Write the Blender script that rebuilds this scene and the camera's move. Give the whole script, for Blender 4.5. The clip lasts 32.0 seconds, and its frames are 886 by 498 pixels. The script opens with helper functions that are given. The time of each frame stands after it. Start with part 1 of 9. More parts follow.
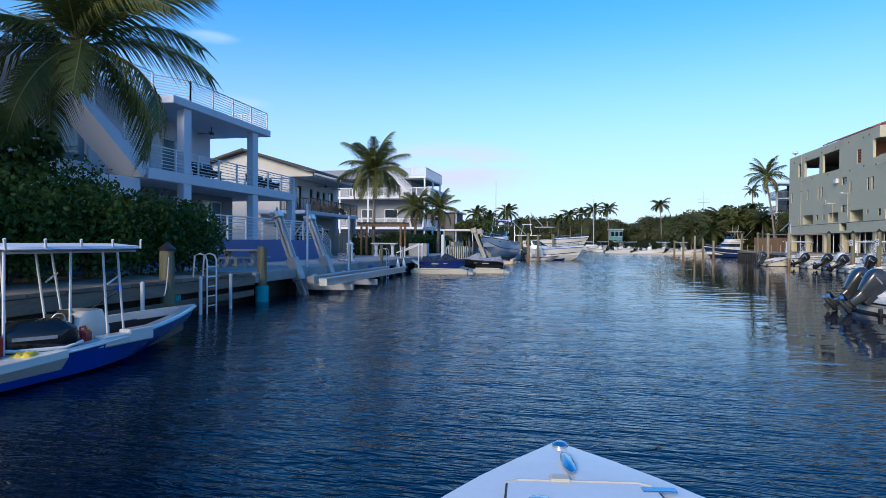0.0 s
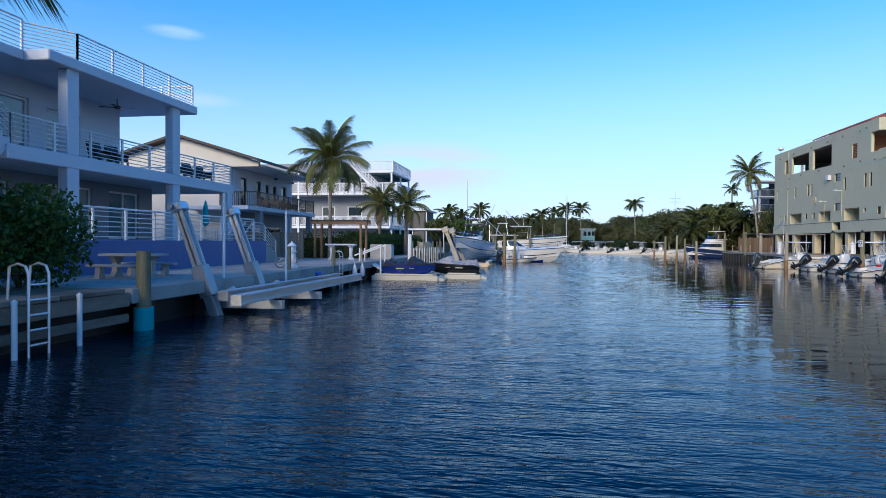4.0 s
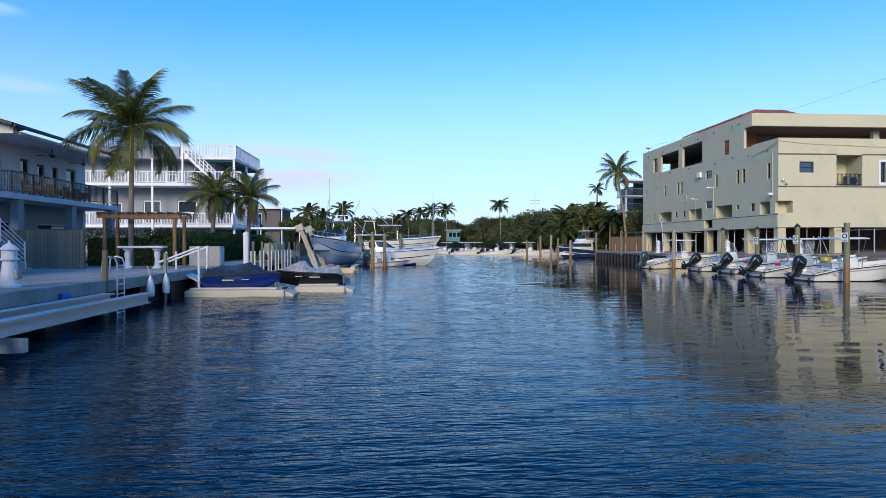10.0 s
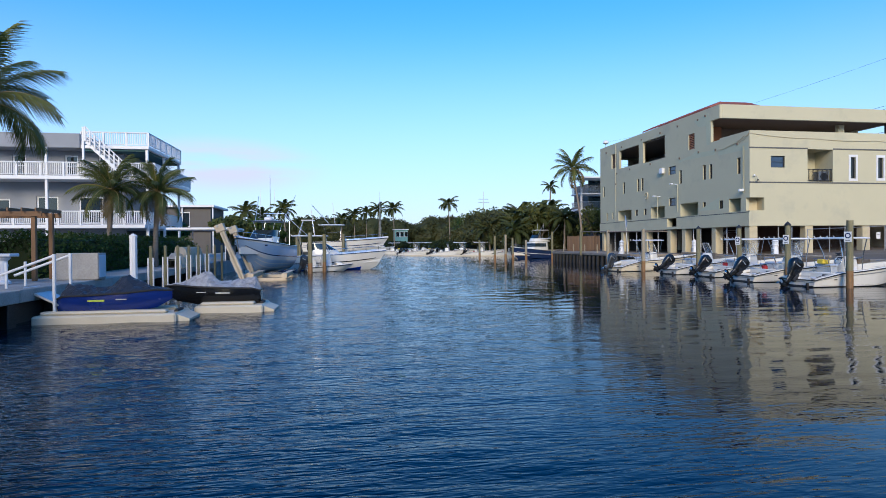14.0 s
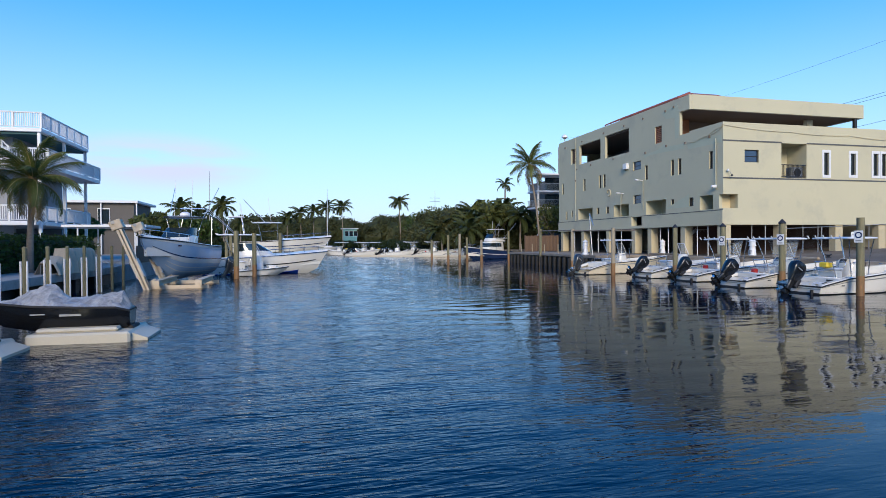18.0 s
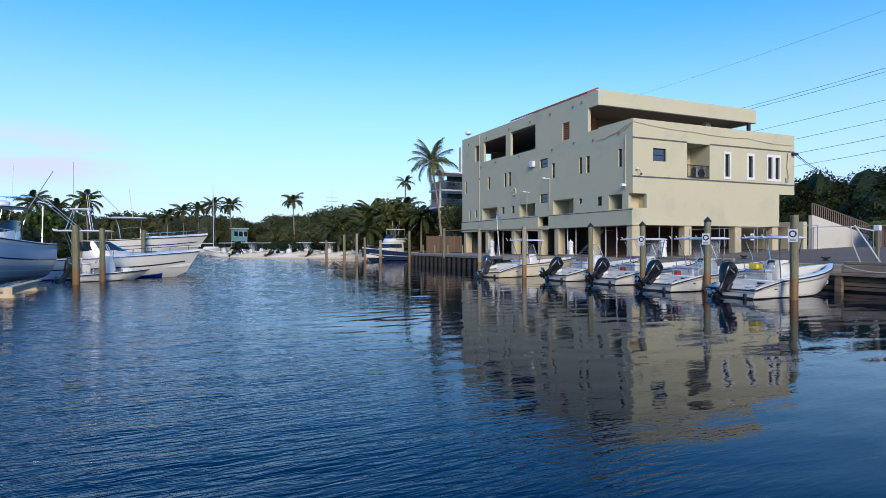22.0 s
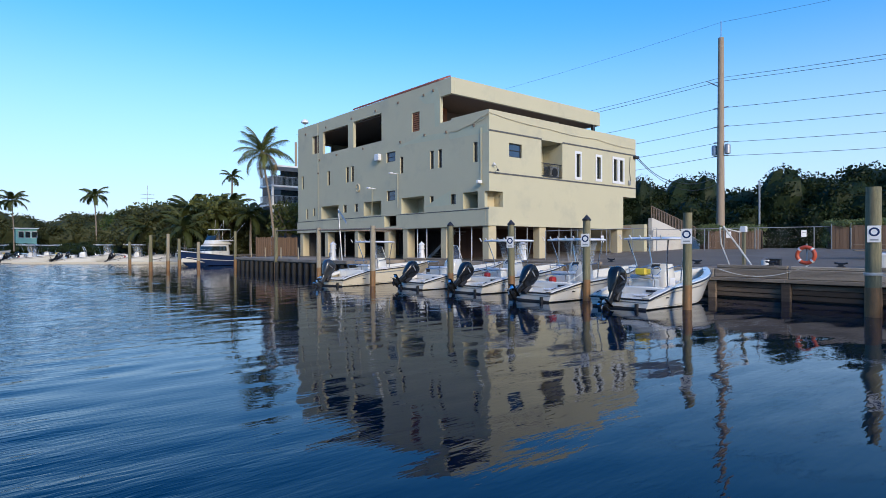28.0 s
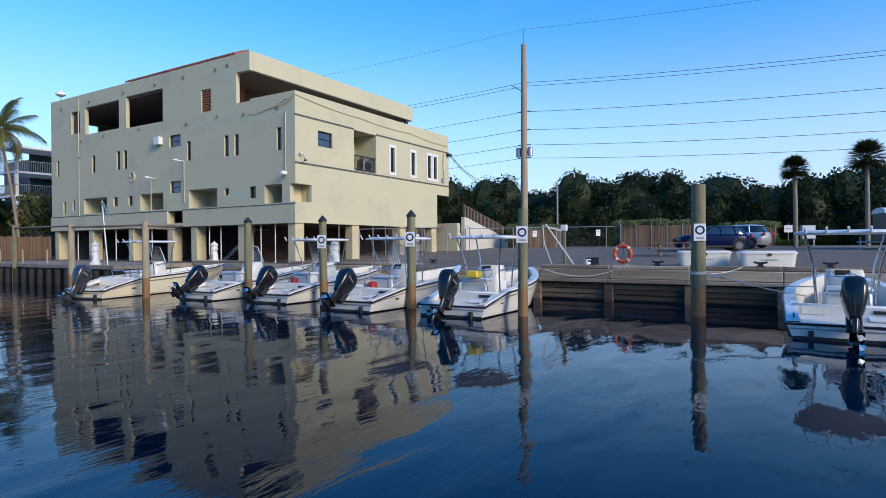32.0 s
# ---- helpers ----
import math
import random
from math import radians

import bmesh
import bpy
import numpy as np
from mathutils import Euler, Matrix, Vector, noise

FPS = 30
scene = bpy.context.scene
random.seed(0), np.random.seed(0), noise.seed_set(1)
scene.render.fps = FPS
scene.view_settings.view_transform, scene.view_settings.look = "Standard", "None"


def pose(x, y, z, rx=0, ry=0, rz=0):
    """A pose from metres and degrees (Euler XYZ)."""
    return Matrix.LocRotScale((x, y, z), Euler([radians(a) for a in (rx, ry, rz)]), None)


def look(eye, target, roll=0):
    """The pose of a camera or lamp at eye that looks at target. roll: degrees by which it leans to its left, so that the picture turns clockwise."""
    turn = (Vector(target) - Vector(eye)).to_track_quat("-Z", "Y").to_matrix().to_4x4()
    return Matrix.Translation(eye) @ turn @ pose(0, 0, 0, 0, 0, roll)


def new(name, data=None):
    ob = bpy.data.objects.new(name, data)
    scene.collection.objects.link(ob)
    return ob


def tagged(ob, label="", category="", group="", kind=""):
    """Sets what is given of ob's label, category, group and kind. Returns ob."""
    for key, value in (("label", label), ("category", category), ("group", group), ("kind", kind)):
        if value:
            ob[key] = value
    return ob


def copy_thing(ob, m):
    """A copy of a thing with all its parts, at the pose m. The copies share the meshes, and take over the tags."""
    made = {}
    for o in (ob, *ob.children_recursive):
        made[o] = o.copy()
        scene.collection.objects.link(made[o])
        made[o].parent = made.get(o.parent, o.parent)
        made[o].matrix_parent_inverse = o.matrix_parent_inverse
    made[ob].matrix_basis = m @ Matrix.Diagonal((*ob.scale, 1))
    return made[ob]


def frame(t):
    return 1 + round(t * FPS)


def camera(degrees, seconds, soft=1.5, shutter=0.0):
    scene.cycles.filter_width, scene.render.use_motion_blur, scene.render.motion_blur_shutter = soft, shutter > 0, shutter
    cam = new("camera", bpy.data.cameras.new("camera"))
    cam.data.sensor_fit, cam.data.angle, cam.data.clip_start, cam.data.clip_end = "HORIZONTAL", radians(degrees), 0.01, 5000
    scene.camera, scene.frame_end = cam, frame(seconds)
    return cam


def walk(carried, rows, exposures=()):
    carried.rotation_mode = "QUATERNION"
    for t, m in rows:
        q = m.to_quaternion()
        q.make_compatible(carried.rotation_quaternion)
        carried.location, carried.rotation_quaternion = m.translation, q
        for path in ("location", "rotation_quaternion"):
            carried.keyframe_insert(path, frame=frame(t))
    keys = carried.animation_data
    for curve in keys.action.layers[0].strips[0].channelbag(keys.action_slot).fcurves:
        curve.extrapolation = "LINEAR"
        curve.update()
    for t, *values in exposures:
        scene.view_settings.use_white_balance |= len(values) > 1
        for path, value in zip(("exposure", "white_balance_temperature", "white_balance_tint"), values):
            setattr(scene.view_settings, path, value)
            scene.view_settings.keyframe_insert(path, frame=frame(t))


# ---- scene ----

# ------------------------------------------------------------------ camera and path
cam = camera(74.7, 32.0, soft=0.7)
PATH = [
    (0, (1.325, -3.718, 2.111), (0.906, -1.762, 2.086), 0.4),
    (1, (1.08, -2.323, 2.107), (0.676, -0.364, 2.082), 0.4),
    (2, (0.89, -0.908, 2.102), (0.505, 1.055, 2.078), 0.4),
    (3, (0.675, 0.5, 2.147), (0.318, 2.468, 2.122), 0.4),
    (3.5, (0.546, 1.206, 2.177), (0.206, 3.176, 2.15), 0.4),
    (5.5, (-0.086, 4.036, 2.146), (-0.324, 6.022, 2.13), 0.2),
    (6, (-0.172, 4.722, 2.129), (-0.372, 6.711, 2.106), 0.1),
    (7, (-0.288, 6.121, 2.141), (-0.404, 8.118, 2.119), 0.1),
    (8, (-0.387, 7.57, 2.121), (-0.412, 9.57, 2.1), 0.0),
    (9, (-0.458, 8.956, 2.086), (-0.394, 10.955, 2.068), -0.0),
    (10, (-0.43, 10.388, 2.055), (-0.286, 12.383, 2.038), -0.1),
    (11, (-0.354, 11.749, 2.06), (-0.142, 13.737, 2.042), -0.1),
    (12, (-0.26, 13.093, 2.116), (0.002, 15.076, 2.097), -0.1),
    (13, (-0.214, 14.428, 2.2), (0.086, 16.405, 2.178), -0.1),
    (13.5, (-0.155, 15.082, 2.232), (0.158, 17.058, 2.211), -0.3),
    (15.5, (0.267, 17.711, 2.227), (0.626, 19.679, 2.206), -0.3),
    (16, (0.385, 18.357, 2.229), (0.762, 20.321, 2.207), -0.2),
    (17, (0.646, 19.567, 2.258), (1.073, 21.521, 2.235), -0.3),
    (18, (0.937, 20.715, 2.264), (1.425, 22.654, 2.241), -0.4),
    (19, (1.254, 21.817, 2.255), (1.81, 23.739, 2.235), -0.3),
    (20, (1.556, 22.867, 2.167), (2.188, 24.764, 2.151), -0.1),
    (21, (1.902, 23.908, 2.114), (2.628, 25.772, 2.098), -0.0),
    (22, (2.247, 24.937, 2.089), (3.064, 26.763, 2.072), -0.1),
    (23, (2.624, 25.944, 2.088), (3.526, 27.729, 2.072), -0.1),
    (24, (2.991, 26.826, 2.115), (3.976, 28.567, 2.098), -0.2),
    (25, (3.4, 27.644, 2.12), (4.464, 29.338, 2.104), -0.3),
    (25.5, (3.625, 28.041, 2.115), (4.727, 29.71, 2.1), -0.2),
    (27.5, (4.504, 29.519, 2.06), (5.73, 31.099, 2.05), -0.2),
    (28, (4.747, 29.906, 2.065), (6.031, 31.439, 2.056), -0.1),
    (28.5, (5.031, 30.279, 2.086), (6.388, 31.748, 2.075), -0.2),
    (29, (5.327, 30.665, 2.093), (6.764, 32.056, 2.082), -0.3),
    (29.5, (5.635, 31.016, 2.1), (7.145, 32.327, 2.088), -0.2),
    (30, (5.95, 31.351, 2.099), (7.52, 32.59, 2.085), -0.3),
    (30.5, (6.261, 31.685, 2.099), (7.88, 32.86, 2.086), -0.3),
    (31, (6.587, 31.968, 2.099), (8.243, 33.089, 2.086), -0.4),
    (31.5, (6.898, 32.219, 2.095), (8.584, 33.294, 2.082), -0.3),
    (32, (7.19, 32.439, 2.091), (8.9, 33.476, 2.077), -0.4),
]
EXPOSURES = [(0, 0.40, 5750, 10), (16, 0.38, 5750, 10), (28, 0.42, 5750, 10), (32, 0.47, 5800, 10)]
walk(cam, [(t, look(eye, target, roll)) for t, eye, target, roll in PATH], EXPOSURES)

# ------------------------------------------------------------------ world, sun
SUN_ELEV, SUN_AZ = 24.0, 196.0  # azimuth clockwise from +y


def build_world():
    w = bpy.data.worlds.new("sky_world")
    scene.world = w
    w.use_nodes = True
    nt = w.node_tree
    nt.nodes.clear()
    out = nt.nodes.new("ShaderNodeOutputWorld")
    bg = nt.nodes.new("ShaderNodeBackground")
    sky = nt.nodes.new("ShaderNodeTexSky")
    sky.sky_type = "NISHITA"
    sky.sun_disc = False
    sky.sun_elevation = radians(SUN_ELEV)
    sky.sun_rotation = radians(SUN_AZ)
    sky.altitude = 0
    sky.air_density = 1.0
    sky.dust_density = 0.25
    sky.ozone_density = 4.0
    tc = nt.nodes.new("ShaderNodeTexCoord")
    mp = nt.nodes.new("ShaderNodeMapping")
    mp.inputs["Scale"].default_value = (1.0, 1.0, 5.5)
    no = nt.nodes.new("ShaderNodeTexNoise")
    no.inputs["Scale"].default_value = 2.6
    no.inputs["Detail"].default_value = 6
    no.inputs["Roughness"].default_value = 0.55
    rm = nt.nodes.new("ShaderNodeValToRGB")
    rm.color_ramp.elements[0].position, rm.color_ramp.elements[1].position = 0.60, 0.78
    rm.color_ramp.elements[0].color, rm.color_ramp.elements[1].color = (0, 0, 0, 1), (0.03, 0.03, 0.03, 1)
    mix = nt.nodes.new("ShaderNodeMixRGB")
    mix.inputs["Color2"].default_value = (7.6, 7.0, 8.2, 1)
    nt.links.new(tc.outputs["Generated"], mp.inputs["Vector"])
    nt.links.new(mp.outputs["Vector"], no.inputs["Vector"])
    nt.links.new(no.outputs["Fac"], rm.inputs["Fac"])
    nt.links.new(rm.outputs["Color"], mix.inputs["Fac"])
    clear = nt.nodes.new("ShaderNodeMixRGB")
    clear.blend_type = "MULTIPLY"
    clear.inputs["Fac"].default_value = 1.0
    clear.inputs["Color2"].default_value = (1.0, 1.10, 1.07, 1)
    nt.links.new(sky.outputs["Color"], clear.inputs["Color1"])
    # deeper blue towards the zenith
    sepd = nt.nodes.new("ShaderNodeSeparateXYZ")
    nt.links.new(tc.outputs["Generated"], sepd.inputs[0])
    rise = nt.nodes.new("ShaderNodeMapRange")
    rise.interpolation_type = "SMOOTHSTEP"
    rise.inputs["From Min"].default_value, rise.inputs["From Max"].default_value = 0.22, 0.56
    nt.links.new(sepd.outputs["Z"], rise.inputs["Value"])
    deep = nt.nodes.new("ShaderNodeMixRGB")
    deep.blend_type = "MULTIPLY"
    deep.inputs["Color2"].default_value = (0.78, 1.09, 1.42, 1)
    nt.links.new(rise.outputs[0], deep.inputs["Fac"])
    nt.links.new(clear.outputs["Color"], deep.inputs["Color1"])
    nt.links.new(deep.outputs["Color"], mix.inputs["Color1"])
    # a low lavender cloud bank over the far shore and a few small wisps higher up, each an ellipse of directions
    n2 = nt.nodes.new("ShaderNodeTexNoise")
    n2.inputs["Scale"].default_value = 2.2
    n2.inputs["Detail"].default_value = 6
    mp2 = nt.nodes.new("ShaderNodeMapping")
    mp2.inputs["Scale"].default_value = (1.6, 1.6, 11.0)
    mp2.inputs["Location"].default_value = (0.37, 0.2, 0.1)
    nt.links.new(tc.outputs["Generated"], mp2.inputs["Vector"])
    nt.links.new(mp2.outputs["Vector"], n2.inputs["Vector"])
    # pale haze low over the horizon
    sepz = nt.nodes.new("ShaderNodeSeparateXYZ")
    nt.links.new(tc.outputs["Generated"], sepz.inputs[0])
    haze = nt.nodes.new("ShaderNodeMapRange")
    haze.interpolation_type = "SMOOTHSTEP"
    haze.inputs["From Min"].default_value, haze.inputs["From Max"].default_value = 0.36, -0.02
    haze.inputs["To Max"].default_value = 0.85
    nt.links.new(sepz.outputs["Z"], haze.inputs["Value"])
    low = nt.nodes.new("ShaderNodeMixRGB")
    low.inputs["Color2"].default_value = (3.55, 3.82, 4.75, 1)
    nt.links.new(haze.outputs[0], low.inputs["Fac"])
    nt.links.new(mix.outputs["Color"], low.inputs["Color1"])
    colour = low.outputs["Color"]
    for az, el, wide, high, low, top, amount, tone in ((-11.5, 7.2, 0.125, 0.036, 0.30, 0.46, 1.0, (4.0, 4.05, 4.7)), (-34, 17.9, 0.034, 0.0075, 0.30, 0.56, 0.6, (4.2, 4.8, 5.8)), (-32, 12.6, 0.05, 0.010, 0.34, 0.60, 0.4, (3.8, 4.3, 5.2))):
        a, e = radians(az), radians(el)
        flat = nt.nodes.new("ShaderNodeMapping")
        flat.vector_type = "TEXTURE"
        flat.inputs["Rotation"].default_value = (0, 0, -a)
        flat.inputs["Location"].default_value = (math.sin(a) * math.cos(e), math.cos(a) * math.cos(e), math.sin(e))
        flat.inputs["Scale"].default_value = (wide, 10.0, high)
        far = nt.nodes.new("ShaderNodeVectorMath")
        far.operation = "LENGTH"
        r2 = nt.nodes.new("ShaderNodeMapRange")
        r2.inputs["From Min"].default_value, r2.inputs["From Max"].default_value = low, top
        r3 = nt.nodes.new("ShaderNodeMapRange")
        r3.interpolation_type = "SMOOTHSTEP"
        r3.inputs["From Min"].default_value, r3.inputs["From Max"].default_value = 1.5, 0.4
        r3.inputs["To Max"].default_value = amount
        mul = nt.nodes.new("ShaderNodeMath")
        mul.operation = "MULTIPLY"
        nt.links.new(n2.outputs["Fac"], r2.inputs["Value"])
        nt.links.new(tc.outputs["Generated"], flat.inputs["Vector"])
        nt.links.new(flat.outputs["Vector"], far.inputs[0])
        nt.links.new(far.outputs["Value"], r3.inputs["Value"])
        nt.links.new(r2.outputs[0], mul.inputs[0])
        nt.links.new(r3.outputs[0], mul.inputs[1])
        bank = nt.nodes.new("ShaderNodeMixRGB")
        bank.inputs["Color2"].default_value = (*tone, 1)
        nt.links.new(mul.outputs[0], bank.inputs["Fac"])
        nt.links.new(colour, bank.inputs["Color1"])
        colour = bank.outputs["Color"]
    hs = nt.nodes.new("ShaderNodeHueSaturation")
    hs.inputs["Hue"].default_value = 0.4992
    hs.inputs["Saturation"].default_value = 1.12
    nt.links.new(colour, hs.inputs["Color"])
    nt.links.new(hs.outputs["Color"], bg.inputs["Color"])
    bg.inputs["Strength"].default_value = 0.15
    nt.links.new(bg.outputs["Background"], out.inputs["Surface"])
    lamp = bpy.data.lights.new("sun", "SUN")
    lamp.energy, lamp.angle, lamp.color = 3.0, radians(24), (1.0, 0.78, 0.50)
    ob = new("sun", lamp)
    a, e = radians(SUN_AZ), radians(SUN_ELEV)
    d = Vector((math.sin(a) * math.cos(e), math.cos(a) * math.cos(e), math.sin(e)))
    ob.matrix_world = look(d * 200, (0, 0, 0))


build_world()


# ------------------------------------------------------------------ materials
def surface(name, col, col2=None, rough=0.6, metal=0.0, scale=1.2, fine=25.0, bump=0.15, var=0.5, coat=0.0, each=0.0, stretch=(1, 1, 1), dirt=None, dirt_scale=0.5, dirt_amount=0.6, spec=0.5):
    m = bpy.data.materials.new(name)
    m.use_nodes = True
    nt = m.node_tree
    b = nt.nodes["Principled BSDF"]
    b.inputs["Roughness"].default_value = rough
    b.inputs["Metallic"].default_value = metal
    b.inputs["Coat Weight"].default_value = coat
    b.inputs["Specular IOR Level"].default_value = spec
    tc = nt.nodes.new("ShaderNodeTexCoord")
    mp = nt.nodes.new("ShaderNodeMapping")
    mp.inputs["Scale"].default_value = stretch
    nt.links.new(tc.outputs["Object"], mp.inputs["Vector"])

    def noise_tex(s, detail=4, r=0.6):
        n = nt.nodes.new("ShaderNodeTexNoise")
        n.inputs["Scale"].default_value = s
        n.inputs["Detail"].default_value = detail
        n.inputs["Roughness"].default_value = r
        nt.links.new(mp.outputs["Vector"], n.inputs["Vector"])
        return n

    big, small = noise_tex(scale), noise_tex(fine, 5, 0.7)
    col2 = col2 or tuple(c * 0.72 for c in col)
    add = nt.nodes.new("ShaderNodeMath")
    add.operation = "MULTIPLY_ADD"
    add.inputs[1].default_value = 0.45
    nt.links.new(small.outputs["Fac"], add.inputs[0])
    half = nt.nodes.new("ShaderNodeMath")
    half.operation = "MULTIPLY"
    half.inputs[1].default_value = 0.62
    nt.links.new(big.outputs["Fac"], half.inputs[0])
    nt.links.new(half.outputs[0], add.inputs[2])
    last = add.outputs[0]
    if each:
        info = nt.nodes.new("ShaderNodeObjectInfo")
        geo = nt.nodes.new("ShaderNodeNewGeometry")
        s1 = nt.nodes.new("ShaderNodeMath")
        s1.operation = "ADD"
        nt.links.new(info.outputs["Random"], s1.inputs[0])
        nt.links.new(geo.outputs["Random Per Island"], s1.inputs[1])
        s2 = nt.nodes.new("ShaderNodeMath")
        s2.operation = "MULTIPLY_ADD"
        s2.inputs[1].default_value, s2.inputs[2].default_value = each, -each
        nt.links.new(s1.outputs[0], s2.inputs[0])
        s3 = nt.nodes.new("ShaderNodeMath")
        s3.operation = "ADD"
        nt.links.new(last, s3.inputs[0])
        nt.links.new(s2.outputs[0], s3.inputs[1])
        last = s3.outputs[0]
    ramp = nt.nodes.new("ShaderNodeValToRGB")
    ramp.color_ramp.elements[0].position = 0.5 - 0.5 * var + 0.02
    ramp.color_ramp.elements[1].position = 0.5 + 0.5 * var + 0.02
    ramp.color_ramp.elements[0].color, ramp.color_ramp.elements[1].color = (*col2, 1), (*col, 1)
    nt.links.new(last, ramp.inputs["Fac"])
    colour = ramp.outputs["Color"]
    if dirt:
        dn = noise_tex(dirt_scale, 8, 0.65)
        dr = nt.nodes.new("ShaderNodeValToRGB")
        dr.color_ramp.elements[0].position, dr.color_ramp.elements[1].position = 0.54, 0.74
        dr.color_ramp.elements[1].color = (dirt_amount,) * 3 + (1,)
        nt.links.new(dn.outputs["Fac"], dr.inputs["Fac"])
        mx = nt.nodes.new("ShaderNodeMixRGB")
        mx.inputs["Color2"].default_value = (*dirt, 1)
        nt.links.new(dr.outputs["Color"], mx.inputs["Fac"])
        nt.links.new(colour, mx.inputs["Color1"])
        colour = mx.outputs["Color"]
    nt.links.new(colour, b.inputs["Base Color"])
    rr = nt.nodes.new("ShaderNodeMath")
    rr.operation = "MULTIPLY_ADD"
    rr.inputs[1].default_value, rr.inputs[2].default_value = 0.25 * rough + 0.03, rough * 0.85
    nt.links.new(big.outputs["Fac"], rr.inputs[0])
    nt.links.new(rr.outputs[0], b.inputs["Roughness"])
    if bump:
        bp = nt.nodes.new("ShaderNodeBump")
        bp.inputs["Strength"].default_value = bump
        bp.inputs["Distance"].default_value = 0.02
        nt.links.new(small.outputs["Fac"], bp.inputs["Height"])
        nt.links.new(bp.outputs["Normal"], b.inputs["Normal"])
    return m


def leaf_surface(name, col, col2, each=0.6, rough=0.55):
    m = surface(name, col, col2, rough=rough, scale=0.35, fine=9, bump=0.0, var=0.55, each=each * 0.35, spec=0.2)
    nt = m.node_tree
    b = nt.nodes["Principled BSDF"]
    out = nt.nodes["Material Output"]
    tr = nt.nodes.new("ShaderNodeBsdfTranslucent")
    mixer = nt.nodes.new("ShaderNodeMixShader")
    mixer.inputs[0].default_value = 0.25
    src = b.inputs["Base Color"].links[0].from_socket
    nt.links.new(src, tr.inputs["Color"])
    nt.links.new(b.outputs[0], mixer.inputs[1])
    nt.links.new(tr.outputs[0], mixer.inputs[2])
    nt.links.new(mixer.outputs[0], out.inputs["Surface"])
    return m


def water_surface():
    m = bpy.data.materials.new("canal_water")
    m.use_nodes = True
    nt = m.node_tree
    b = nt.nodes["Principled BSDF"]
    b.inputs["Base Color"].default_value = (0.0, 0.0048, 0.0165, 1)
    b.inputs["Roughness"].default_value = 0.02
    b.inputs["IOR"].default_value = 1.25
    b.inputs["Specular Tint"].default_value = (0.35, 0.95, 0.95, 1)
    tc = nt.nodes.new("ShaderNodeTexCoord")

    def wave(scale, sx, sy, detail, rot):
        mp = nt.nodes.new("ShaderNodeMapping")
        mp.inputs["Scale"].default_value = (sx, sy, 1)
        mp.inputs["Rotation"].default_value = (0, 0, radians(rot))
        n = nt.nodes.new("ShaderNodeTexNoise")
        n.inputs["Scale"].default_value = scale
        n.inputs["Detail"].default_value = detail
        n.inputs["Roughness"].default_value = 0.5
        n.inputs["Distortion"].default_value = 0.4
        nt.links.new(tc.outputs["Object"], mp.inputs["Vector"])
        nt.links.new(mp.outputs["Vector"], n.inputs["Vector"])
        return n

    a, c, d = wave(2.9, 0.4, 1.5, 2, 6), wave(7.5, 0.38, 1.5, 2, -7), wave(0.07, 1, 1, 2, 0)
    swell = wave(0.85, 0.6, 1.45, 0.8, 4)

    def maths(op, p, q):
        n = nt.nodes.new("ShaderNodeMath")
        n.operation = op
        for k, v in enumerate((p, q)):
            if isinstance(v, float):
                n.inputs[k].default_value = v
            else:
                nt.links.new(v, n.inputs[k])
        return n.outputs[0]

    # the breeze ruffles the open middle of the canal; the right-hand basin lies calm
    sep = nt.nodes.new("ShaderNodeSeparateXYZ")
    nt.links.new(tc.outputs["Object"], sep.inputs[0])
    slant = maths("ADD", sep.outputs["X"], maths("MULTIPLY", maths("MAXIMUM", maths("SUBTRACT", sep.outputs["Y"], 30.0), 0.0), -0.22))
    shift = maths("MULTIPLY_ADD", d.outputs["Fac"], 14.0)
    nt.links.new(slant, shift.node.inputs[2])
    rg = nt.nodes.new("ShaderNodeMapRange")
    rg.interpolation_type = "SMOOTHSTEP"
    rg.inputs["From Min"].default_value, rg.inputs["From Max"].default_value = 7.0, 13.5
    rg.inputs["To Min"].default_value, rg.inputs["To Max"].default_value = 1.0, 0.07
    nt.links.new(shift, rg.inputs["Value"])
    ripple = maths("ADD", maths("MULTIPLY", a.outputs["Fac"], 0.8), maths("MULTIPLY", c.outputs["Fac"], 1.0))
    ripple = maths("MULTIPLY", ripple, rg.outputs["Result"])
    m3 = maths("ADD", maths("MULTIPLY", ripple, 0.29), maths("MULTIPLY", swell.outputs["Fac"], maths("SUBTRACT", 0.16, maths("MULTIPLY", rg.outputs["Result"], 0.10)))).node
    bp = nt.nodes.new("ShaderNodeBump")
    bp.inputs["Strength"].default_value = 1.0
    bp.inputs["Distance"].default_value = 0.075
    nt.links.new(m3.outputs[0], bp.inputs["Height"])
    nt.links.new(bp.outputs["Normal"], b.inputs["Normal"])
    return m


def glass_surface(name, col=(0.02, 0.03, 0.035), rough=0.03):
    return surface(name, col, tuple(c * 0.6 for c in col), rough=rough, scale=0.4, bump=0.0, spec=0.8)


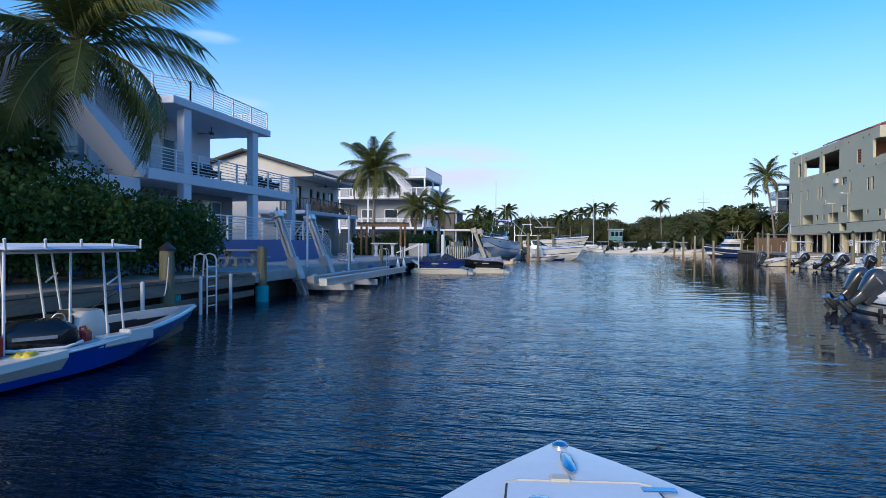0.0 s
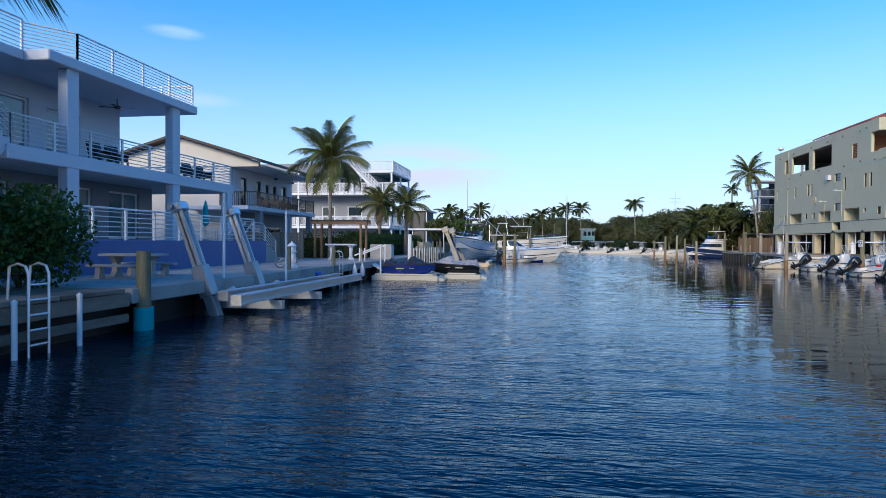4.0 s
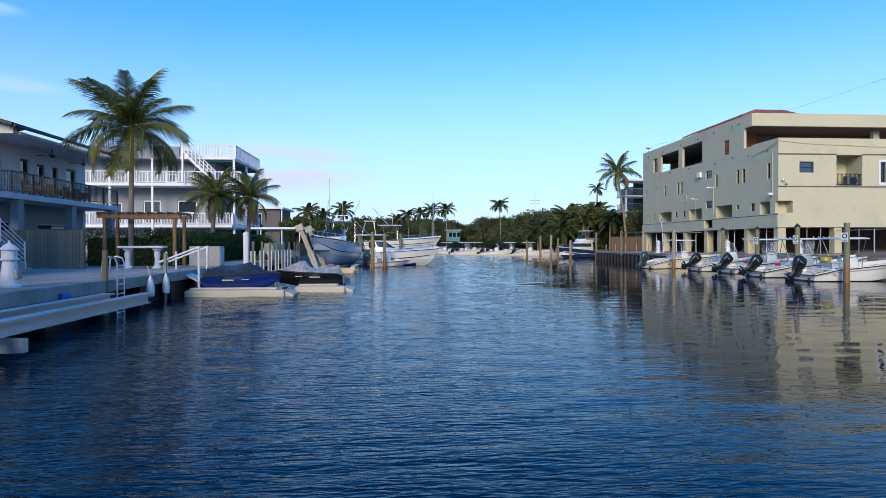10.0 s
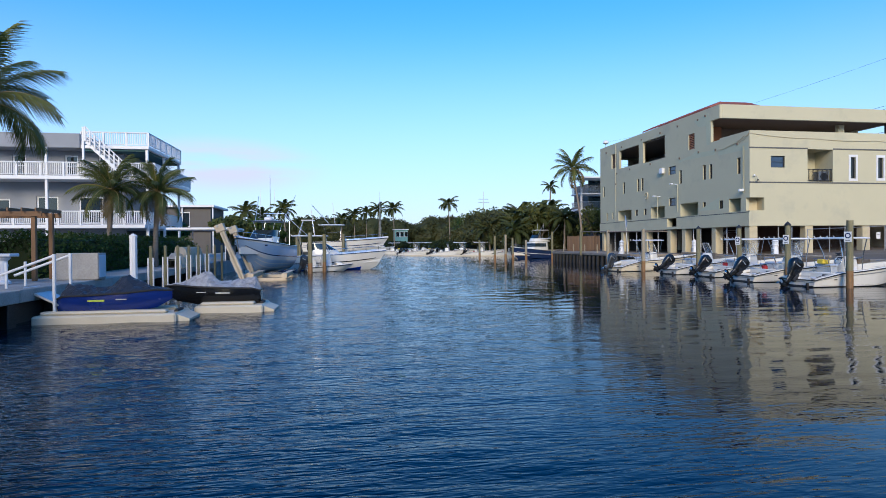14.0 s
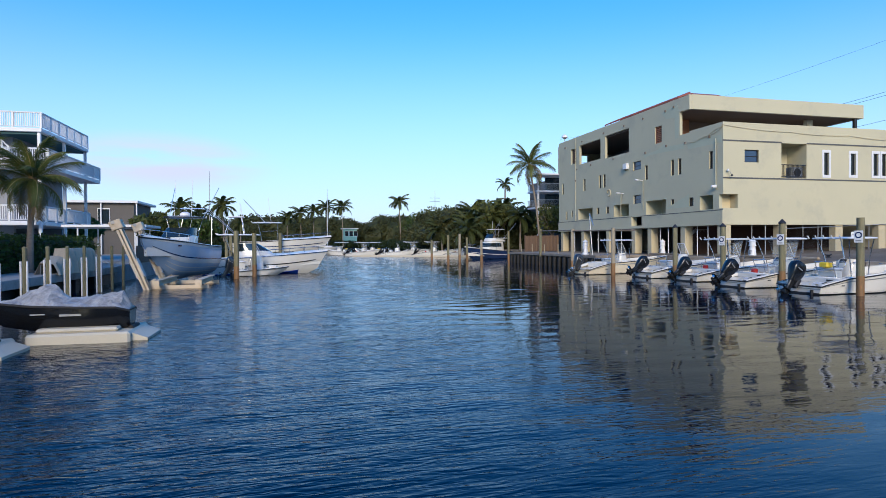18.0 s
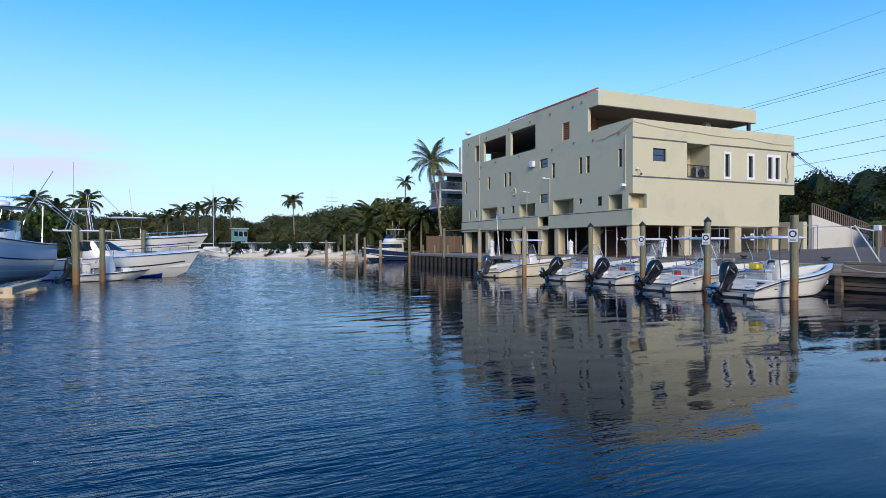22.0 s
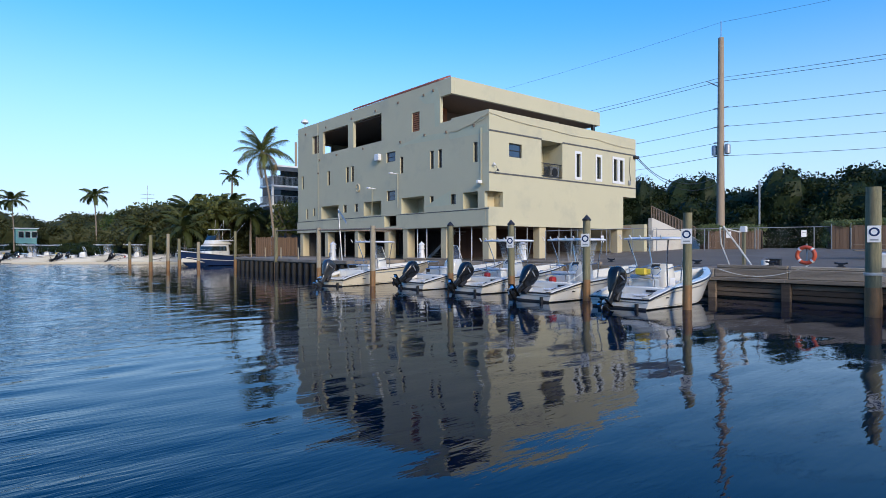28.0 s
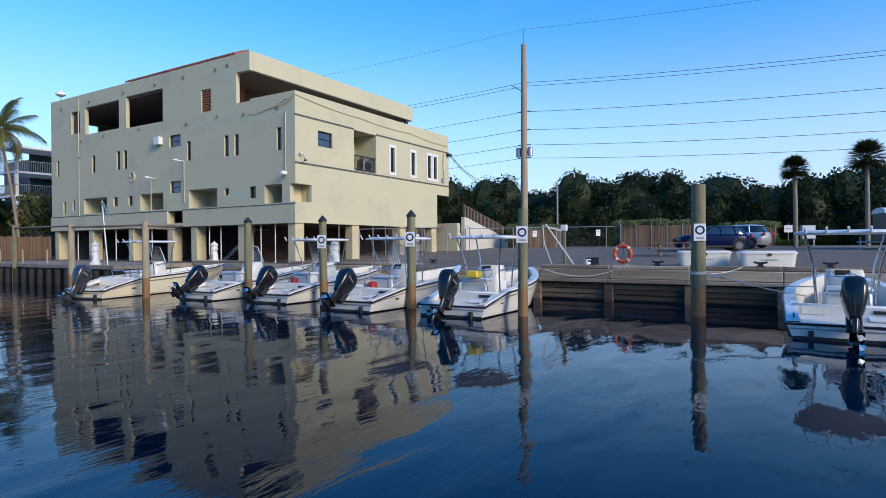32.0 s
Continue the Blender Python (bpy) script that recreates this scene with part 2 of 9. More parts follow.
WATER = water_surface()
STUCCO = surface("sage_stucco", (0.51, 0.473, 0.32), (0.43, 0.40, 0.278), rough=0.9, scale=0.35, fine=30, bump=0.25, var=0.7, dirt=(0.31, 0.30, 0.25), dirt_scale=0.3, dirt_amount=0.6)
STUCCO_TRIM = surface("cream_stucco", (0.55, 0.47, 0.30), (0.43, 0.37, 0.24), rough=0.9, scale=0.5, bump=0.2, dirt=(0.25, 0.2, 0.13), dirt_scale=0.8, dirt_amount=0.5)
PATCH = surface("greenish_plaster_patch", (0.47, 0.475, 0.34), (0.40, 0.41, 0.29), rough=0.92, scale=0.8, bump=0.3)
# brown parts; under the building its darkness also stands in for shade
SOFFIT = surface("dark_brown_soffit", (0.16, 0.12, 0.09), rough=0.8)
BAND = surface("charcoal_band", (0.10, 0.10, 0.10), rough=0.7)
RUST_WALL = surface("rust_painted_wall", (0.32, 0.12, 0.05), (0.22, 0.09, 0.04), rough=0.8)
# rust brown darkened to hold the shade under the building
GARAGE_WALL = surface("shaded_rust_wall", (0.085, 0.045, 0.032), (0.05, 0.03, 0.024), rough=0.85)
TILE = surface("clay_roof_tile", (0.30, 0.085, 0.05), (0.18, 0.06, 0.045), rough=0.85, each=0.5, fine=12)
GLASS = glass_surface("dark_window_glass")
# pale teal base colour paints in the sky reflection on the doors
TEAL_GLASS = glass_surface("teal_reflection_glass", (0.12, 0.22, 0.26))
GLASS_BLUE = glass_surface("blue_window_glass", (0.03, 0.06, 0.12))
WHITE = surface("white_paint", (0.70, 0.70, 0.70), (0.58, 0.58, 0.58), rough=0.5, scale=0.8, bump=0.05, var=0.8)
WHITE_WALL = surface("white_stucco", (0.60, 0.62, 0.66), (0.50, 0.52, 0.56), rough=0.85, scale=0.5, bump=0.2, dirt=(0.5, 0.5, 0.5), dirt_amount=0.3)
CREAM_WALL = surface("warm_cream_stucco", (0.55, 0.52, 0.465), (0.46, 0.43, 0.38), rough=0.88, scale=0.5, bump=0.2, dirt=(0.33, 0.28, 0.2), dirt_amount=0.3)
# taupe darkened to stand in for shaded interiors
SHADED_TAUPE = surface("shaded_taupe_stucco", (0.12, 0.11, 0.10), rough=0.9)
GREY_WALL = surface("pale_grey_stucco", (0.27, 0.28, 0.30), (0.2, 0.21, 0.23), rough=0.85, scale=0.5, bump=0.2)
BLUE_WALL = surface("slate_blue_stucco", (0.125, 0.15, 0.30), (0.095, 0.12, 0.25), rough=0.8, scale=0.6, bump=0.2, dirt=(0.2, 0.2, 0.25), dirt_amount=0.3)
ROOF_BROWN = surface("brown_shingle", (0.10, 0.075, 0.06), (0.05, 0.04, 0.035), rough=0.9, scale=2, fine=30, bump=0.4)
BLACK = surface("black_metal", (0.02, 0.02, 0.022), rough=0.45, bump=0.05)
STEEL = surface("stainless_tube", (0.62, 0.63, 0.65), (0.5, 0.51, 0.53), rough=0.25, metal=1.0, bump=0.0)
ALU = surface("brushed_aluminium", (0.62, 0.64, 0.66), (0.45, 0.47, 0.5), rough=0.42, metal=0.85, scale=1.0, fine=30, bump=0.1)
GALV = surface("galvanised_steel", (0.38, 0.39, 0.40), (0.26, 0.27, 0.28), rough=0.5, metal=0.7, bump=0.05)
CONCRETE = surface("weathered_concrete", (0.40, 0.38, 0.35), (0.22, 0.21, 0.19), rough=0.92, scale=0.7, fine=18, bump=0.5, var=0.36, dirt=(0.10, 0.09, 0.075), dirt_scale=0.8, dirt_amount=0.65)
STAINED_SLAB = surface("stained_dock_slab", (0.30, 0.255, 0.20), (0.17, 0.14, 0.11), rough=0.9, scale=0.7, fine=20, bump=0.3, dirt=(0.10, 0.08, 0.06), dirt_scale=0.6, dirt_amount=0.6)
GRAVEL = surface("pale_gravel_ground", (0.155, 0.125, 0.094), (0.078, 0.062, 0.047), rough=0.95, scale=0.3, fine=18, bump=0.5, var=0.4, dirt=(0.23, 0.20, 0.165), dirt_scale=0.18, dirt_amount=0.7)
DOCK_WOOD = surface("grey_dock_timber", (0.30, 0.235, 0.17), (0.12, 0.09, 0.065), rough=0.85, scale=1.5, fine=20, bump=0.3, each=0.35, stretch=(3, 0.5, 3))
QUAY_WOOD = surface("dark_quay_timber", (0.23, 0.17, 0.115), (0.05, 0.038, 0.028), rough=0.88, scale=1.5, fine=20, bump=0.6, var=0.38, each=0.5, stretch=(4, 0.4, 5), dirt=(0.02, 0.018, 0.016), dirt_scale=0.9, dirt_amount=0.8)
QUAY_TOP = surface("bleached_quay_timber", (0.47, 0.385, 0.285), (0.20, 0.16, 0.115), rough=0.9, scale=1.5, fine=20, bump=0.6, var=0.42, each=0.4, stretch=(4, 0.4, 4), dirt=(0.07, 0.055, 0.04), dirt_scale=1.1, dirt_amount=0.7)
CRUMPLED = surface("crumpled_silver_cover", (0.42, 0.41, 0.40), (0.12, 0.12, 0.125), rough=0.35, scale=5, fine=16, bump=0.9, var=0.35)
PILE_WOOD = surface("mossy_pile_timber", (0.24, 0.21, 0.12), (0.075, 0.085, 0.05), rough=0.85, scale=2, fine=14, bump=0.6, var=0.32, stretch=(4, 4, 0.3), dirt=(0.05, 0.04, 0.03), dirt_scale=1.4, dirt_amount=0.7)
PILE_WET = surface("rusty_wet_pile_timber", (0.30, 0.14, 0.045), (0.07, 0.065, 0.035), rough=0.6, scale=2.2, fine=14, bump=0.4, stretch=(3, 3, 0.5), var=0.4)
PALE_PILE = surface("bleached_pile_timber", (0.38, 0.33, 0.24), (0.17, 0.145, 0.10), rough=0.85, scale=2, fine=14, bump=0.4, stretch=(3, 3, 0.4))
# wet wall, taken near black to include the shade under caps and decks
SHADED_WALL = surface("wet_shaded_seawall", (0.016, 0.015, 0.013), (0.005, 0.005, 0.005), rough=0.5, scale=1.5, bump=0.4)
GEL = surface("white_gelcoat", (0.68, 0.665, 0.62), (0.59, 0.57, 0.52), rough=0.22, scale=1.2, bump=0.02, coat=0.4, dirt=(0.45, 0.40, 0.30), dirt_scale=1.3, dirt_amount=0.22)
CREAM_GEL = surface("cream_gelcoat", (0.70, 0.62, 0.46), (0.60, 0.52, 0.38), rough=0.3, scale=1.2, bump=0.02, coat=0.3)
BLUE_GEL = surface("royal_blue_gelcoat", (0.015, 0.055, 0.36), (0.012, 0.04, 0.27), rough=0.2, bump=0.0, coat=0.5)
NAVY_GEL = surface("navy_hull_paint", (0.02, 0.04, 0.12), rough=0.25, bump=0.0, coat=0.3)
ENGINE = surface("gloss_black_cowling", (0.008, 0.009, 0.011), rough=0.22, bump=0.0, coat=0.25, spec=0.35)
ENGINE_GREY = surface("graphite_cowling", (0.035, 0.037, 0.04), (0.022, 0.024, 0.026), rough=0.25, metal=0.0, bump=0.0, coat=0.5)
RUBBER = surface("black_rubber", (0.02, 0.02, 0.02), rough=0.8)
RED = surface("red_plastic", (0.36, 0.022, 0.022), rough=0.4)
ORANGE = surface("orange_lifebuoy", (0.52, 0.075, 0.025), (0.4, 0.06, 0.02), rough=0.5)
YELLOW = surface("yellow_plastic", (0.75, 0.55, 0.04), rough=0.45)
BLUE_PLASTIC = surface("blue_plastic", (0.03, 0.10, 0.45), rough=0.5)
ROPE = surface("off_white_rope", (0.62, 0.60, 0.54), (0.42, 0.40, 0.35), rough=0.9, fine=60, bump=0.5)
CANVAS = surface("pale_canvas", (0.66, 0.67, 0.70), (0.52, 0.53, 0.56), rough=0.8, scale=2)
VINYL = surface("black_vinyl_cover", (0.035, 0.036, 0.042), (0.015, 0.015, 0.018), rough=0.28, scale=3, fine=14, bump=0.6)
LIME = surface("lime_decal", (0.45, 0.55, 0.05), rough=0.4)
DARK_CANVAS = surface("black_canvas_cover", (0.03, 0.03, 0.035), (0.02, 0.02, 0.022), rough=0.6, scale=2, bump=0.3)
FLOAT = surface("sand_float_plastic", (0.56, 0.50, 0.38), (0.45, 0.40, 0.30), rough=0.6, bump=0.1)
TURQ = surface("turquoise_wrap", (0.01, 0.34, 0.36), (0.01, 0.24, 0.27), rough=0.6)
FRESH_WOOD = surface("fresh_pine_timber", (0.24, 0.125, 0.055), (0.13, 0.07, 0.03), rough=0.7, scale=2, fine=20, bump=0.2, stretch=(3, 3, 0.4))
OLD_BOARD = surface("weathered_brown_board", (0.30, 0.225, 0.155), (0.17, 0.125, 0.085), rough=0.9, each=0.4, stretch=(4, 4, 0.6), bump=0.4)
FENCE_WOOD = surface("brown_fence_board", (0.15, 0.095, 0.06), (0.08, 0.05, 0.033), rough=0.85, each=0.35, stretch=(4, 4, 0.6), bump=0.3)
TRUNK = surface("palm_trunk_bark", (0.27, 0.22, 0.17), (0.14, 0.115, 0.09), rough=0.9, scale=2, fine=8, bump=0.6, stretch=(1, 1, 4))
BARK = surface("grey_brown_bark", (0.16, 0.125, 0.095), (0.08, 0.065, 0.05), rough=0.9, scale=2, fine=10, bump=0.6, stretch=(2, 2, 0.6))
FROND = leaf_surface("palm_frond_green", (0.135, 0.145, 0.032), (0.045, 0.065, 0.017))
RACHIS = surface("yellow_frond_stalk", (0.30, 0.23, 0.065), (0.17, 0.13, 0.04), rough=0.55, fine=12, bump=0.1)
FROND_DRY = leaf_surface("dry_frond_tan", (0.24, 0.17, 0.07), (0.14, 0.09, 0.04))
FROND_FAR = leaf_surface("far_frond_green", (0.078, 0.088, 0.023), (0.024, 0.036, 0.011))
LEAF = leaf_surface("broadleaf_green", (0.075, 0.115, 0.025), (0.03, 0.055, 0.015))
LEAF_WARM = leaf_surface("olive_leaf_green", (0.15, 0.15, 0.04), (0.05, 0.07, 0.02))
LEAF_FAR = leaf_surface("far_shore_green", (0.085, 0.088, 0.03), (0.026, 0.034, 0.013))
LEAF_HEDGE = leaf_surface("clipped_grey_green", (0.20, 0.235, 0.085), (0.085, 0.11, 0.045))
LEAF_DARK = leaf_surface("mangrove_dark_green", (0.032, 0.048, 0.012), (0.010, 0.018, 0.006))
HEDGE = leaf_surface("hedge_green", (0.065, 0.10, 0.02), (0.025, 0.05, 0.012))
TEAL_WALL = surface("teal_house_paint", (0.20, 0.40, 0.36), rough=0.8)
POLE_WOOD = surface("weathered_utility_pole", (0.36, 0.28, 0.2), (0.22, 0.17, 0.125), rough=0.9, scale=2, fine=10, stretch=(3, 3, 0.3), bump=0.3)


# ------------------------------------------------------------------ mesh building
class Mesh:
    def __init__(self):
        self.v, self.f = [], []

    def add(self, verts, faces):
        n = len(self.v)
        self.v.extend(tuple(p) for p in verts)
        self.f.extend(tuple(i + n for i in f) for f in faces)
        return self

    def box(self, x0, y0, z0, x1, y1, z1, bev=0.0, m=None):
        x0, x1, y0, y1, z0, z1 = min(x0, x1), max(x0, x1), min(y0, y1), max(y0, y1), min(z0, z1), max(z0, z1)
        b = min(bev, 0.45 * min(x1 - x0, y1 - y0, z1 - z0))
        if b <= 0:
            vs = [(x, y, z) for x in (x0, x1) for y in (y0, y1) for z in (z0, z1)]
            fs = [(0, 1, 3, 2), (4, 6, 7, 5), (0, 4, 5, 1), (2, 3, 7, 6), (0, 2, 6, 4), (1, 5, 7, 3)]
        else:
            lo, hi, vs, at = (x0, y0, z0), (x1, y1, z1), [], {}
            for c in range(8):
                s = [(c >> k) & 1 for k in range(3)]
                for k in range(3):
                    p = [(hi[j] - (b if j != k else 0)) if s[j] else (lo[j] + (b if j != k else 0)) for j in range(3)]
                    at[c, k] = len(vs)
                    vs.append(tuple(p))
            fs = []
            for k in range(3):
                u, w = (k + 1) % 3, (k + 2) % 3
                for s in (0, 1):
                    q = [s << k, s << k | 1 << u, s << k | 1 << u | 1 << w, s << k | 1 << w]
                    fs.append(tuple(at[c, k] for c in (q if s else q[::-1])))
                for su in (0, 1):
                    for sw in (0, 1):
                        a, d = su << u | sw << w, su << u | sw << w | 1 << k
                        quad = (at[a, u], at[d, u], at[d, w], at[a, w])
                        fs.append(quad if su != sw else quad[::-1])
            for c in range(8):
                tri = (at[c, 0], at[c, 1], at[c, 2])
                fs.append(tri if bin(c).count("1") % 2 else tri[::-1])
        if m is not None:
            vs = [m @ Vector(p) for p in vs]
        return self.add(vs, fs)

    def tube(self, pts, r, n=8, caps=True, r1=None):
        pts = [Vector(p) for p in pts]
        k = len(pts)
        rad = r if callable(r) else (lambda s: r + ((r if r1 is None else r1) - r) * s)
        vs, fs, ref = [], [], None
        for i, p in enumerate(pts):
            d = (pts[min(i + 1, k - 1)] - pts[max(i - 1, 0)]).normalized()
            if ref is None:
                ref = d.orthogonal().normalized()
            ref = (ref - d * ref.dot(d)).normalized()
            side = d.cross(ref)
            rr = rad(i / (k - 1))
            for j in range(n):
                a = 2 * math.pi * j / n
                vs.append(p + (ref * math.cos(a) + side * math.sin(a)) * rr)
        for i in range(k - 1):
            for j in range(n):
                fs.append((i * n + j, i * n + (j + 1) % n, (i + 1) * n + (j + 1) % n, (i + 1) * n + j))
        if caps:
            fs += [tuple(range(n))[::-1], tuple((k - 1) * n + j for j in range(n))]
        return self.add(vs, fs)

    def rings(self, loops, closed=True, cap0=False, cap1=False):
        n = len(loops[0])
        vs = [p for l in loops for p in l]
        fs = []
        for i in range(len(loops) - 1):
            for j in range(n if closed else n - 1):
                fs.append((i * n + j, i * n + (j + 1) % n, (i + 1) * n + (j + 1) % n, (i + 1) * n + j))
        if cap0:
            fs.append(tuple(range(n))[::-1])
        if cap1:
            fs.append(tuple((len(loops) - 1) * n + j for j in range(n)))
        return self.add(vs, fs)

    def lathe(self, prof, n=16, at=(0, 0, 0)):
        loops = [[(at[0] + r * math.cos(2 * math.pi * j / n), at[1] + r * math.sin(2 * math.pi * j / n), at[2] + z) for j in range(n)] for r, z in prof]
        return self.rings(loops, True, True, True)

    def prism(self, poly, h0, h1, fn):
        """poly: points in a plane; fn(u, v, h) gives the place."""
        n = len(poly)
        vs = [fn(u, w, h0) for u, w in poly] + [fn(u, w, h1) for u, w in poly]
        fs = [tuple(range(n))[::-1], tuple(range(n, 2 * n))] + [(i, (i + 1) % n, n + (i + 1) % n, n + i) for i in range(n)]
        return self.add(vs, fs)

    def wall(self, u0, u1, z0, z1, holes, fn, thick=0.25):
        """A wall with openings through it; fn(u, depth, z) gives the place."""
        us = sorted({u0, u1, *(min(max(h[k], u0), u1) for h in holes for k in (0, 1))})
        zs = sorted({z0, z1, *(min(max(h[k], z0), z1) for h in holes for k in (2, 3))})

        def solid(i, j):
            if not (0 <= i < len(us) - 1 and 0 <= j < len(zs) - 1):
                return False
            u, z = (us[i] + us[i + 1]) / 2, (zs[j] + zs[j + 1]) / 2
            return not any(h[0] < u < h[1] and h[2] < z < h[3] for h in holes)

        for i in range(len(us) - 1):
            for j in range(len(zs) - 1):
                if not solid(i, j):
                    continue
                a, b, c, d = us[i], us[i + 1], zs[j], zs[j + 1]
                self.add([fn(a, 0, c), fn(b, 0, c), fn(b, 0, d), fn(a, 0, d)], [(0, 1, 2, 3)])
                self.add([fn(a, thick, c), fn(b, thick, c), fn(b, thick, d), fn(a, thick, d)], [(3, 2, 1, 0)])
                for (di, dj, p, q) in ((-1, 0, (a, c), (a, d)), (1, 0, (b, d), (b, c)), (0, -1, (b, c), (a, c)), (0, 1, (a, d), (b, d))):
                    if not solid(i + di, j + dj):
                        self.add([fn(p[0], 0, p[1]), fn(p[0], thick, p[1]), fn(q[0], thick, q[1]), fn(q[0], 0, q[1])], [(0, 1, 2, 3)])
        return self


def make_data(name, me, mat, smooth):
    d = bpy.data.meshes.new(name)
    d.from_pydata(me.v, [], me.f)
    d.validate()
    d.materials.append(mat)
    if smooth:
        d.polygons.foreach_set("use_smooth", [True] * len(d.polygons))
        d.set_sharp_from_angle(angle=radians(38))
    d.update()
    return d


def fix_normals(d):
    bm = bmesh.new()
    bm.from_mesh(d)
    bmesh.ops.recalc_face_normals(bm, faces=bm.faces)
    bm.to_mesh(d)
    bm.free()


def part(name, me, mat, parent=None, label="", smooth=False, fix=True):
    d = make_data(name, me, mat, smooth)
    if fix and len(d.polygons) < 20000:
        fix_normals(d)
    ob = new(name, d)
    ob.parent = parent
    if label:
        tagged(ob, label)
    return ob


def again(name, data, parent, m=None):
    """Another object on the same mesh."""
    ob = new(name, data)
    ob.parent = parent
    if m is not None:
        ob.matrix_basis = m
    return ob


def thing(name, m, label, category, group="", kind=""):
    ob = new(name)
    ob.empty_display_size = 0.3
    ob.matrix_basis = m
    return tagged(ob, label, category, group, kind)


def solo(name, me, mat, label, category, group="", kind="", m=None, smooth=False):
    ob = part(name, me, mat, None, "", smooth)
    if m is not None:
        ob.matrix_basis = m
    return tagged(ob, label, category, group, kind)


def lerp(a, b, s):
    return a + (b - a) * s


def curve_at(keys, s):
    for (s0, v0), (s1, v1) in zip(keys, keys[1:]):
        if s <= s1:
            k = (s - s0) / (s1 - s0)
            return v0 + (v1 - v0) * k
    return keys[-1][1]


# ------------------------------------------------------------------ setting: water, ground, quays
QX, QZ = 28.6, 1.12        # right-hand quay face and height
WAVE_SLOPE = 0.012         # steepness of each wave train on the ruffled water
LX, LZ = -9.0, 1.02        # left-hand seawall and height


def keep_place(ob):
    """Lets a part that was drawn in world places stay there under its thing."""
    ob.matrix_parent_inverse = ob.parent.matrix_basis.inverted()
    return ob


def wpart(name, me, mat, parent, label="", smooth=False):
    return keep_place(part(name, me, mat, parent, label, smooth)) if parent.parent is None else part(name, me, mat, parent, label, smooth)


def at_place(x, y, z=0.0, rz=0.0):
    return pose(x, y, z, 0, 0, rz)


def setting():
    # one sheet: low wind waves in the basin, flat beyond
    rng = np.random.default_rng(12)
    xs = np.arange(-9.3, 31.01, 0.31)
    ys = np.concatenate([np.arange(-16, 66, 0.115), np.arange(66, 236, 0.3)])
    gx, gy = np.meshgrid(xs, ys)
    patch = np.zeros_like(gx)
    for _ in range(6):
        kx, ky, ph = rng.uniform(-0.12, 0.12), rng.uniform(-0.09, 0.09), rng.uniform(0, 6.28)
        patch += np.sin(kx * gx + ky * gy + ph) / 6
    s = (gx - 0.22 * np.maximum(0, gy - 30) + 4.0 * patch - 1.0) / 7.0
    s = np.clip(s, 0, 1)
    ruffle = 1 - 0.70 * s * s * (3 - 2 * s)
    edge = np.clip(np.minimum.reduce([gx - xs[0], xs[-1] - gx, (gy - ys[0]) / 2, (ys[-1] - gy) / 4]), 0, 1)
    h = np.zeros_like(gx)
    for k in range(18):
        lam = 0.48 * 1.062 ** k
        a = rng.normal(0, 0.5)
        kx, ky = 2 * math.pi / lam * math.sin(a), 2 * math.pi / lam * math.cos(a)
        wobble = 0.6 * np.sin(gx * rng.uniform(0.1, 0.5) + gy * rng.uniform(0.1, 0.4) + rng.uniform(0, 6))
        h += WAVE_SLOPE * lam / (2 * math.pi) * np.sin(kx * gx + ky * gy + wobble + rng.uniform(0, 6.28))
    h *= ruffle * edge
    nx, ny = len(xs), len(ys)
    w = Mesh()
    w.v = np.stack([gx, gy, h], -1).reshape(-1, 3).tolist()
    i = (np.arange(ny - 1)[:, None] * nx + np.arange(nx - 1)[None, :]).ravel()
    w.f = np.stack([i, i + 1, i + nx + 1, i + nx], -1).tolist()
    x0, x1, y0, y1 = xs[0], xs[-1], ys[0], ys[-1]
    for p, q, c, d in ((-900, x0, -700, 1200), (x1, 900, -700, 1200), (x0, x1, -700, y0), (x0, x1, y1, 1200)):
        w.add([(p, c, 0), (q, c, 0), (q, d, 0), (p, d, 0)], [(0, 1, 2, 3)])
    solo("water", w, WATER, "dark blue rippled canal water", "water", kind="structure", smooth=True)

    # right bank: one sheet from the quay to the horizon, stepping out past the apartment building
    g = Mesh()
    poly = [(QX, -120), (900, -120), (900, 900), (60, 900), (30, 260), (27, 150), (26.5, 108), (30.5, 103), (30.5, 81.8), (24.2, 81.8), (24.2, 62.5), (QX, 62.5)]
    g.prism(poly, -1.0, QZ, lambda u, v, h: (u, v, h))
    solo("ground_right", g, GRAVEL, "pale gravel yard behind the wooden quay", "ground", kind="structure")
    g = Mesh()
    poly = [(LX - 0.5, -120), (LX - 0.5, 58), (-9.5, 120), (-12, 190), (6, 236), (40, 262), (60, 900), (-900, 900), (-900, -120)]
    g.prism(poly, -1.0, LZ - 0.012, lambda u, v, h: (u, v, h))
    solo("ground_left", g, CONCRETE, "weathered concrete ground along the houses", "ground", kind="structure")


setting()


# ------------------------------------------------------------------ pale green apartment building
def loggia(name, parent, u0, u1, z0, z1, depth, fn, mat, t=0.25):
    """The inside of a recess behind an opening."""
    m = Mesh()
    a, b = t, depth
    m.add([fn(u0, b, z0), fn(u1, b, z0), fn(u1, b, z1), fn(u0, b, z1)], [(0, 1, 2, 3)])
    for p, q in (((u0, z0), (u1, z0)), ((u1, z0), (u1, z1)), ((u1, z1), (u0, z1)), ((u0, z1), (u0, z0))):
        m.add([fn(p[0], a, p[1]), fn(q[0], a, q[1]), fn(q[0], b, q[1]), fn(p[0], b, p[1])], [(0, 1, 2, 3)])
    return wpart(name, m, mat, parent)


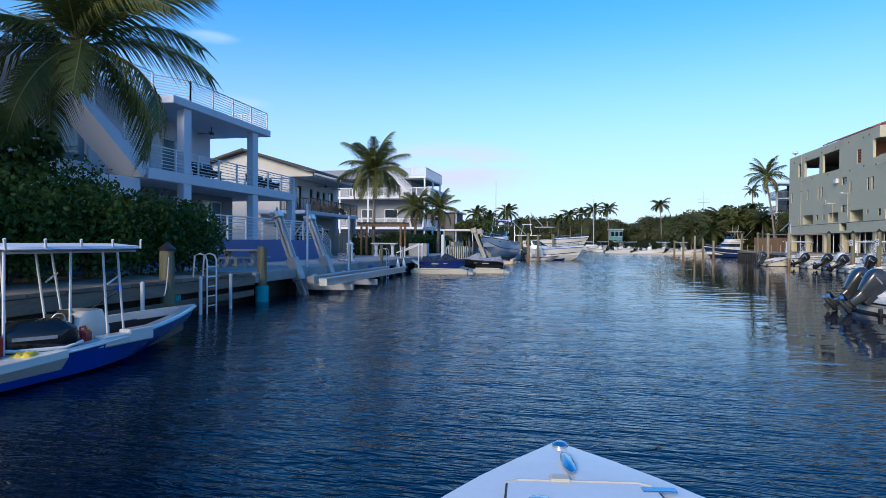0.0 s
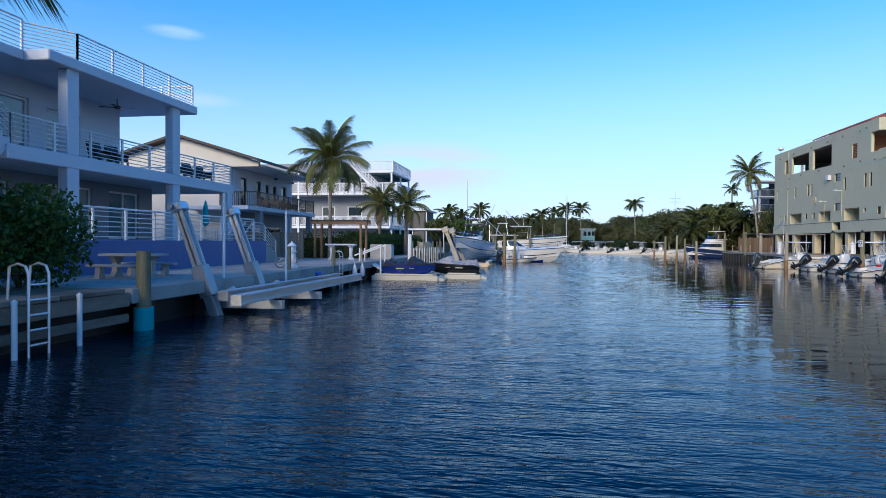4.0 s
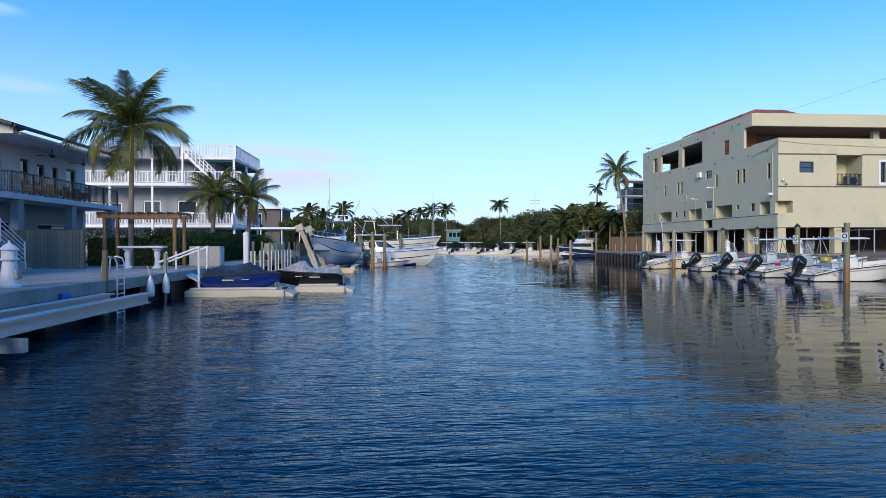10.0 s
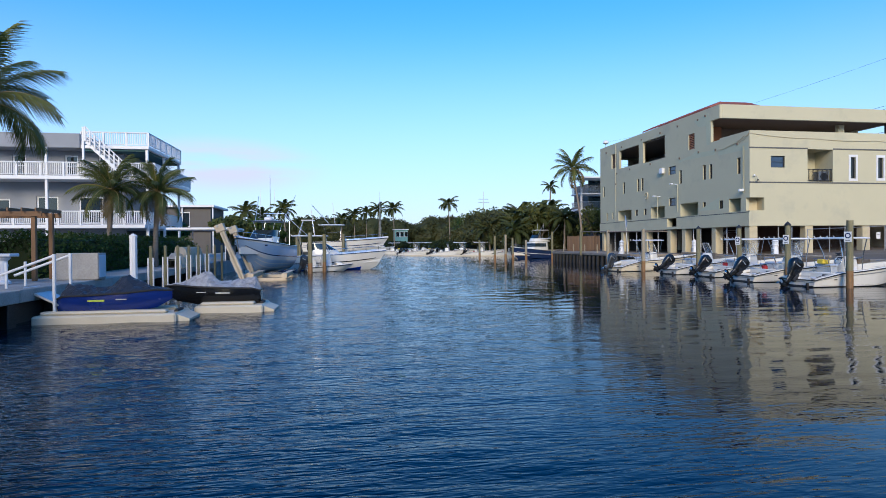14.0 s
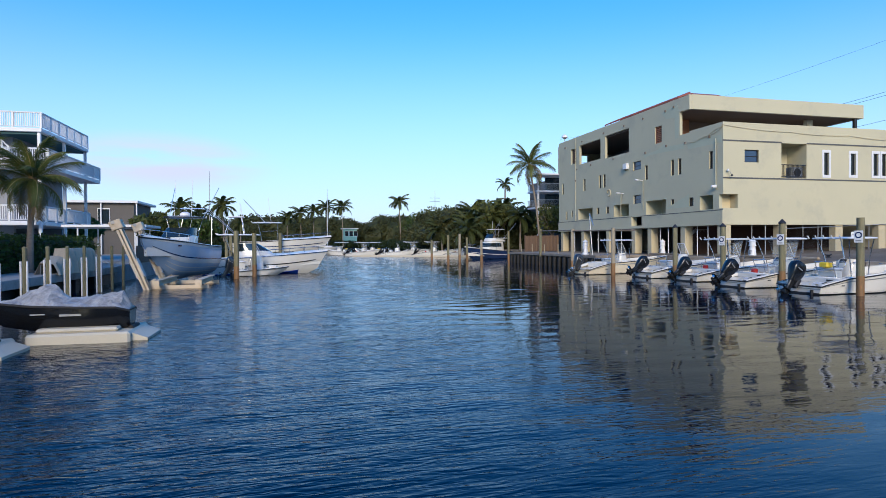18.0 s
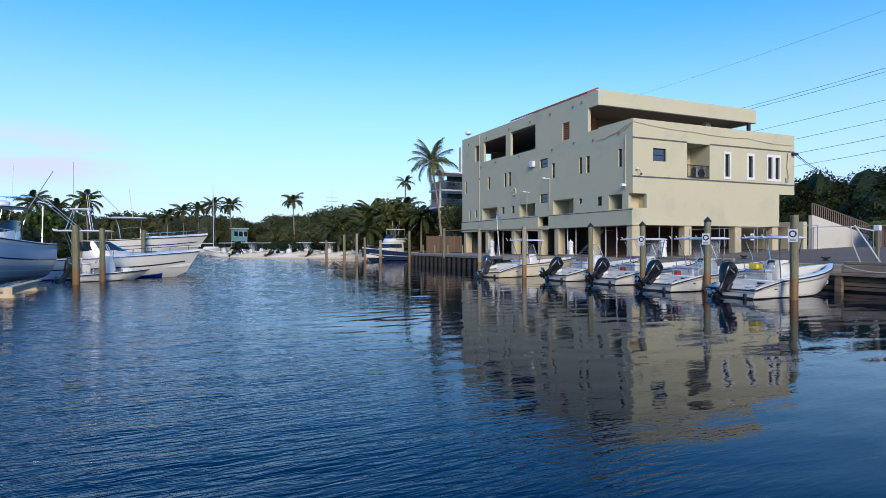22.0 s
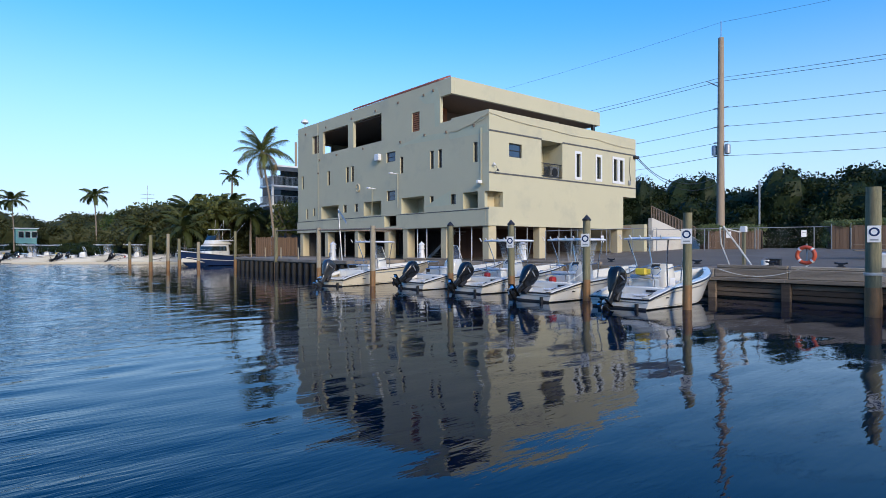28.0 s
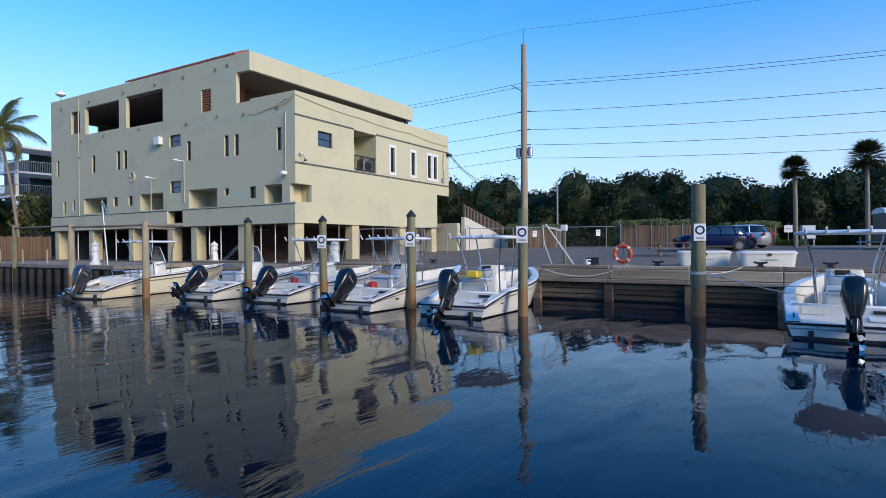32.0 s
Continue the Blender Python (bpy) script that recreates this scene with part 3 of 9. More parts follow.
def window_in(parent, u0, u1, z0, z1, fn, frame_mat, pane_mat, bars=0, depth=0.14, fw=0.06, name="window"):
    fr = Mesh()
    d0, d1 = depth - 0.04, depth + 0.03

    def bar(a, b, c, d):
        p, q = fn(a, d0, c), fn(b, d1, d)
        fr.box(p[0], p[1], p[2], q[0], q[1], q[2])

    bar(u0, u0 + fw, z0, z1)
    bar(u1 - fw, u1, z0, z1)
    bar(u0 + fw, u1 - fw, z0, z0 + fw)
    bar(u0 + fw, u1 - fw, z1 - fw, z1)
    for k in range(bars):
        z = lerp(z0, z1, (k + 1) / (bars + 1))
        bar(u0 + fw, u1 - fw, z - 0.02, z + 0.02)
    w = wpart(name, fr, frame_mat, parent)
    pn = Mesh()
    p, q = fn(u0 + fw * 0.5, depth + 0.005, z0 + fw * 0.5), fn(u1 - fw * 0.5, depth + 0.02, z1 - fw * 0.5)
    pn.box(p[0], p[1], p[2], q[0], q[1], q[2])
    part("pane", pn, pane_mat, w)
    return w


def apartment_building():
    X0, Y0, Y1, X1 = 30.687, 56.303, 83.2, 47.5
    b = thing("apartment_building", at_place(X0, Y0, QZ), "pale sage-green stucco apartment building on stilts beside the quay", "building")
    west = lambda u, d, z: (X0 + d, u, z)
    south = lambda u, d, z: (u, Y0 + d, z)
    slits_w = [(82.0, 82.4, 7.66, 8.93), (76.8, 77.25, 7.63, 8.92), (73.53, 73.99, 7.61, 8.95), (72.68, 73.13, 7.6, 8.93), (65.55, 65.95, 7.62, 8.88), (61.88, 62.3, 7.58, 8.87), (60.97, 61.38, 7.56, 8.85), (57.36, 57.76, 7.56, 8.86), (81.1, 81.45, 4.7, 5.69), (79.7, 80.05, 4.95, 5.69)]
    small_w = [(73.9, 74.45, 5.02, 5.68), (72.06, 72.56, 5.0, 5.68), (61.9, 62.31, 4.95, 5.64), (59.52, 60.1, 4.93, 5.62)]
    blue_w = [(66.58, 67.79, 8.65, 9.43), (66.59, 67.75, 5.63, 6.40)]
    shut = (63.52, 64.46, 10.53, 11.95)
    logs = [(78.89, 80.15, 10.81, 12.48), (73.63, 78.12, 10.58, 12.6), (68.47, 72.74, 10.47, 12.68)]
    low = [(75.28, 78.45, 4.62, 5.76), (68.53, 71.13, 4.6, 5.73), (63.0, 65.79, 4.55, 5.73), (57.35, 58.79, 4.57, 5.64)]
    corner = (Y0 - 1, 56.72, 4.59, 5.6)
    terr = (59.97, 61.16, 10.69, 12.53)
    cut = (Y0 - 1, 59.97, 10.8, 14)
    wall = Mesh().wall(Y0, Y1, 4.45, 13.65, slits_w + small_w + blue_w + [shut] + logs + low + [corner, terr, cut], west)
    wpart("wall", wall, STUCCO, b, "sage-green stucco wall with weathered patches")
    sl_s = [(39.62, 40.1, 7.15, 8.85), (42.15, 42.65, 7.2, 8.85), (44.35, 44.85, 7.2, 8.9), (45.2, 45.68, 7.2, 8.9)]
    win_s = (32.52, 33.76, 7.94, 8.85)
    balc = (35.75, 38.03, 6.86, 9.42)
    cr_s = (X0 - 1, 31.95, 4.6, 5.6)
    stair = (45.7, X1 + 1, 3, 6.0)
    wall = Mesh().wall(X0 + 0.25, X1, 3.4, 10.8, sl_s + [win_s, balc, cr_s, stair], south)
    wpart("wall", wall, STUCCO, b)
    for box in ((X1 - 0.25, Y0 + 0.25, 6.0, X1, Y1, 10.8), (X1 - 0.25, 66, 3.4, X1, Y1, 5.99), (X1 - 0.25, 63.5, 10.81, X1, Y1, 13.65)):
        wpart("wall", Mesh().box(*box), STUCCO, b)
    wpart("wall", Mesh().wall(X0 + 0.25, X1 - 0.26, 3.4, 13.65, [(32.7, 34.3, 10.9, 12.35)], lambda u, d, z: (u, Y1 - d, z)), STUCCO, b)
    # beams below the first floor
    for y0, y1, z1 in ((Y0 + 0.26, 66.4, 4.45), (68.0, Y1 + 0.1, 4.45), (66.4, 68.0, 3.62)):
        wpart("beam", Mesh().box(X0 - 0.06, y0, 3.38, X0 + 0.5, y1, z1, 0.02), STUCCO, b)
    wpart("beam", Mesh().box(X0 - 0.06, Y0 - 0.003, 3.38, X0 + 0.246, Y0 + 0.256, 4.448, 0.01), STUCCO, b)
    wpart("corner_recess", Mesh().box(32.0, Y0 + 0.26, 4.46, 32.12, 57.3, 5.75).box(X0 + 0.26, 57.15, 4.46, 31.99, 57.3, 5.75).box(X0 + 0.26, Y0 + 0.26, 4.46, 31.99, 57.14, 4.55), STUCCO_TRIM, b)
    tile = make_data("roof_tile", Mesh().prism([(-0.17, 0), (0.17, 0), (0.13, 0.09), (0, 0.13), (-0.13, 0.09)], 0, 0.62, lambda u, v, h: (h, u, v + 0.42 * h)), TILE, False)
    for k in range(34):
        for r in range(2):
            keep_place(again("roof_tile", tile, b, at_place(X0 + 0.03 + 0.5 * r, 61.5 + 0.34 * k, 13.7 + 0.22 * r)))
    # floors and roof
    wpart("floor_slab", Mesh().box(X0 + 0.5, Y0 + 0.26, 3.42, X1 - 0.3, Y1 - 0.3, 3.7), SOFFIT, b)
    wpart("terrace_floor", Mesh().box(X0 + 0.26, Y0 + 0.26, 10.2, X1 - 0.26, Y1 - 0.3, 10.42), CONCRETE, b)
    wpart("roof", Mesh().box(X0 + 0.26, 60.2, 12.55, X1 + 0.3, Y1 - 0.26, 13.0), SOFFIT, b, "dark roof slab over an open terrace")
    wpart("fascia", Mesh().box(X0 + 0.25, 59.95, 12.53, X1 + 0.3, 60.2, 13.68, 0.02), STUCCO, b)
    wpart("fascia", Mesh().box(X1 + 0.05, 60.21, 12.53, X1 + 0.3, Y1, 13.68, 0.02), STUCCO, b)
    wpart("terrace_wall", Mesh().box(X0 + 0.26, 63.6, 10.43, 33.4, 63.8, 12.54), RUST_WALL, b, "rust-brown wall at the back of the terrace")
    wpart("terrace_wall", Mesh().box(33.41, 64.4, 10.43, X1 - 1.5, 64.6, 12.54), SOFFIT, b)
    wpart("column", Mesh().box(43.3, 61.3, 10.43, 43.9, 61.7, 12.54, 0.02), STUCCO, b)
    wpart("column", Mesh().box(46.9, 60.0, 10.43, 47.15, 60.25, 12.54, 0.02), BLACK, b)
    # clay tile roof behind the parapet: courses of tiles
    tl = Mesh()
    rx0, rx1, ry0, ry1, z0, z1, ins = X0 + 0.35, 39.0, 61.6, 76.5, 13.5, 15.0, 2.6
    steps = 7
    for k in range(steps):
        a, c = k / steps, (k + 1) / steps
        za, zc = lerp(z0, z1, a), lerp(z0, z1, c)
        lo = [(rx0 + ins * a, ry0 + ins * a), (rx1 - ins * a, ry0 + ins * a), (rx1 - ins * a, ry1 - 6 * a), (rx0 + ins * a, ry1 - 6 * a)]
        hi = [(rx0 + ins * c, ry0 + ins * c), (rx1 - ins * c, ry0 + ins * c), (rx1 - ins * c, ry1 - 6 * c), (rx0 + ins * c, ry1 - 6 * c)]
        tl.rings([[(x, y, za + 0.05) for x, y in lo], [(x, y, zc) for x, y in hi]], True)
        tl.rings([[(x, y, za - 0.02) for x, y in lo], [(x, y, za + 0.05) for x, y in lo]], True)
    tl.add([(rx0 + ins, ry0 + ins, z1), (rx1 - ins, ry0 + ins, z1), (rx1 - ins, ry1 - 6, z1), (rx0 + ins, ry1 - 6, z1)], [(0, 1, 2, 3)])
    wpart("tile_roof", tl, TILE, b, "terracotta tile roof edge")
    # dark bands on the sunny wall
    for u0, u1, z in ((X0 - 0.01, 35.75, 9.47), (38.03, X1, 9.47), (X0 - 0.01, X1, 6.78)):
        wpart("band", Mesh().box(u0, Y0 - 0.03, z - 0.05, u1, Y0 + 0.02, z + 0.05), BAND, b)
    # recesses
    # one open gallery behind the three upper openings, with a window through to the north
    wpart("gallery_wall", Mesh().box(37.0, 67.6, 10.43, 37.2, Y1 - 0.26, 12.54), GREY_WALL, b)
    wpart("gallery_wall", Mesh().box(X0 + 0.26, 67.4, 10.43, 37.2, 67.58, 12.54), GREY_WALL, b)
    for k in range(5):
        wpart("louvre", Mesh().box(X0 + 0.16, 79.02 + 0.21 * k, 10.83, X0 + 0.2, 79.2 + 0.21 * k, 12.46, 0.005), FENCE_WOOD, b)
    wpart("gallery_lamp", Mesh().lathe([(0.16, 12.40), (0.16, 12.54), (0.02, 12.545)], 12, (32.4, 71.0, 0)), BLACK, b, smooth=True)
    for h in low:
        loggia("loggia", b, *h, 1.6, west, STUCCO)
    loggia("balcony_recess", b, *balc, 1.8, south, STUCCO)
    wpart("balcony_door", Mesh().box(36.2, Y0 + 1.72, 6.9, 37.1, Y0 + 1.8, 9.0, 0.01), GLASS, b)
    m = Mesh().box(X0 + 0.9, Y0 + 0.9, 4.55, 32.0, 57.2, 5.7)
    wpart("recess_wall", m, STUCCO_TRIM, b)
    wpart("recess_floor", Mesh().box(X0 + 0.02, Y0 + 0.02, 4.4, 32.1, 57.3, 4.585), STUCCO, b)
    # windows
    for h in slits_w + small_w:
        window_in(b, *h, west, BLACK, GLASS)
    for h in blue_w:
        window_in(b, *h, west, BLACK, GLASS_BLUE, bars=1)
    window_in(b, *win_s, south, BLACK, GLASS_BLUE, bars=1)
    for h in sl_s:
        window_in(b, *h, south, BLACK, GLASS)
        fr = Mesh()
        fr.wall(h[0] - 0.16, h[1] + 0.16, h[2] - 0.2, h[3] + 0.2, [h], lambda u, d, z: (u, Y0 - 0.04 + d, z), 0.05)
        wpart("window_surround", fr, WHITE, b, "white plaster window surround")
    sw = window_in(b, *shut, west, RUST_WALL, GLASS)
    for k in range(9):
        z = lerp(shut[2] + 0.08, shut[3] - 0.08, k / 8)
        part("slat", Mesh().box(X0 + 0.06, shut[0] + 0.05, z - 0.05, X0 + 0.1, shut[1] - 0.05, z + 0.05), RUST_WALL, sw)
    # balcony rail with an air conditioner behind it
    rl = Mesh()
    rl.box(balc[0], Y0 + 0.06, 7.82, balc[1], Y0 + 0.11, 7.88)
    rl.box(balc[0], Y0 + 0.06, 6.95, balc[1], Y0 + 0.11, 7.0)
    for k in range(20):
        x = lerp(balc[0] + 0.05, balc[1] - 0.05, k / 19)
        rl.box(x - 0.012, Y0 + 0.07, 7.0, x + 0.012, Y0 + 0.1, 7.82)
    wpart("balcony_rail", rl, BLACK, b)
    # pillars
    pil = Mesh().box(-0.35, -0.3, QZ, 0.35, 0.3, 3.4, 0.03)
    d = make_data("pillar", pil, STUCCO_TRIM, False)
    for x, y in ((31.1, 56.7), (31.1, 60.9), (31.1, 65.4), (31.1, 67.9), (31.1, 72.4), (31.1, 77.6), (31.1, 82.6), (36.0, 56.7), (41.2, 56.7), (45.4, 56.7), (36.5, 66), (36.5, 75)):
        keep_place(again("pillar", d, b, at_place(x, y, 0)))
    # back walls with the shade below the first floor put into their colour
    wpart("garage_wall", Mesh().box(33.0, 62.4, QZ, X1, 62.6, 3.42), GARAGE_WALL, b, "rust-brown back wall coloured dark for the shade under the building")
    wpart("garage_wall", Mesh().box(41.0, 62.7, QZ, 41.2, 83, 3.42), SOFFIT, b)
    # inner walls, coloured dark as the shaded depth behind the pillars
    wpart("inner_wall", Mesh().box(39.0, 63.0, QZ, 39.25, Y1 - 0.3, 3.4), SHADED_TAUPE, b)
    wpart("inner_wall", Mesh().box(X0 + 1.0, Y1 - 0.6, QZ, 39.0, Y1 - 0.35, 3.4), SHADED_TAUPE, b)
    # stair behind the pillars
    st = wpart("stair", Mesh().prism([(65.6, QZ), (62.2, QZ + 2.2), (62.2, QZ + 1.9), (65.15, QZ)], 32.94, 33.0, lambda u, v, h: (h, u, v)), CONCRETE, b)
    for k in range(12):
        part("stair_tread", Mesh().box(33.0, 65.5 - k * 0.28, QZ + 0.02 + k * 0.18, 34.0, 65.2 - k * 0.28, QZ + 0.08 + k * 0.18, 0.01), CONCRETE, st)
    # ends of roof drains and beams in rows on the shaded wall
    sc = make_data("wall_vent", Mesh().lathe([(0.0, -0.08), (0.08, -0.08), (0.08, 0.08), (0.0, 0.08)], 8), SOFFIT, False)
    for y, z in ((81.5, 12.9), (77.5, 12.95), (73, 13.0), (69.3, 13.0), (66.2, 13.05), (63.0, 13.0), (61.9, 13.1), (78.7, 10.1), (75.6, 10.2), (71.2, 10.2), (65.9, 10.0), (62.9, 10.1), (60.5, 9.95), (57.7, 9.95), (79, 8.9)):
        keep_place(again("wall_vent", sc, b, at_place(X0 - 0.02, y, z)))
    # pipes, lamps, camera
    for y, z0, z1 in ((66.2, 5.0, 7.6), (69.8, 4.5, 6.7), (79.0, 4.5, 13.5), (57.0, 6.0, 9.7)):
        wpart("pipe", Mesh().tube([(X0 - 0.05, y, z0), (X0 - 0.05, y, z1)], 0.03, 6), STUCCO, b)
    for y, z in ((66.2, 7.6), (69.3, 6.7)):
        lm = wpart("wall_lamp", Mesh().tube([(X0 - 0.02, y, z), (X0 - 0.5, y + 0.1, z + 0.05)], 0.03, 6), WHITE, b)
        part("lamp_head", Mesh().box(X0 - 0.75, y, z - 0.02, X0 - 0.45, y + 0.25, z + 0.1, 0.03), WHITE, lm)
    wpart("security_camera", Mesh().box(X0 - 0.5, 56.8, 6.1, X0 - 0.1, 57.0, 6.3, 0.03), WHITE, b, "white security camera on the corner")
    wpart("air_conditioner", Mesh().box(X0 - 0.3, 68.5, 8.9, X0, 69.1, 9.43, 0.03), WHITE, b, "white window air conditioner")
    fl = wpart("floodlight", Mesh().tube([(31.05, Y0 - 0.02, 7.2), (31.05, Y0 - 0.22, 7.25), (31.2, Y0 - 0.28, 6.95)], 0.022, 6), GALV, b, "twin-armed wall lamp")
    part("lamp_head", Mesh().lathe([(0.04, 0.1), (0.09, 0.0), (0.085, -0.03)], 10, (31.2, Y0 - 0.28, 6.9)), BLACK, fl, smooth=True)
    part("lamp_head", Mesh().lathe([(0.04, 0.1), (0.09, 0.0), (0.085, -0.03)], 10, (30.95, Y0 - 0.2, 7.28)), WHITE, fl, smooth=True)
    # slack cables along the parapet and off to the utility pole
    def cable(name, pts, sag, r=0.02, mat=BLACK):
        out = []
        for p, q in zip(pts, pts[1:]):
            p, q = Vector(p), Vector(q)
            out += [tuple(p.lerp(q, k / 8) - Vector((0, 0, sag * 4 * (k / 8) * (1 - k / 8)))) for k in range(8)]
        wpart(name, Mesh().tube(out + [pts[-1]], r, 5), mat, b)
    cable("wall_cable", [(X0 - 0.05, 60.0, 9.95), (X0 - 0.05, 58.7, 9.98), (X0 - 0.05, 56.9, 10.45), (X0 - 0.06, Y0 - 0.05, 10.62)], 0.12, 0.02, STUCCO_TRIM)
    cable("wall_cable", [(X0 - 0.05, 58.4, 10.1), (X0 - 0.05, 57.0, 10.15), (X0 - 0.06, Y0 - 0.05, 10.55)], 0.06, 0.018, STUCCO_TRIM)
    cable("wall_cable", [(X0 - 0.06, Y0 - 0.05, 10.58), (36.5, Y0 - 0.05, 10.25), (42.0, Y0 - 0.05, 10.2), (47.2, Y0 - 0.1, 10.0)], 0.1, 0.018, STUCCO_TRIM)
    cable("service_cable", [(47.3, Y0 - 0.2, 9.4), (53.5, Y0 - 0.4, 7.7), (60.8, 55.5, 9.0)], 0.5, 0.028)
    cable("service_cable", [(47.3, Y0 - 0.2, 9.2), (60.8, 55.5, 8.2)], 1.6, 0.02)
    cable("service_cable", [(46.6, Y0 - 0.06, 9.3), (46.5, Y0 - 0.06, 8.2), (46.7, Y0 - 0.06, 7.3)], 0.0, 0.02)
    wpart("meter_box", Mesh().box(46.35, Y0 - 0.14, 7.0, 46.6, Y0 - 0.003, 7.35, 0.01), GALV, b)
    # repaired stretches of plaster, slightly proud
    def plaster_patch(pts):
        wpart("plaster_patch", Mesh().prism(pts, -0.006, 0.0, lambda u, v, h: (X0 + h, u, v)), PATCH, b, "greenish patch of newer plaster")
    plaster_patch([(56.45, 9.35), (60.1, 9.4), (60.25, 9.75), (58.6, 9.95), (56.45, 9.9)])
    plaster_patch([(60.6, 9.55), (65.1, 9.7), (66.1, 9.55), (66.0, 9.8), (64.0, 10.0), (63.2, 10.35), (62.8, 10.05), (60.7, 9.95)])
    plaster_patch([(61.3, 10.5), (61.75, 10.5), (61.8, 12.2), (62.9, 12.35), (63.6, 12.95), (61.5, 13.3), (61.25, 12.7)])
    plaster_patch([(60.0, 4.9), (62.9, 4.9), (62.9, 4.95), (60.05, 5.9), (60.0, 5.9)])
    # dark coping on the ledge over the stilts
    for y0, y1 in ((Y0 + 0.0, 66.4), (68.0, Y1 + 0.1)):
        wpart("ledge_coping", Mesh().box(X0 - 0.075, y0, 4.452, X0 - 0.003, y1, 4.50), BAND, b)
    # condenser on the balcony, wall ring, roof dome
    cd = wpart("condenser", Mesh().box(36.9, Y0 + 0.2, 6.9, 37.9, Y0 + 0.75, 7.72, 0.03), GALV, b, "grey air-conditioning condenser")
    part("fan_guard", Mesh().tube([(37.4 + 0.3 * math.cos(k * math.pi / 8), Y0 + 0.19, 7.3 + 0.3 * math.sin(k * math.pi / 8)) for k in range(17)], 0.025, 5, caps=False), BLACK, cd)
    part("fan_plate", Mesh().lathe([(0.28, -0.01), (0.28, 0.01)], 14, (0, 0, 0)), BLACK, cd).matrix_basis = Matrix.Translation((37.4, Y0 + 0.19, 7.3)) @ pose(0, 0, 0, 90)
    wpart("wall_ring", Mesh().tube([(X0 - 0.04, 72.0 + 0.28 * math.cos(k * math.pi / 8), 7.0 + 0.32 * math.sin(k * math.pi / 8)) for k in range(15)], 0.06, 6), STUCCO_TRIM, b, smooth=True)
    dm = wpart("roof_dome", Mesh().lathe([(0.1, 14.15), (0.36, 14.3), (0.36, 14.42), (0.22, 14.6), (0.03, 14.68)], 14, (X0 + 0.5, 82.7, 0)), WHITE, b, "white aerial dome on the parapet", smooth=True)
    part("mast", Mesh().tube([(X0 + 0.5, 82.7, 13.6), (X0 + 0.5, 82.7, 14.2)], 0.04, 6), GALV, dm)
    # pipes and slim posts under the building
    for y in (58.2, 59.4, 63.0, 64.1, 70.2, 74.6, 79.8):
        wpart("slim_post", Mesh().tube([(X0 + 0.25, y, QZ), (X0 + 0.25, y, 3.4)], 0.035, 6), WHITE, b)
    for x in (33.4, 34.6, 38.0, 39.4, 43.2, 44.3):
        wpart("slim_post", Mesh().tube([(x, Y0 + 0.3, QZ), (x, Y0 + 0.3, 3.4)], 0.04, 6), GALV, b)
    wpart("meter_bracket", Mesh().box(X1 - 0.4, Y0 - 0.3, 9.2, X1 + 0.1, Y0, 9.4, 0.03), BLACK, b)
    return b


apartment_building()


# ------------------------------------------------------------------ houses on the left bank
def rail_run(name, parent, a, b, z0, z1, mat, horizontal=True, bars=6, step=1.6, r=0.018, post=0.035):
    """A railing from a to b (x, y): posts, a top rail and bars."""
    a, b = Vector((*a, 0)), Vector((*b, 0))
    n = max(1, round((b - a).length / step))
    rail = wpart(name, Mesh().tube([(a.x, a.y, z1), (b.x, b.y, z1)], post, 6), mat, parent)

    def sub_part(nm, me):
        return part(nm, me, mat, rail)

    for k in range(n + 1):
        p = a.lerp(b, k / n)
        g = post * (0.86 if k == 0 else 1.0)
        sub_part("post", Mesh().box(p.x - g, p.y - g, z0 + (0.004 if k == 0 else 0), p.x + g, p.y + g, z1 - (0.004 if k == 0 else 0)))
    m = Mesh()
    if horizontal:
        for k in range(bars):
            z = lerp(z0 + 0.12, z1 - 0.12, k / (bars - 1))
            sub_part("bar", Mesh().tube([(a.x, a.y, z), (b.x, b.y, z)], r, 5))
        return rail
    else:
        sub_part("bottom_rail", Mesh().tube([(a.x, a.y, z0 + 0.1), (b.x, b.y, z0 + 0.1)], r, 5))
        cnt = int((b - a).length / 0.13)
        for k in range(1, cnt):
            p = a.lerp(b, k / cnt)
            m.box(p.x - r * 0.7, p.y - r * 0.7, z0 + 0.1, p.x + r * 0.7, p.y + r * 0.7, z1)
    tagged(sub_part("baluster", m), kind="stuff")
    return rail


def ceiling_fan(x, y, z):
    f = thing("ceiling_fan", at_place(x, y, z), "dark ceiling fan under the balcony roof", "fan")
    part("rod", Mesh().tube([(0, 0, 0), (0, 0, -0.3)], 0.02, 6), BLACK, f)
    part("motor", Mesh().lathe([(0.02, -0.28), (0.13, -0.32), (0.13, -0.4), (0.05, -0.45)], 12), BLACK, f, smooth=True)
    for k in range(4):
        c, s = math.cos(k * 1.571 + 0.4), math.sin(k * 1.571 + 0.4)
        m = Mesh()
        m.add([(c * 0.12 - s * 0.05, s * 0.12 + c * 0.05, -0.37), (c * 0.7 - s * 0.09, s * 0.7 + c * 0.09, -0.36), (c * 0.7 + s * 0.09, s * 0.7 - c * 0.09, -0.38), (c * 0.12 + s * 0.05, s * 0.12 - c * 0.05, -0.38)], [(0, 1, 2, 3), (3, 2, 1, 0)])
        part("blade", m, BLACK, f, fix=False)
    return f


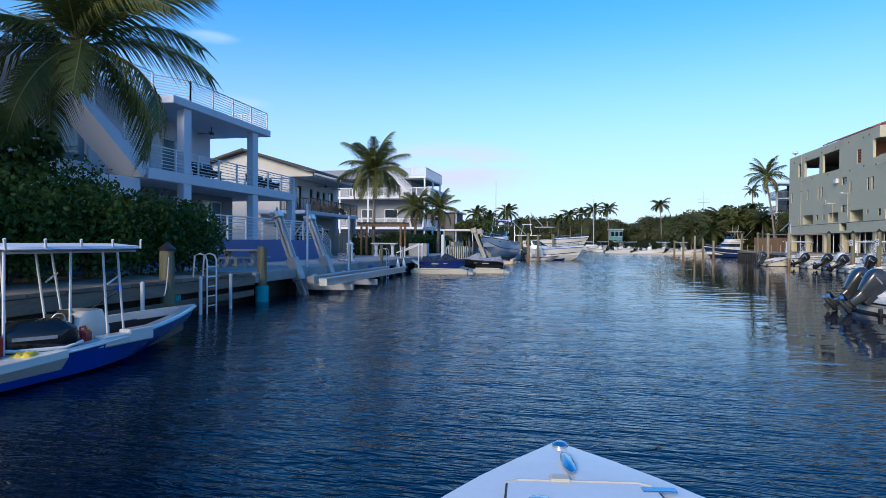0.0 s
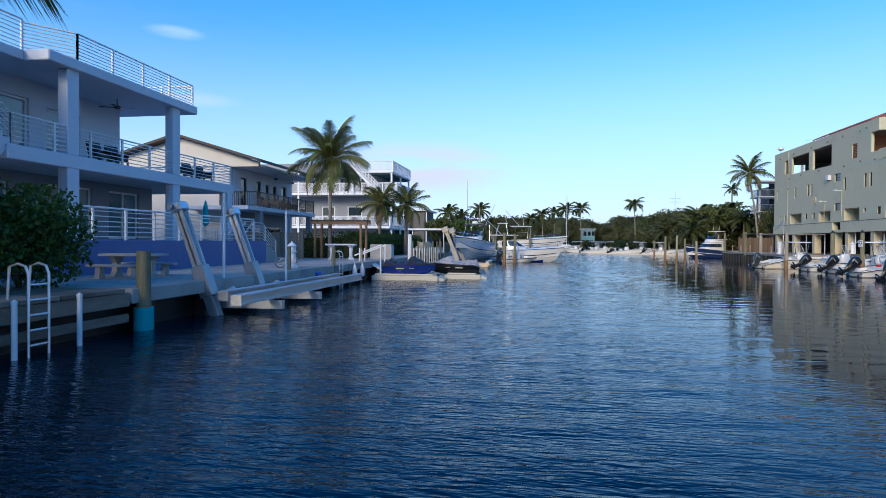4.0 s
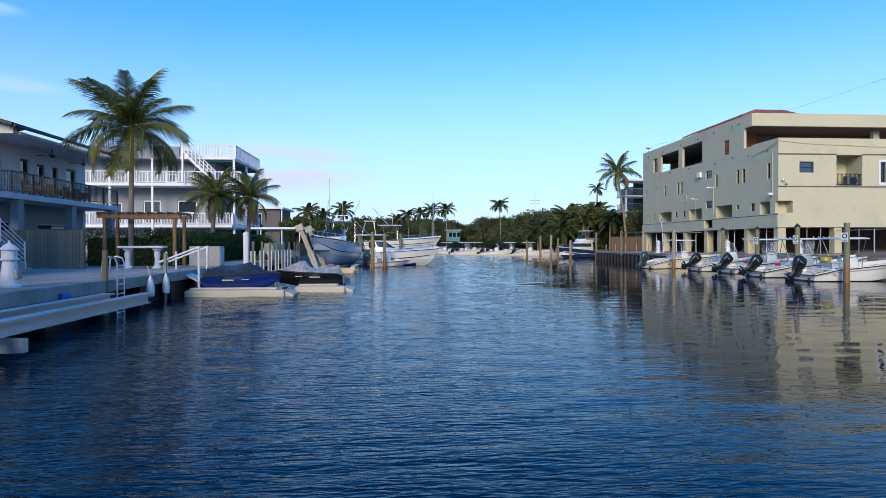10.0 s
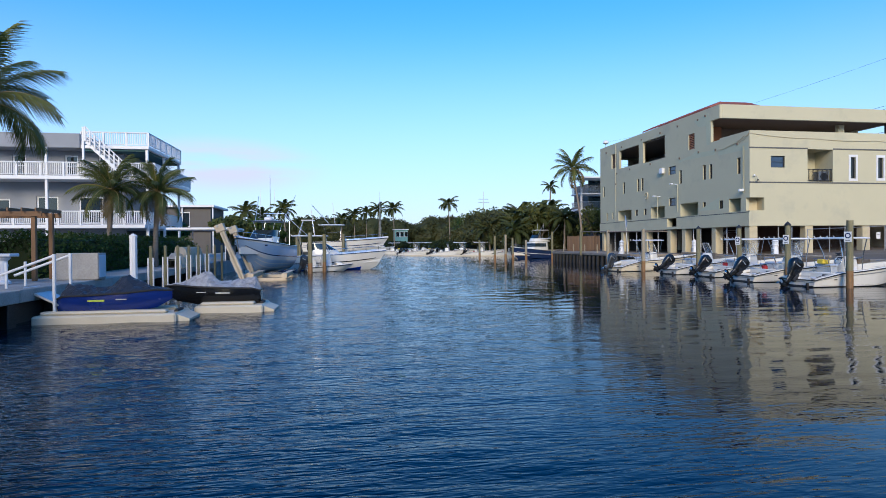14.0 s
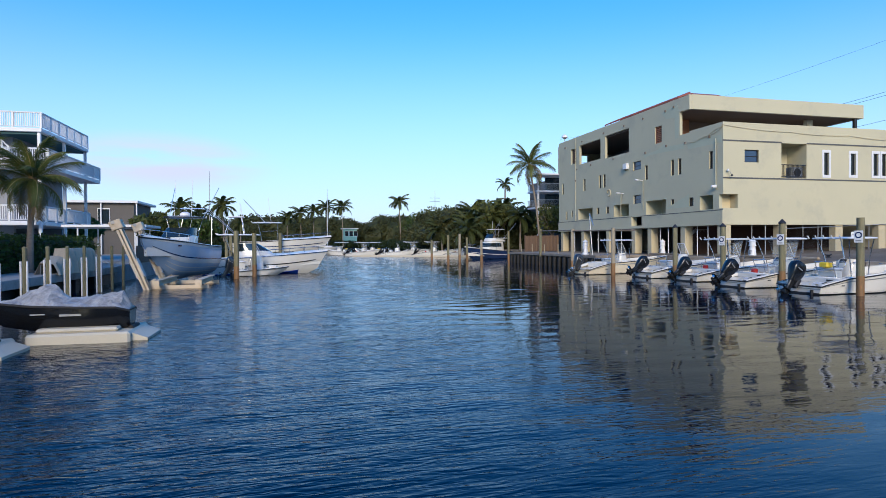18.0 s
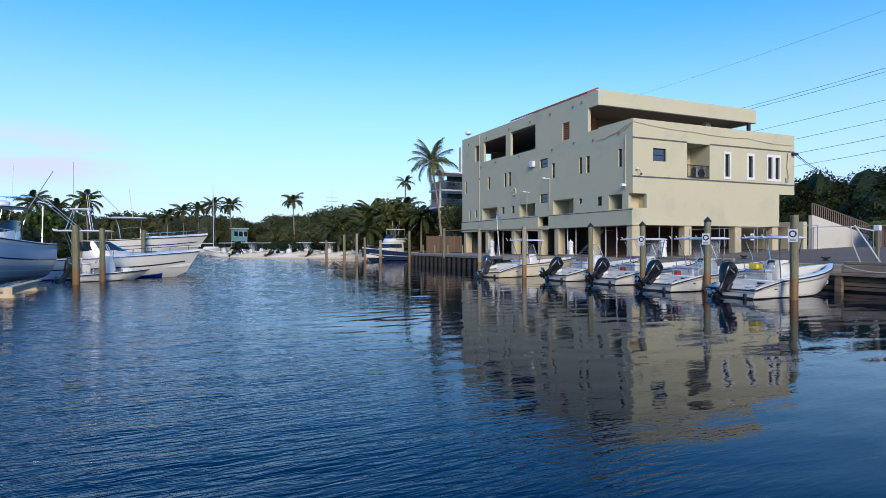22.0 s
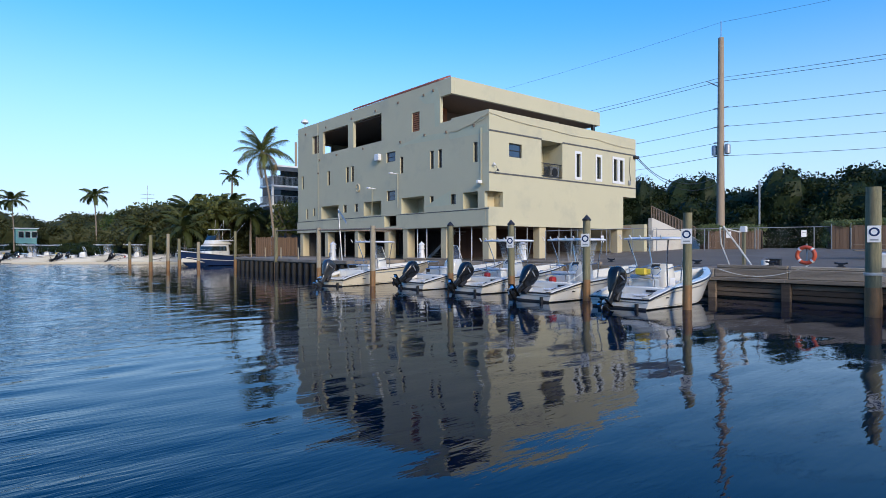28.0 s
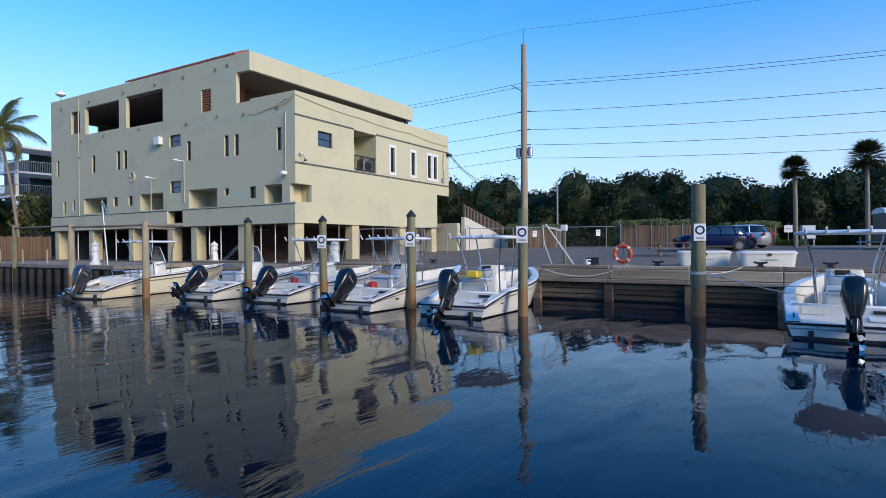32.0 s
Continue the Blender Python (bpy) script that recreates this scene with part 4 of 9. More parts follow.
def white_house():
    FX = -16.2
    h = thing("white_house", at_place(FX, 20, LZ), "white two-storey house with balconies and roof deck railings", "house")
    east = lambda u, d, z: (-18.9 - d, u, z)
    up_doors = [(15.5, 17.6, 5.35, 7.5), (19.6, 21.4, 5.35, 7.55), (22.2, 23.9, 5.35, 7.4)]
    dn_doors = [(17.5, 20.5, 2.2, 4.3), (22, 24.6, 2.2, 4.4), (25.6, 27.6, 2.2, 4.4)]
    wpart("wall", Mesh().wall(9.0, 26.3, 5.2, 8.25, up_doors, east), WHITE_WALL, h)
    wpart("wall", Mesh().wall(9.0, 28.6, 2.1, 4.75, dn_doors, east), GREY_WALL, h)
    for box in ((-30, 26.05, 5.2, -19.15, 26.3, 8.25), (-30, 9.0, 1.0, -19.15, 9.25, 8.25), (-30, 28.35, 2.1, -19.15, 28.6, 4.75)):
        wpart("wall", Mesh().box(*box), WHITE_WALL, h)
    for d in up_doors:
        window_in(h, *d, east, WHITE, TEAL_GLASS, name="glass_door", fw=0.09)
    for d in dn_doors:
        window_in(h, *d, east, WHITE, TEAL_GLASS, name="glass_door", fw=0.09)
        w = (d[0] + d[1]) / 2
        wpart("door_mullion", Mesh().box(-19.1, w - 0.05, d[2], -18.98, w + 0.05, d[3]), WHITE, h)
    # roof slab with deck rails; upper and lower floor slabs
    wpart("roof", Mesh().box(-30, 19.2, 8.25, FX + 0.25, 27.9, 8.62, 0.03), WHITE_WALL, h, "white flat roof slab")
    wpart("roof", Mesh().box(-30, 9.0, 8.25, -18.5, 19.2, 8.6, 0.03), WHITE_WALL, h)
    wpart("balcony_slab", Mesh().box(-30, 17.8, 4.72, FX + 0.1, 31.6, 5.2, 0.03), WHITE_WALL, h)
    wpart("balcony_slab", Mesh().box(-30, 9.0, 4.72, -18.5, 17.8, 5.2, 0.03), WHITE_WALL, h)
    rail_run("roof_rail", h, (FX + 0.1, 20.6), (FX + 0.1, 27.7), 8.62, 9.6, WHITE, bars=7)
    rail_run("roof_rail", h, (FX + 0.1, 27.7), (-29, 27.7), 8.62, 9.6, WHITE, bars=7)
    rail_run("roof_rail", h, (FX + 0.1, 20.6), (FX - 0.9, 19.3), 8.62, 9.6, WHITE, bars=7)
    rail_run("roof_rail", h, (FX - 0.9, 19.3), (FX - 0.9, 11), 8.62, 9.7, WHITE, bars=7)
    wpart("roof", Mesh().box(-18.5, 10.6, 8.25, FX - 0.7, 19.2, 8.6, 0.03), WHITE_WALL, h)
    rail_run("balcony_rail", h, (FX, 18.0), (FX, 31.4), 5.2, 6.2, WHITE, bars=6)
    rail_run("balcony_rail", h, (FX, 31.4), (-25, 31.4), 5.2, 6.2, WHITE, bars=6)
    rail_run("balcony_rail", h, (FX, 18.0), (-18.7, 18.0), 5.2, 6.2, WHITE, bars=6)
    for y in (20.45, 26.5):
        wpart("column", Mesh().box(FX - 0.32, y - 0.28, 5.2, FX + 0.08, y + 0.28, 8.25, 0.02), WHITE_WALL, h)
        wpart("column", Mesh().box(FX - 0.32, y - 0.28, 2.1, FX + 0.08, y + 0.28, 4.72, 0.02), WHITE_WALL, h)
    wpart("column", Mesh().box(FX - 0.32, 31.0, 1.0, FX + 0.08, 31.5, 4.72, 0.02), WHITE_WALL, h)
    # raised deck with the blue retaining wall and its rail
    wpart("deck_wall", Mesh().box(-14.25, 5.0, LZ - 0.05, -14.0, 31.2, 2.15, 0.02), BLUE_WALL, h, "slate blue retaining wall")
    wpart("deck_wall", Mesh().box(-24, 31.0, LZ - 0.05, -14.25, 31.2, 2.15, 0.02), BLUE_WALL, h)
    wpart("deck_floor", Mesh().box(-30, 9.3, 1.9, -14.25, 31.0, 2.12), CONCRETE, h)
    rail_run("deck_rail", h, (-14.12, 8), (-14.12, 30.0), 2.15, 3.25, WHITE, bars=6)
    for k in range(6):
        z = 2.12 - k * 0.18
        wpart("step", Mesh().box(-15.6, 31.2 + k * 0.3, LZ - 0.05, -14.1, 31.5 + k * 0.3, z, 0.01), CONCRETE, h)
    for y in (30.1, 31.3, 32.6):
        z = 2.15 if y < 31 else 2.15 - (y - 31.0) * 0.6
        wpart("rail_post", Mesh().tube([(-14.12, y, z), (-14.12, y, z + 1.0)], 0.03, 6), WHITE, h)
    for k in range(6):
        o = 0.15 + 0.16 * k
        wpart("stair_bar", Mesh().tube([(-14.12, 30.1, 2.15 + o), (-14.12, 31.0, 2.15 + o), (-14.12, 32.6, 1.2 + o)], 0.018, 5), WHITE, h)
    # outside stair running up beside the palm
    prof = []
    for k in range(17):
        prof += [(18.0 - k * 0.29, 5.2 + k * 0.19), (18.0 - k * 0.29, 5.2 + (k + 1) * 0.19)]
    prof += [(13.36, 8.0), (17.6, 4.75)]
    wpart("outside_stair", Mesh().prism(prof, FX - 1.3, FX, lambda u, v, d: (d, u, v)), WHITE_WALL, h)
    for o in (0.2, 0.35, 0.5, 0.65, 0.8, 1.0):
        wpart("stair_bar", Mesh().tube([(FX, 18.0, 5.2 + o), (FX, 13.4, 8.24 + o)], 0.02, 5), WHITE, h)
    for k in range(4):
        y, z = 18.0 - k * 1.5, 5.2 + k * 0.98
        wpart("rail_post", Mesh().tube([(FX, y, z), (FX, y, z + 1.0)], 0.035, 6), WHITE, h)
    wpart("side_wall", Mesh().box(-17.6, 8.0, LZ, -16.4, 17.7, 4.7, 0.02), WHITE_WALL, h)
    ceiling_fan(-17.6, 24.5, 8.25)
    for y, z in ((22.9, 5.2), (23.9, 5.2), (28.0, 5.2), (29.2, 5.2), (30.3, 5.2)):
        c = thing("balcony_chair", at_place(-17.1, y, z, 80), "dark wicker armchair on the white balcony", "chair", "balcony chairs")
        part("seat", Mesh().box(-0.3, -0.3, 0.25, 0.3, 0.3, 0.42, 0.04), BLACK, c)
        part("backrest", Mesh().prism([(0.22, 0.4), (0.3, 0.4), (0.42, 0.9), (0.36, 0.92)], -0.3, 0.3, lambda u, v, w: (w, u, v)), BLACK, c)
        for sx in (-0.27, 0.27):
            part("armrest", Mesh().box(sx - 0.04, -0.3, 0.42, sx + 0.04, 0.26, 0.6, 0.02), BLACK, c)
            for sy in (-0.26, 0.26):
                part("leg", Mesh().box(sx - 0.03, sy - 0.03, 0, sx + 0.03, sy + 0.03, 0.26), BLACK, c)
    return h


white_house()


def gable_house():
    h = thing("gable_house", at_place(-20, 42, LZ), "white house with a brown shingle gable roof and upper gallery", "house")
    Y0, Y1, XE, XW, XP = 38.0, 47.5, -19.87, -29.5, -23.6
    slope = lambda x: 9.2 - abs(x - XP) * (9.2 - 7.5) / (XP * -1 - 17.7)
    # gable wall facing the sun
    g = Mesh()
    g.prism([(XW, LZ), (XE, LZ), (XE, 7.1), (-17.9, 7.1), (-17.9, 7.42), (XP, 9.1), (XW, 7.35)], Y0, Y0 + 0.25, lambda u, v, d: (u, d, v))
    wpart("gable_wall", g, CREAM_WALL, h, "cream gable wall")
    east = lambda u, d, z: (XE - d, u, z)
    doors = [(39.3, 40.25, 4.5, 6.55), (41.6, 42.3, 5.2, 6.5), (43.0, 43.65, 5.2, 6.4), (44.3, 44.9, 5.2, 6.4), (45.7, 46.7, 4.5, 6.5)]
    wpart("wall", Mesh().wall(Y0 + 0.25, Y1, 4.4, 7.2, doors, east), WHITE_WALL, h)
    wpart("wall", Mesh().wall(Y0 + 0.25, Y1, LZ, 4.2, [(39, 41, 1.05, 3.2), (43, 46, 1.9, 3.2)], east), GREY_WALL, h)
    for d in doors:
        window_in(h, *d, east, BLACK, GLASS, bars=1 if d[2] > 5 else 0, fw=0.12)
    for d in ((39, 41, 1.05, 3.2), (43, 46, 1.9, 3.2)):
        window_in(h, *d, east, WHITE, GLASS)
    wpart("wall", Mesh().box(XW, Y1, LZ, XE, Y1 + 0.25, 7.3), WHITE_WALL, h)
    for s, x in ((1, -17.6), (-1, -29.9)):
        r = Mesh()
        r.prism([(XP, 9.32), (x, 7.5), (x, 7.35), (XP, 9.15)], Y0 - 0.6, Y1 + 0.6, lambda u, v, d: (u, d, v))
        wpart("roof", r, ROOF_BROWN, h, "dark brown shingle roof")
    wpart("gallery_ceiling", Mesh().box(-17.75, Y0 + 0.26, 7.1, XE, Y1 + 0.3, 7.22), WHITE_WALL, h)
    wpart("gallery_slab", Mesh().box(-17.9, Y0 - 0.1, 4.15, XE + 0.02, Y1 + 0.4, 4.42, 0.02), WHITE_WALL, h)
    wpart("gallery_slab", Mesh().box(XE - 2.5, Y0 - 1.4, 4.15, -17.9, Y0 - 0.12, 4.42, 0.02), WHITE_WALL, h)
    rail_run("gallery_rail", h, (-17.98, Y0 - 0.1), (-17.98, Y1 + 0.3), 4.42, 5.4, BLACK, horizontal=False)
    rail_run("gallery_rail", h, (-20.6, Y0 - 0.1), (-17.98, Y0 - 0.1), 4.42, 5.4, BLACK, horizontal=False)
    for y in (38.6, 43.0, 47.2):
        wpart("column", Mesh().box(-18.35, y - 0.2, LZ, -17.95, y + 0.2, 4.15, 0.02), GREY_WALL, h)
    wpart("gutter", Mesh().tube([(-17.55, Y0 - 0.5, 7.38), (-17.55, Y1 + 0.5, 7.38)], 0.07, 6), BLACK, h)
    ceiling_fan(-18.8, 42.5, 7.1)
    ceiling_fan(-18.8, 45.5, 7.1)
    # lounge chairs along the gallery, seen as dark shapes behind the rail
    for y in (40.6, 41.5, 42.6, 44.0, 45.2):
        c = thing("gallery_chair", at_place(-18.7, y, 4.42, 90), "dark wicker armchair on the upper gallery", "chair", "gallery chairs")
        part("seat", Mesh().box(-0.3, -0.3, 0.25, 0.3, 0.3, 0.42, 0.04), BLACK, c)
        part("backrest", Mesh().box(-0.3, 0.22, 0.42, 0.3, 0.32, 0.85, 0.04), BLACK, c)
        for sx in (-0.26, 0.26):
            part("armrest", Mesh().box(sx - 0.04, -0.3, 0.42, sx + 0.04, 0.22, 0.6, 0.02), BLACK, c)
            for sy in (-0.26, 0.26):
                part("leg", Mesh().box(sx - 0.03, sy - 0.03, 0, sx + 0.03, sy + 0.03, 0.26), BLACK, c)
    return h


gable_house()


TEAL_SOFFIT = surface("dark_teal_soffit", (0.03, 0.10, 0.105), (0.02, 0.07, 0.075), rough=0.7)


def deck_house():
    h = thing("deck_house", at_place(-22, 68, LZ), "white three-storey house with wraparound decks and a roof terrace", "house")
    XE, Y0, Y1, XW = -17.9, 66.6, 75, -33.0
    south = lambda u, d, z: (u, Y0 + d, z)
    up = [(-26.2, -25.2, 7.8, 9.5), (-22.4, -21.4, 7.8, 9.5), (-19.9, -19.0, 7.8, 9.5)]
    mid = [(-28.0, -26.4, 4.0, 6.0), (-24.5, -22.9, 4.0, 6.2), (-21.4, -19.6, 4.0, 6.2)]
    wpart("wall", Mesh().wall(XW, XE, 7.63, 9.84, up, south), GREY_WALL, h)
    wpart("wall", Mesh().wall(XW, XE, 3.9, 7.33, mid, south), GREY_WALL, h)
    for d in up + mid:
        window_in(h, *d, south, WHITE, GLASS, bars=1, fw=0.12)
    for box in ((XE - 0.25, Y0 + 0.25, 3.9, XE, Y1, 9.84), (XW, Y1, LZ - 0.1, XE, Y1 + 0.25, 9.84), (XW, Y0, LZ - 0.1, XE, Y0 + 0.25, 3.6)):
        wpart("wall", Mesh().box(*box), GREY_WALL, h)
    for z, x1, y0 in ((3.6, -15.8, 64.6), (7.35, -15.0, 64.4)):
        wpart("deck", Mesh().box(XW, y0, z, x1, Y1, z + 0.28, 0.02), WHITE, h)
        rail_run("deck_rail", h, (XW, y0 + 0.1), (x1, y0 + 0.1), z + 0.28, z + 1.3, WHITE, horizontal=False, r=0.03, post=0.06)
        rail_run("deck_rail", h, (x1 - 0.05, y0 + 0.1), (x1 - 0.05, Y1), z + 0.28, z + 1.3, WHITE, horizontal=False, r=0.03, post=0.06)
    wpart("roof", Mesh().box(XW, 65.0, 9.85, -20.6, Y1, 11.0, 0.04), GREY_WALL, h, "low grey flat roof")
    wpart("roof_deck", Mesh().box(-20.6, 65.1, 9.85, -15.6, 74.2, 10.12, 0.03), WHITE, h)
    rail_run("roof_rail", h, (-20.6, 65.2), (-15.65, 65.2), 10.12, 11.15, WHITE, horizontal=False, r=0.03, post=0.06)
    rail_run("roof_rail", h, (-15.65, 65.2), (-15.65, 74.1), 10.12, 11.15, WHITE, horizontal=False, r=0.03, post=0.06)
    for x in (-30.5, -26.5, -22.8):
        wpart("post", Mesh().box(x - 0.09, 64.5, LZ, x + 0.09, 64.68, 9.85), WHITE, h)
    for x, y in ((-15.8, 65.3), (-15.8, 69.6), (-15.8, 74.0)):
        wpart("post", Mesh().box(x - 0.09, y - 0.09, LZ, x + 0.09, y + 0.09, 9.84), WHITE, h)
    wpart("deck_ceiling", Mesh().box(-20.5, 65.3, 9.7, -15.9, 74, 9.84), TEAL_SOFFIT, h, "dark teal underside of the roof terrace")
    x0, z0, x1, z1 = -19.75, 10.3, -17.05, 7.65
    for k in range(14):
        x, z = lerp(x0, x1, k / 13.5), lerp(z0, z1, k / 13.5)
        wpart("stair_tread", Mesh().box(x, 64.0, z - 0.05, x + 0.26, 65.0, z), WHITE, h)
    for y in (63.9, 65.02):
        wpart("stair_stringer", Mesh().prism([(x0, z0 + 0.05), (x1, z1 + 0.05), (x1, z1 - 0.25), (x0, z0 - 0.25)], y, y + 0.06, lambda u, v, w: (u, w, v)), WHITE, h, "white wooden stair to the roof deck")
    for o in (0.35, 0.65, 1.0):
        wpart("stair_rail", Mesh().tube([(x0, 63.92, z0 + o), (x1, 63.92, z1 + o)], 0.045, 5), WHITE, h)
    for k in range(9):
        x, z = lerp(x0, x1, k / 8), lerp(z0, z1, k / 8)
        wpart("stair_post", Mesh().box(x - 0.05, 63.84, z - 0.1, x + 0.05, 63.89, z + 1.05), WHITE, h)
    wpart("post", Mesh().box(x0 - 0.25, 63.9, 7.63, x0 - 0.1, 64.05, 11.3), WHITE, h)
    return h


deck_house()


# ------------------------------------------------------------------ quays and seawalls
def timber_quay():
    q = thing("timber_quay", at_place(QX, 45, 0), "weathered timber quay with horizontal planks and a log kerb", "quay", kind="structure")
    rng = random.Random(5)
    y = 8.0
    # near-black backing paints the shade in the gaps between planks
    back = Mesh().box(QX - 0.06, 2, -0.9, QX - 0.01, 62.5, 0.66)
    wpart("bulkhead", back, SHADED_WALL, q)
    while y < 62.3:
        y1 = min(y + 2.75, 62.4)
        for z0, z1 in ((0.06, 0.22), (0.25, 0.42), (0.45, 0.63)):
            dx = rng.uniform(0, 0.03)
            wpart("plank", Mesh().box(QX - 0.14 - dx, y + 0.01, z0 + rng.uniform(-0.01, 0.01), QX - 0.07 - dx, y1 - 0.01, z1, 0.012), QUAY_WOOD, q)
        wpart("post", Mesh().box(QX - 0.30, y - 0.17, -0.6, QX - 0.15, y + 0.17, 0.67, 0.03), QUAY_WOOD, q)
        wpart("cap_board", Mesh().box(QX - 0.36, y + 0.006, 0.68, QX + 0.02, y1 - 0.006, 0.8 + rng.uniform(0, 0.012), 0.012), QUAY_TOP, q)
        wpart("retaining_timber", Mesh().box(QX - 0.06, y + 0.01, 0.815, QX + 0.3, y1 - 0.01, 1.15 + rng.uniform(0, 0.012), 0.02), QUAY_TOP, q)
        if rng.random() < 0.85:
            wpart("kerb_log", Mesh().box(QX + 0.02, y + 0.05, 1.165, QX + 0.22, y1 - 0.05, 1.30 + rng.uniform(-0.02, 0.02), 0.03), QUAY_TOP, q)
        y = y1
    for k in range(62):
        yy = 26 + k * 0.29
        if yy < 44:
            wpart("deck_board", Mesh().box(QX + 0.32, yy, QZ - 0.01, QX + 2.4, yy + 0.27, QZ + 0.035 + rng.uniform(0, 0.01), 0.008), QUAY_WOOD, q)
    for yc in (29.5, 31.5, 33.4, 36.6, 38.9, 41.8, 46.0):
        b = thing("mooring_bollard", at_place(QX + 0.12, yc, 1.3), "black iron mooring cleat on the quay kerb", "bollard", "mooring bollards")
        part("base", Mesh().box(-0.08, -0.13, 0, 0.08, 0.13, 0.04, 0.01), BLACK, b)
        part("horn", Mesh().tube([(0, -0.2, 0.16), (0, -0.1, 0.13), (0, 0.1, 0.13), (0, 0.2, 0.16)], 0.035, 8), BLACK, b, smooth=True)
        part("stem", Mesh().box(-0.04, -0.08, 0.03, 0.04, 0.08, 0.12, 0.01), BLACK, b)


def north_dock():
    q = thing("concrete_dock", at_place(24.2, 80, 0), "concrete dock with dark rubber fenders along its face", "dock", kind="structure")
    wpart("slab", Mesh().box(23.9, 62.4, 0.92, 28.5, 81.8, 1.14, 0.02), STAINED_SLAB, q)
    wpart("face", Mesh().box(24.05, 62.4, -0.8, 24.19, 81.8, 0.9), SHADED_WALL, q)
    wpart("face", Mesh().box(24.2, 62.3, -0.8, QX, 62.45, 0.9), SHADED_WALL, q)
    f = make_data("fender", Mesh().tube([(0, 0, -0.3), (0, 0, 0.85)], 0.17, 10), RUBBER, True)
    for k in range(19):
        keep_place(again("fender", f, q, at_place(23.92, 63 + k * 1.0, 0)))
    for k in range(4):
        keep_place(again("fender", f, q, at_place(24.8 + k * 1.0, 62.2, 0)))


def left_seawall():
    q = thing("concrete_seawall", at_place(LX, 20, 0), "grey concrete seawall cap over a wet wall coloured dark for shade", "seawall", kind="structure")
    rng = random.Random(9)
    for k in range(14):
        y0, y1 = 14.2 + k * 3.2, 14.2 + (k + 1) * 3.2 - 0.015
        wpart("cap", Mesh().box(LX - 1.2, y0, 0.66, LX, y1, LZ + rng.uniform(-0.006, 0.006), 0.02), CONCRETE, q)
    # wall and piers carry the shade below the cap in their colour
    wpart("wall", Mesh().box(LX - 0.7, -60, -0.9, LX - 0.49, 58, 0.64), SHADED_WALL, q)
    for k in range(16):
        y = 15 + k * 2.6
        wpart("pier", Mesh().box(LX - 0.45, y - 0.2, -0.8, LX - 0.1, y + 0.2, 0.65, 0.02), SHADED_WALL, q)
    # timber dock at the near end
    for k in range(26):
        y0 = -10 + k * 0.92
        wpart("dock_board", Mesh().box(LX - 2.6, y0, 0.95, LX + 0.05, y0 + 0.9, 1.04 + rng.uniform(0, 0.012), 0.01), DOCK_WOOD, q)
    wpart("stringer", Mesh().box(LX - 0.08, -10, 0.62, LX + 0.02, 14.1, 0.94, 0.01), DOCK_WOOD, q)
    wpart("stringer", Mesh().box(LX - 0.06, -10, 0.25, LX - 0.0, 14.1, 0.45, 0.01), DOCK_WOOD, q)


timber_quay()
north_dock()
left_seawall()


# ------------------------------------------------------------------ piles
def mooring_pile(x, y, top, r=0.145, cap=False, pale=False, sign=False, dark=True, label=None, wet=0.8, turn=200, low=0.0):
    text = label or ("bleached timber mooring pile standing in the canal" if pale else "dark timber mooring pile with a rust-coloured wet foot")
    p = thing("mooring_pile", at_place(x, y, 0), text, "pile", "mooring piles")
    rng = random.Random(int(x * 31 + y * 17))
    lean = (rng.uniform(-0.03, 0.03), rng.uniform(-0.03, 0.03))
    up = [(lean[0] * (z / top), lean[1] * (z / top), z) for z in (wet, lerp(wet, top, 0.5), top)]
    part("shaft", Mesh().tube(up, r, 12, r1=r * 0.95), PALE_PILE if pale else PILE_WOOD, p, smooth=True)
    part("foot", Mesh().tube([(0, 0, -1.2), (0, 0, 0.25), (lean[0] * 0.3, lean[1] * 0.3, wet)], r * 1.02, 12), PILE_WET, p, smooth=True)
    if cap:
        part("cap", Mesh().lathe([(r * 1.12, top - 0.02), (r * 1.15, top + 0.03), (0.02, top + 0.2)], 12, (lean[0], lean[1], 0)), BLACK, p, smooth=True)
    if sign:
        a = radians(turn)
        c, s = math.cos(a), math.sin(a)
        d = r + 0.015
        top -= low
        fr = lambda u, v, h: (c * (d + h) - s * u, s * (d + h) + c * u, v)
        sg = part("sign_plate", Mesh().prism([(-0.16, top - 1.0), (0.16, top - 1.0), (0.16, top - 0.52), (-0.16, top - 0.52)], 0, 0.012, fr), WHITE, p, "white sign plate with a round blue mark")
        turns = [2 * math.pi * k / 18 for k in range(18)]
        ring = Mesh().rings([[fr(q * math.cos(t), top - 0.7 + q * math.sin(t), w) for t in turns] for q, w in ((0.13, 0.013), (0.13, 0.018), (0.08, 0.018), (0.08, 0.013))])
        part("round_mark", ring, NAVY_GEL, sg)
        part("bar", Mesh().prism([(-0.1, top - 0.95), (0.1, top - 0.95), (0.1, top - 0.9), (-0.1, top - 0.9)], 0.013, 0.017, fr), GALV, sg)
    return p


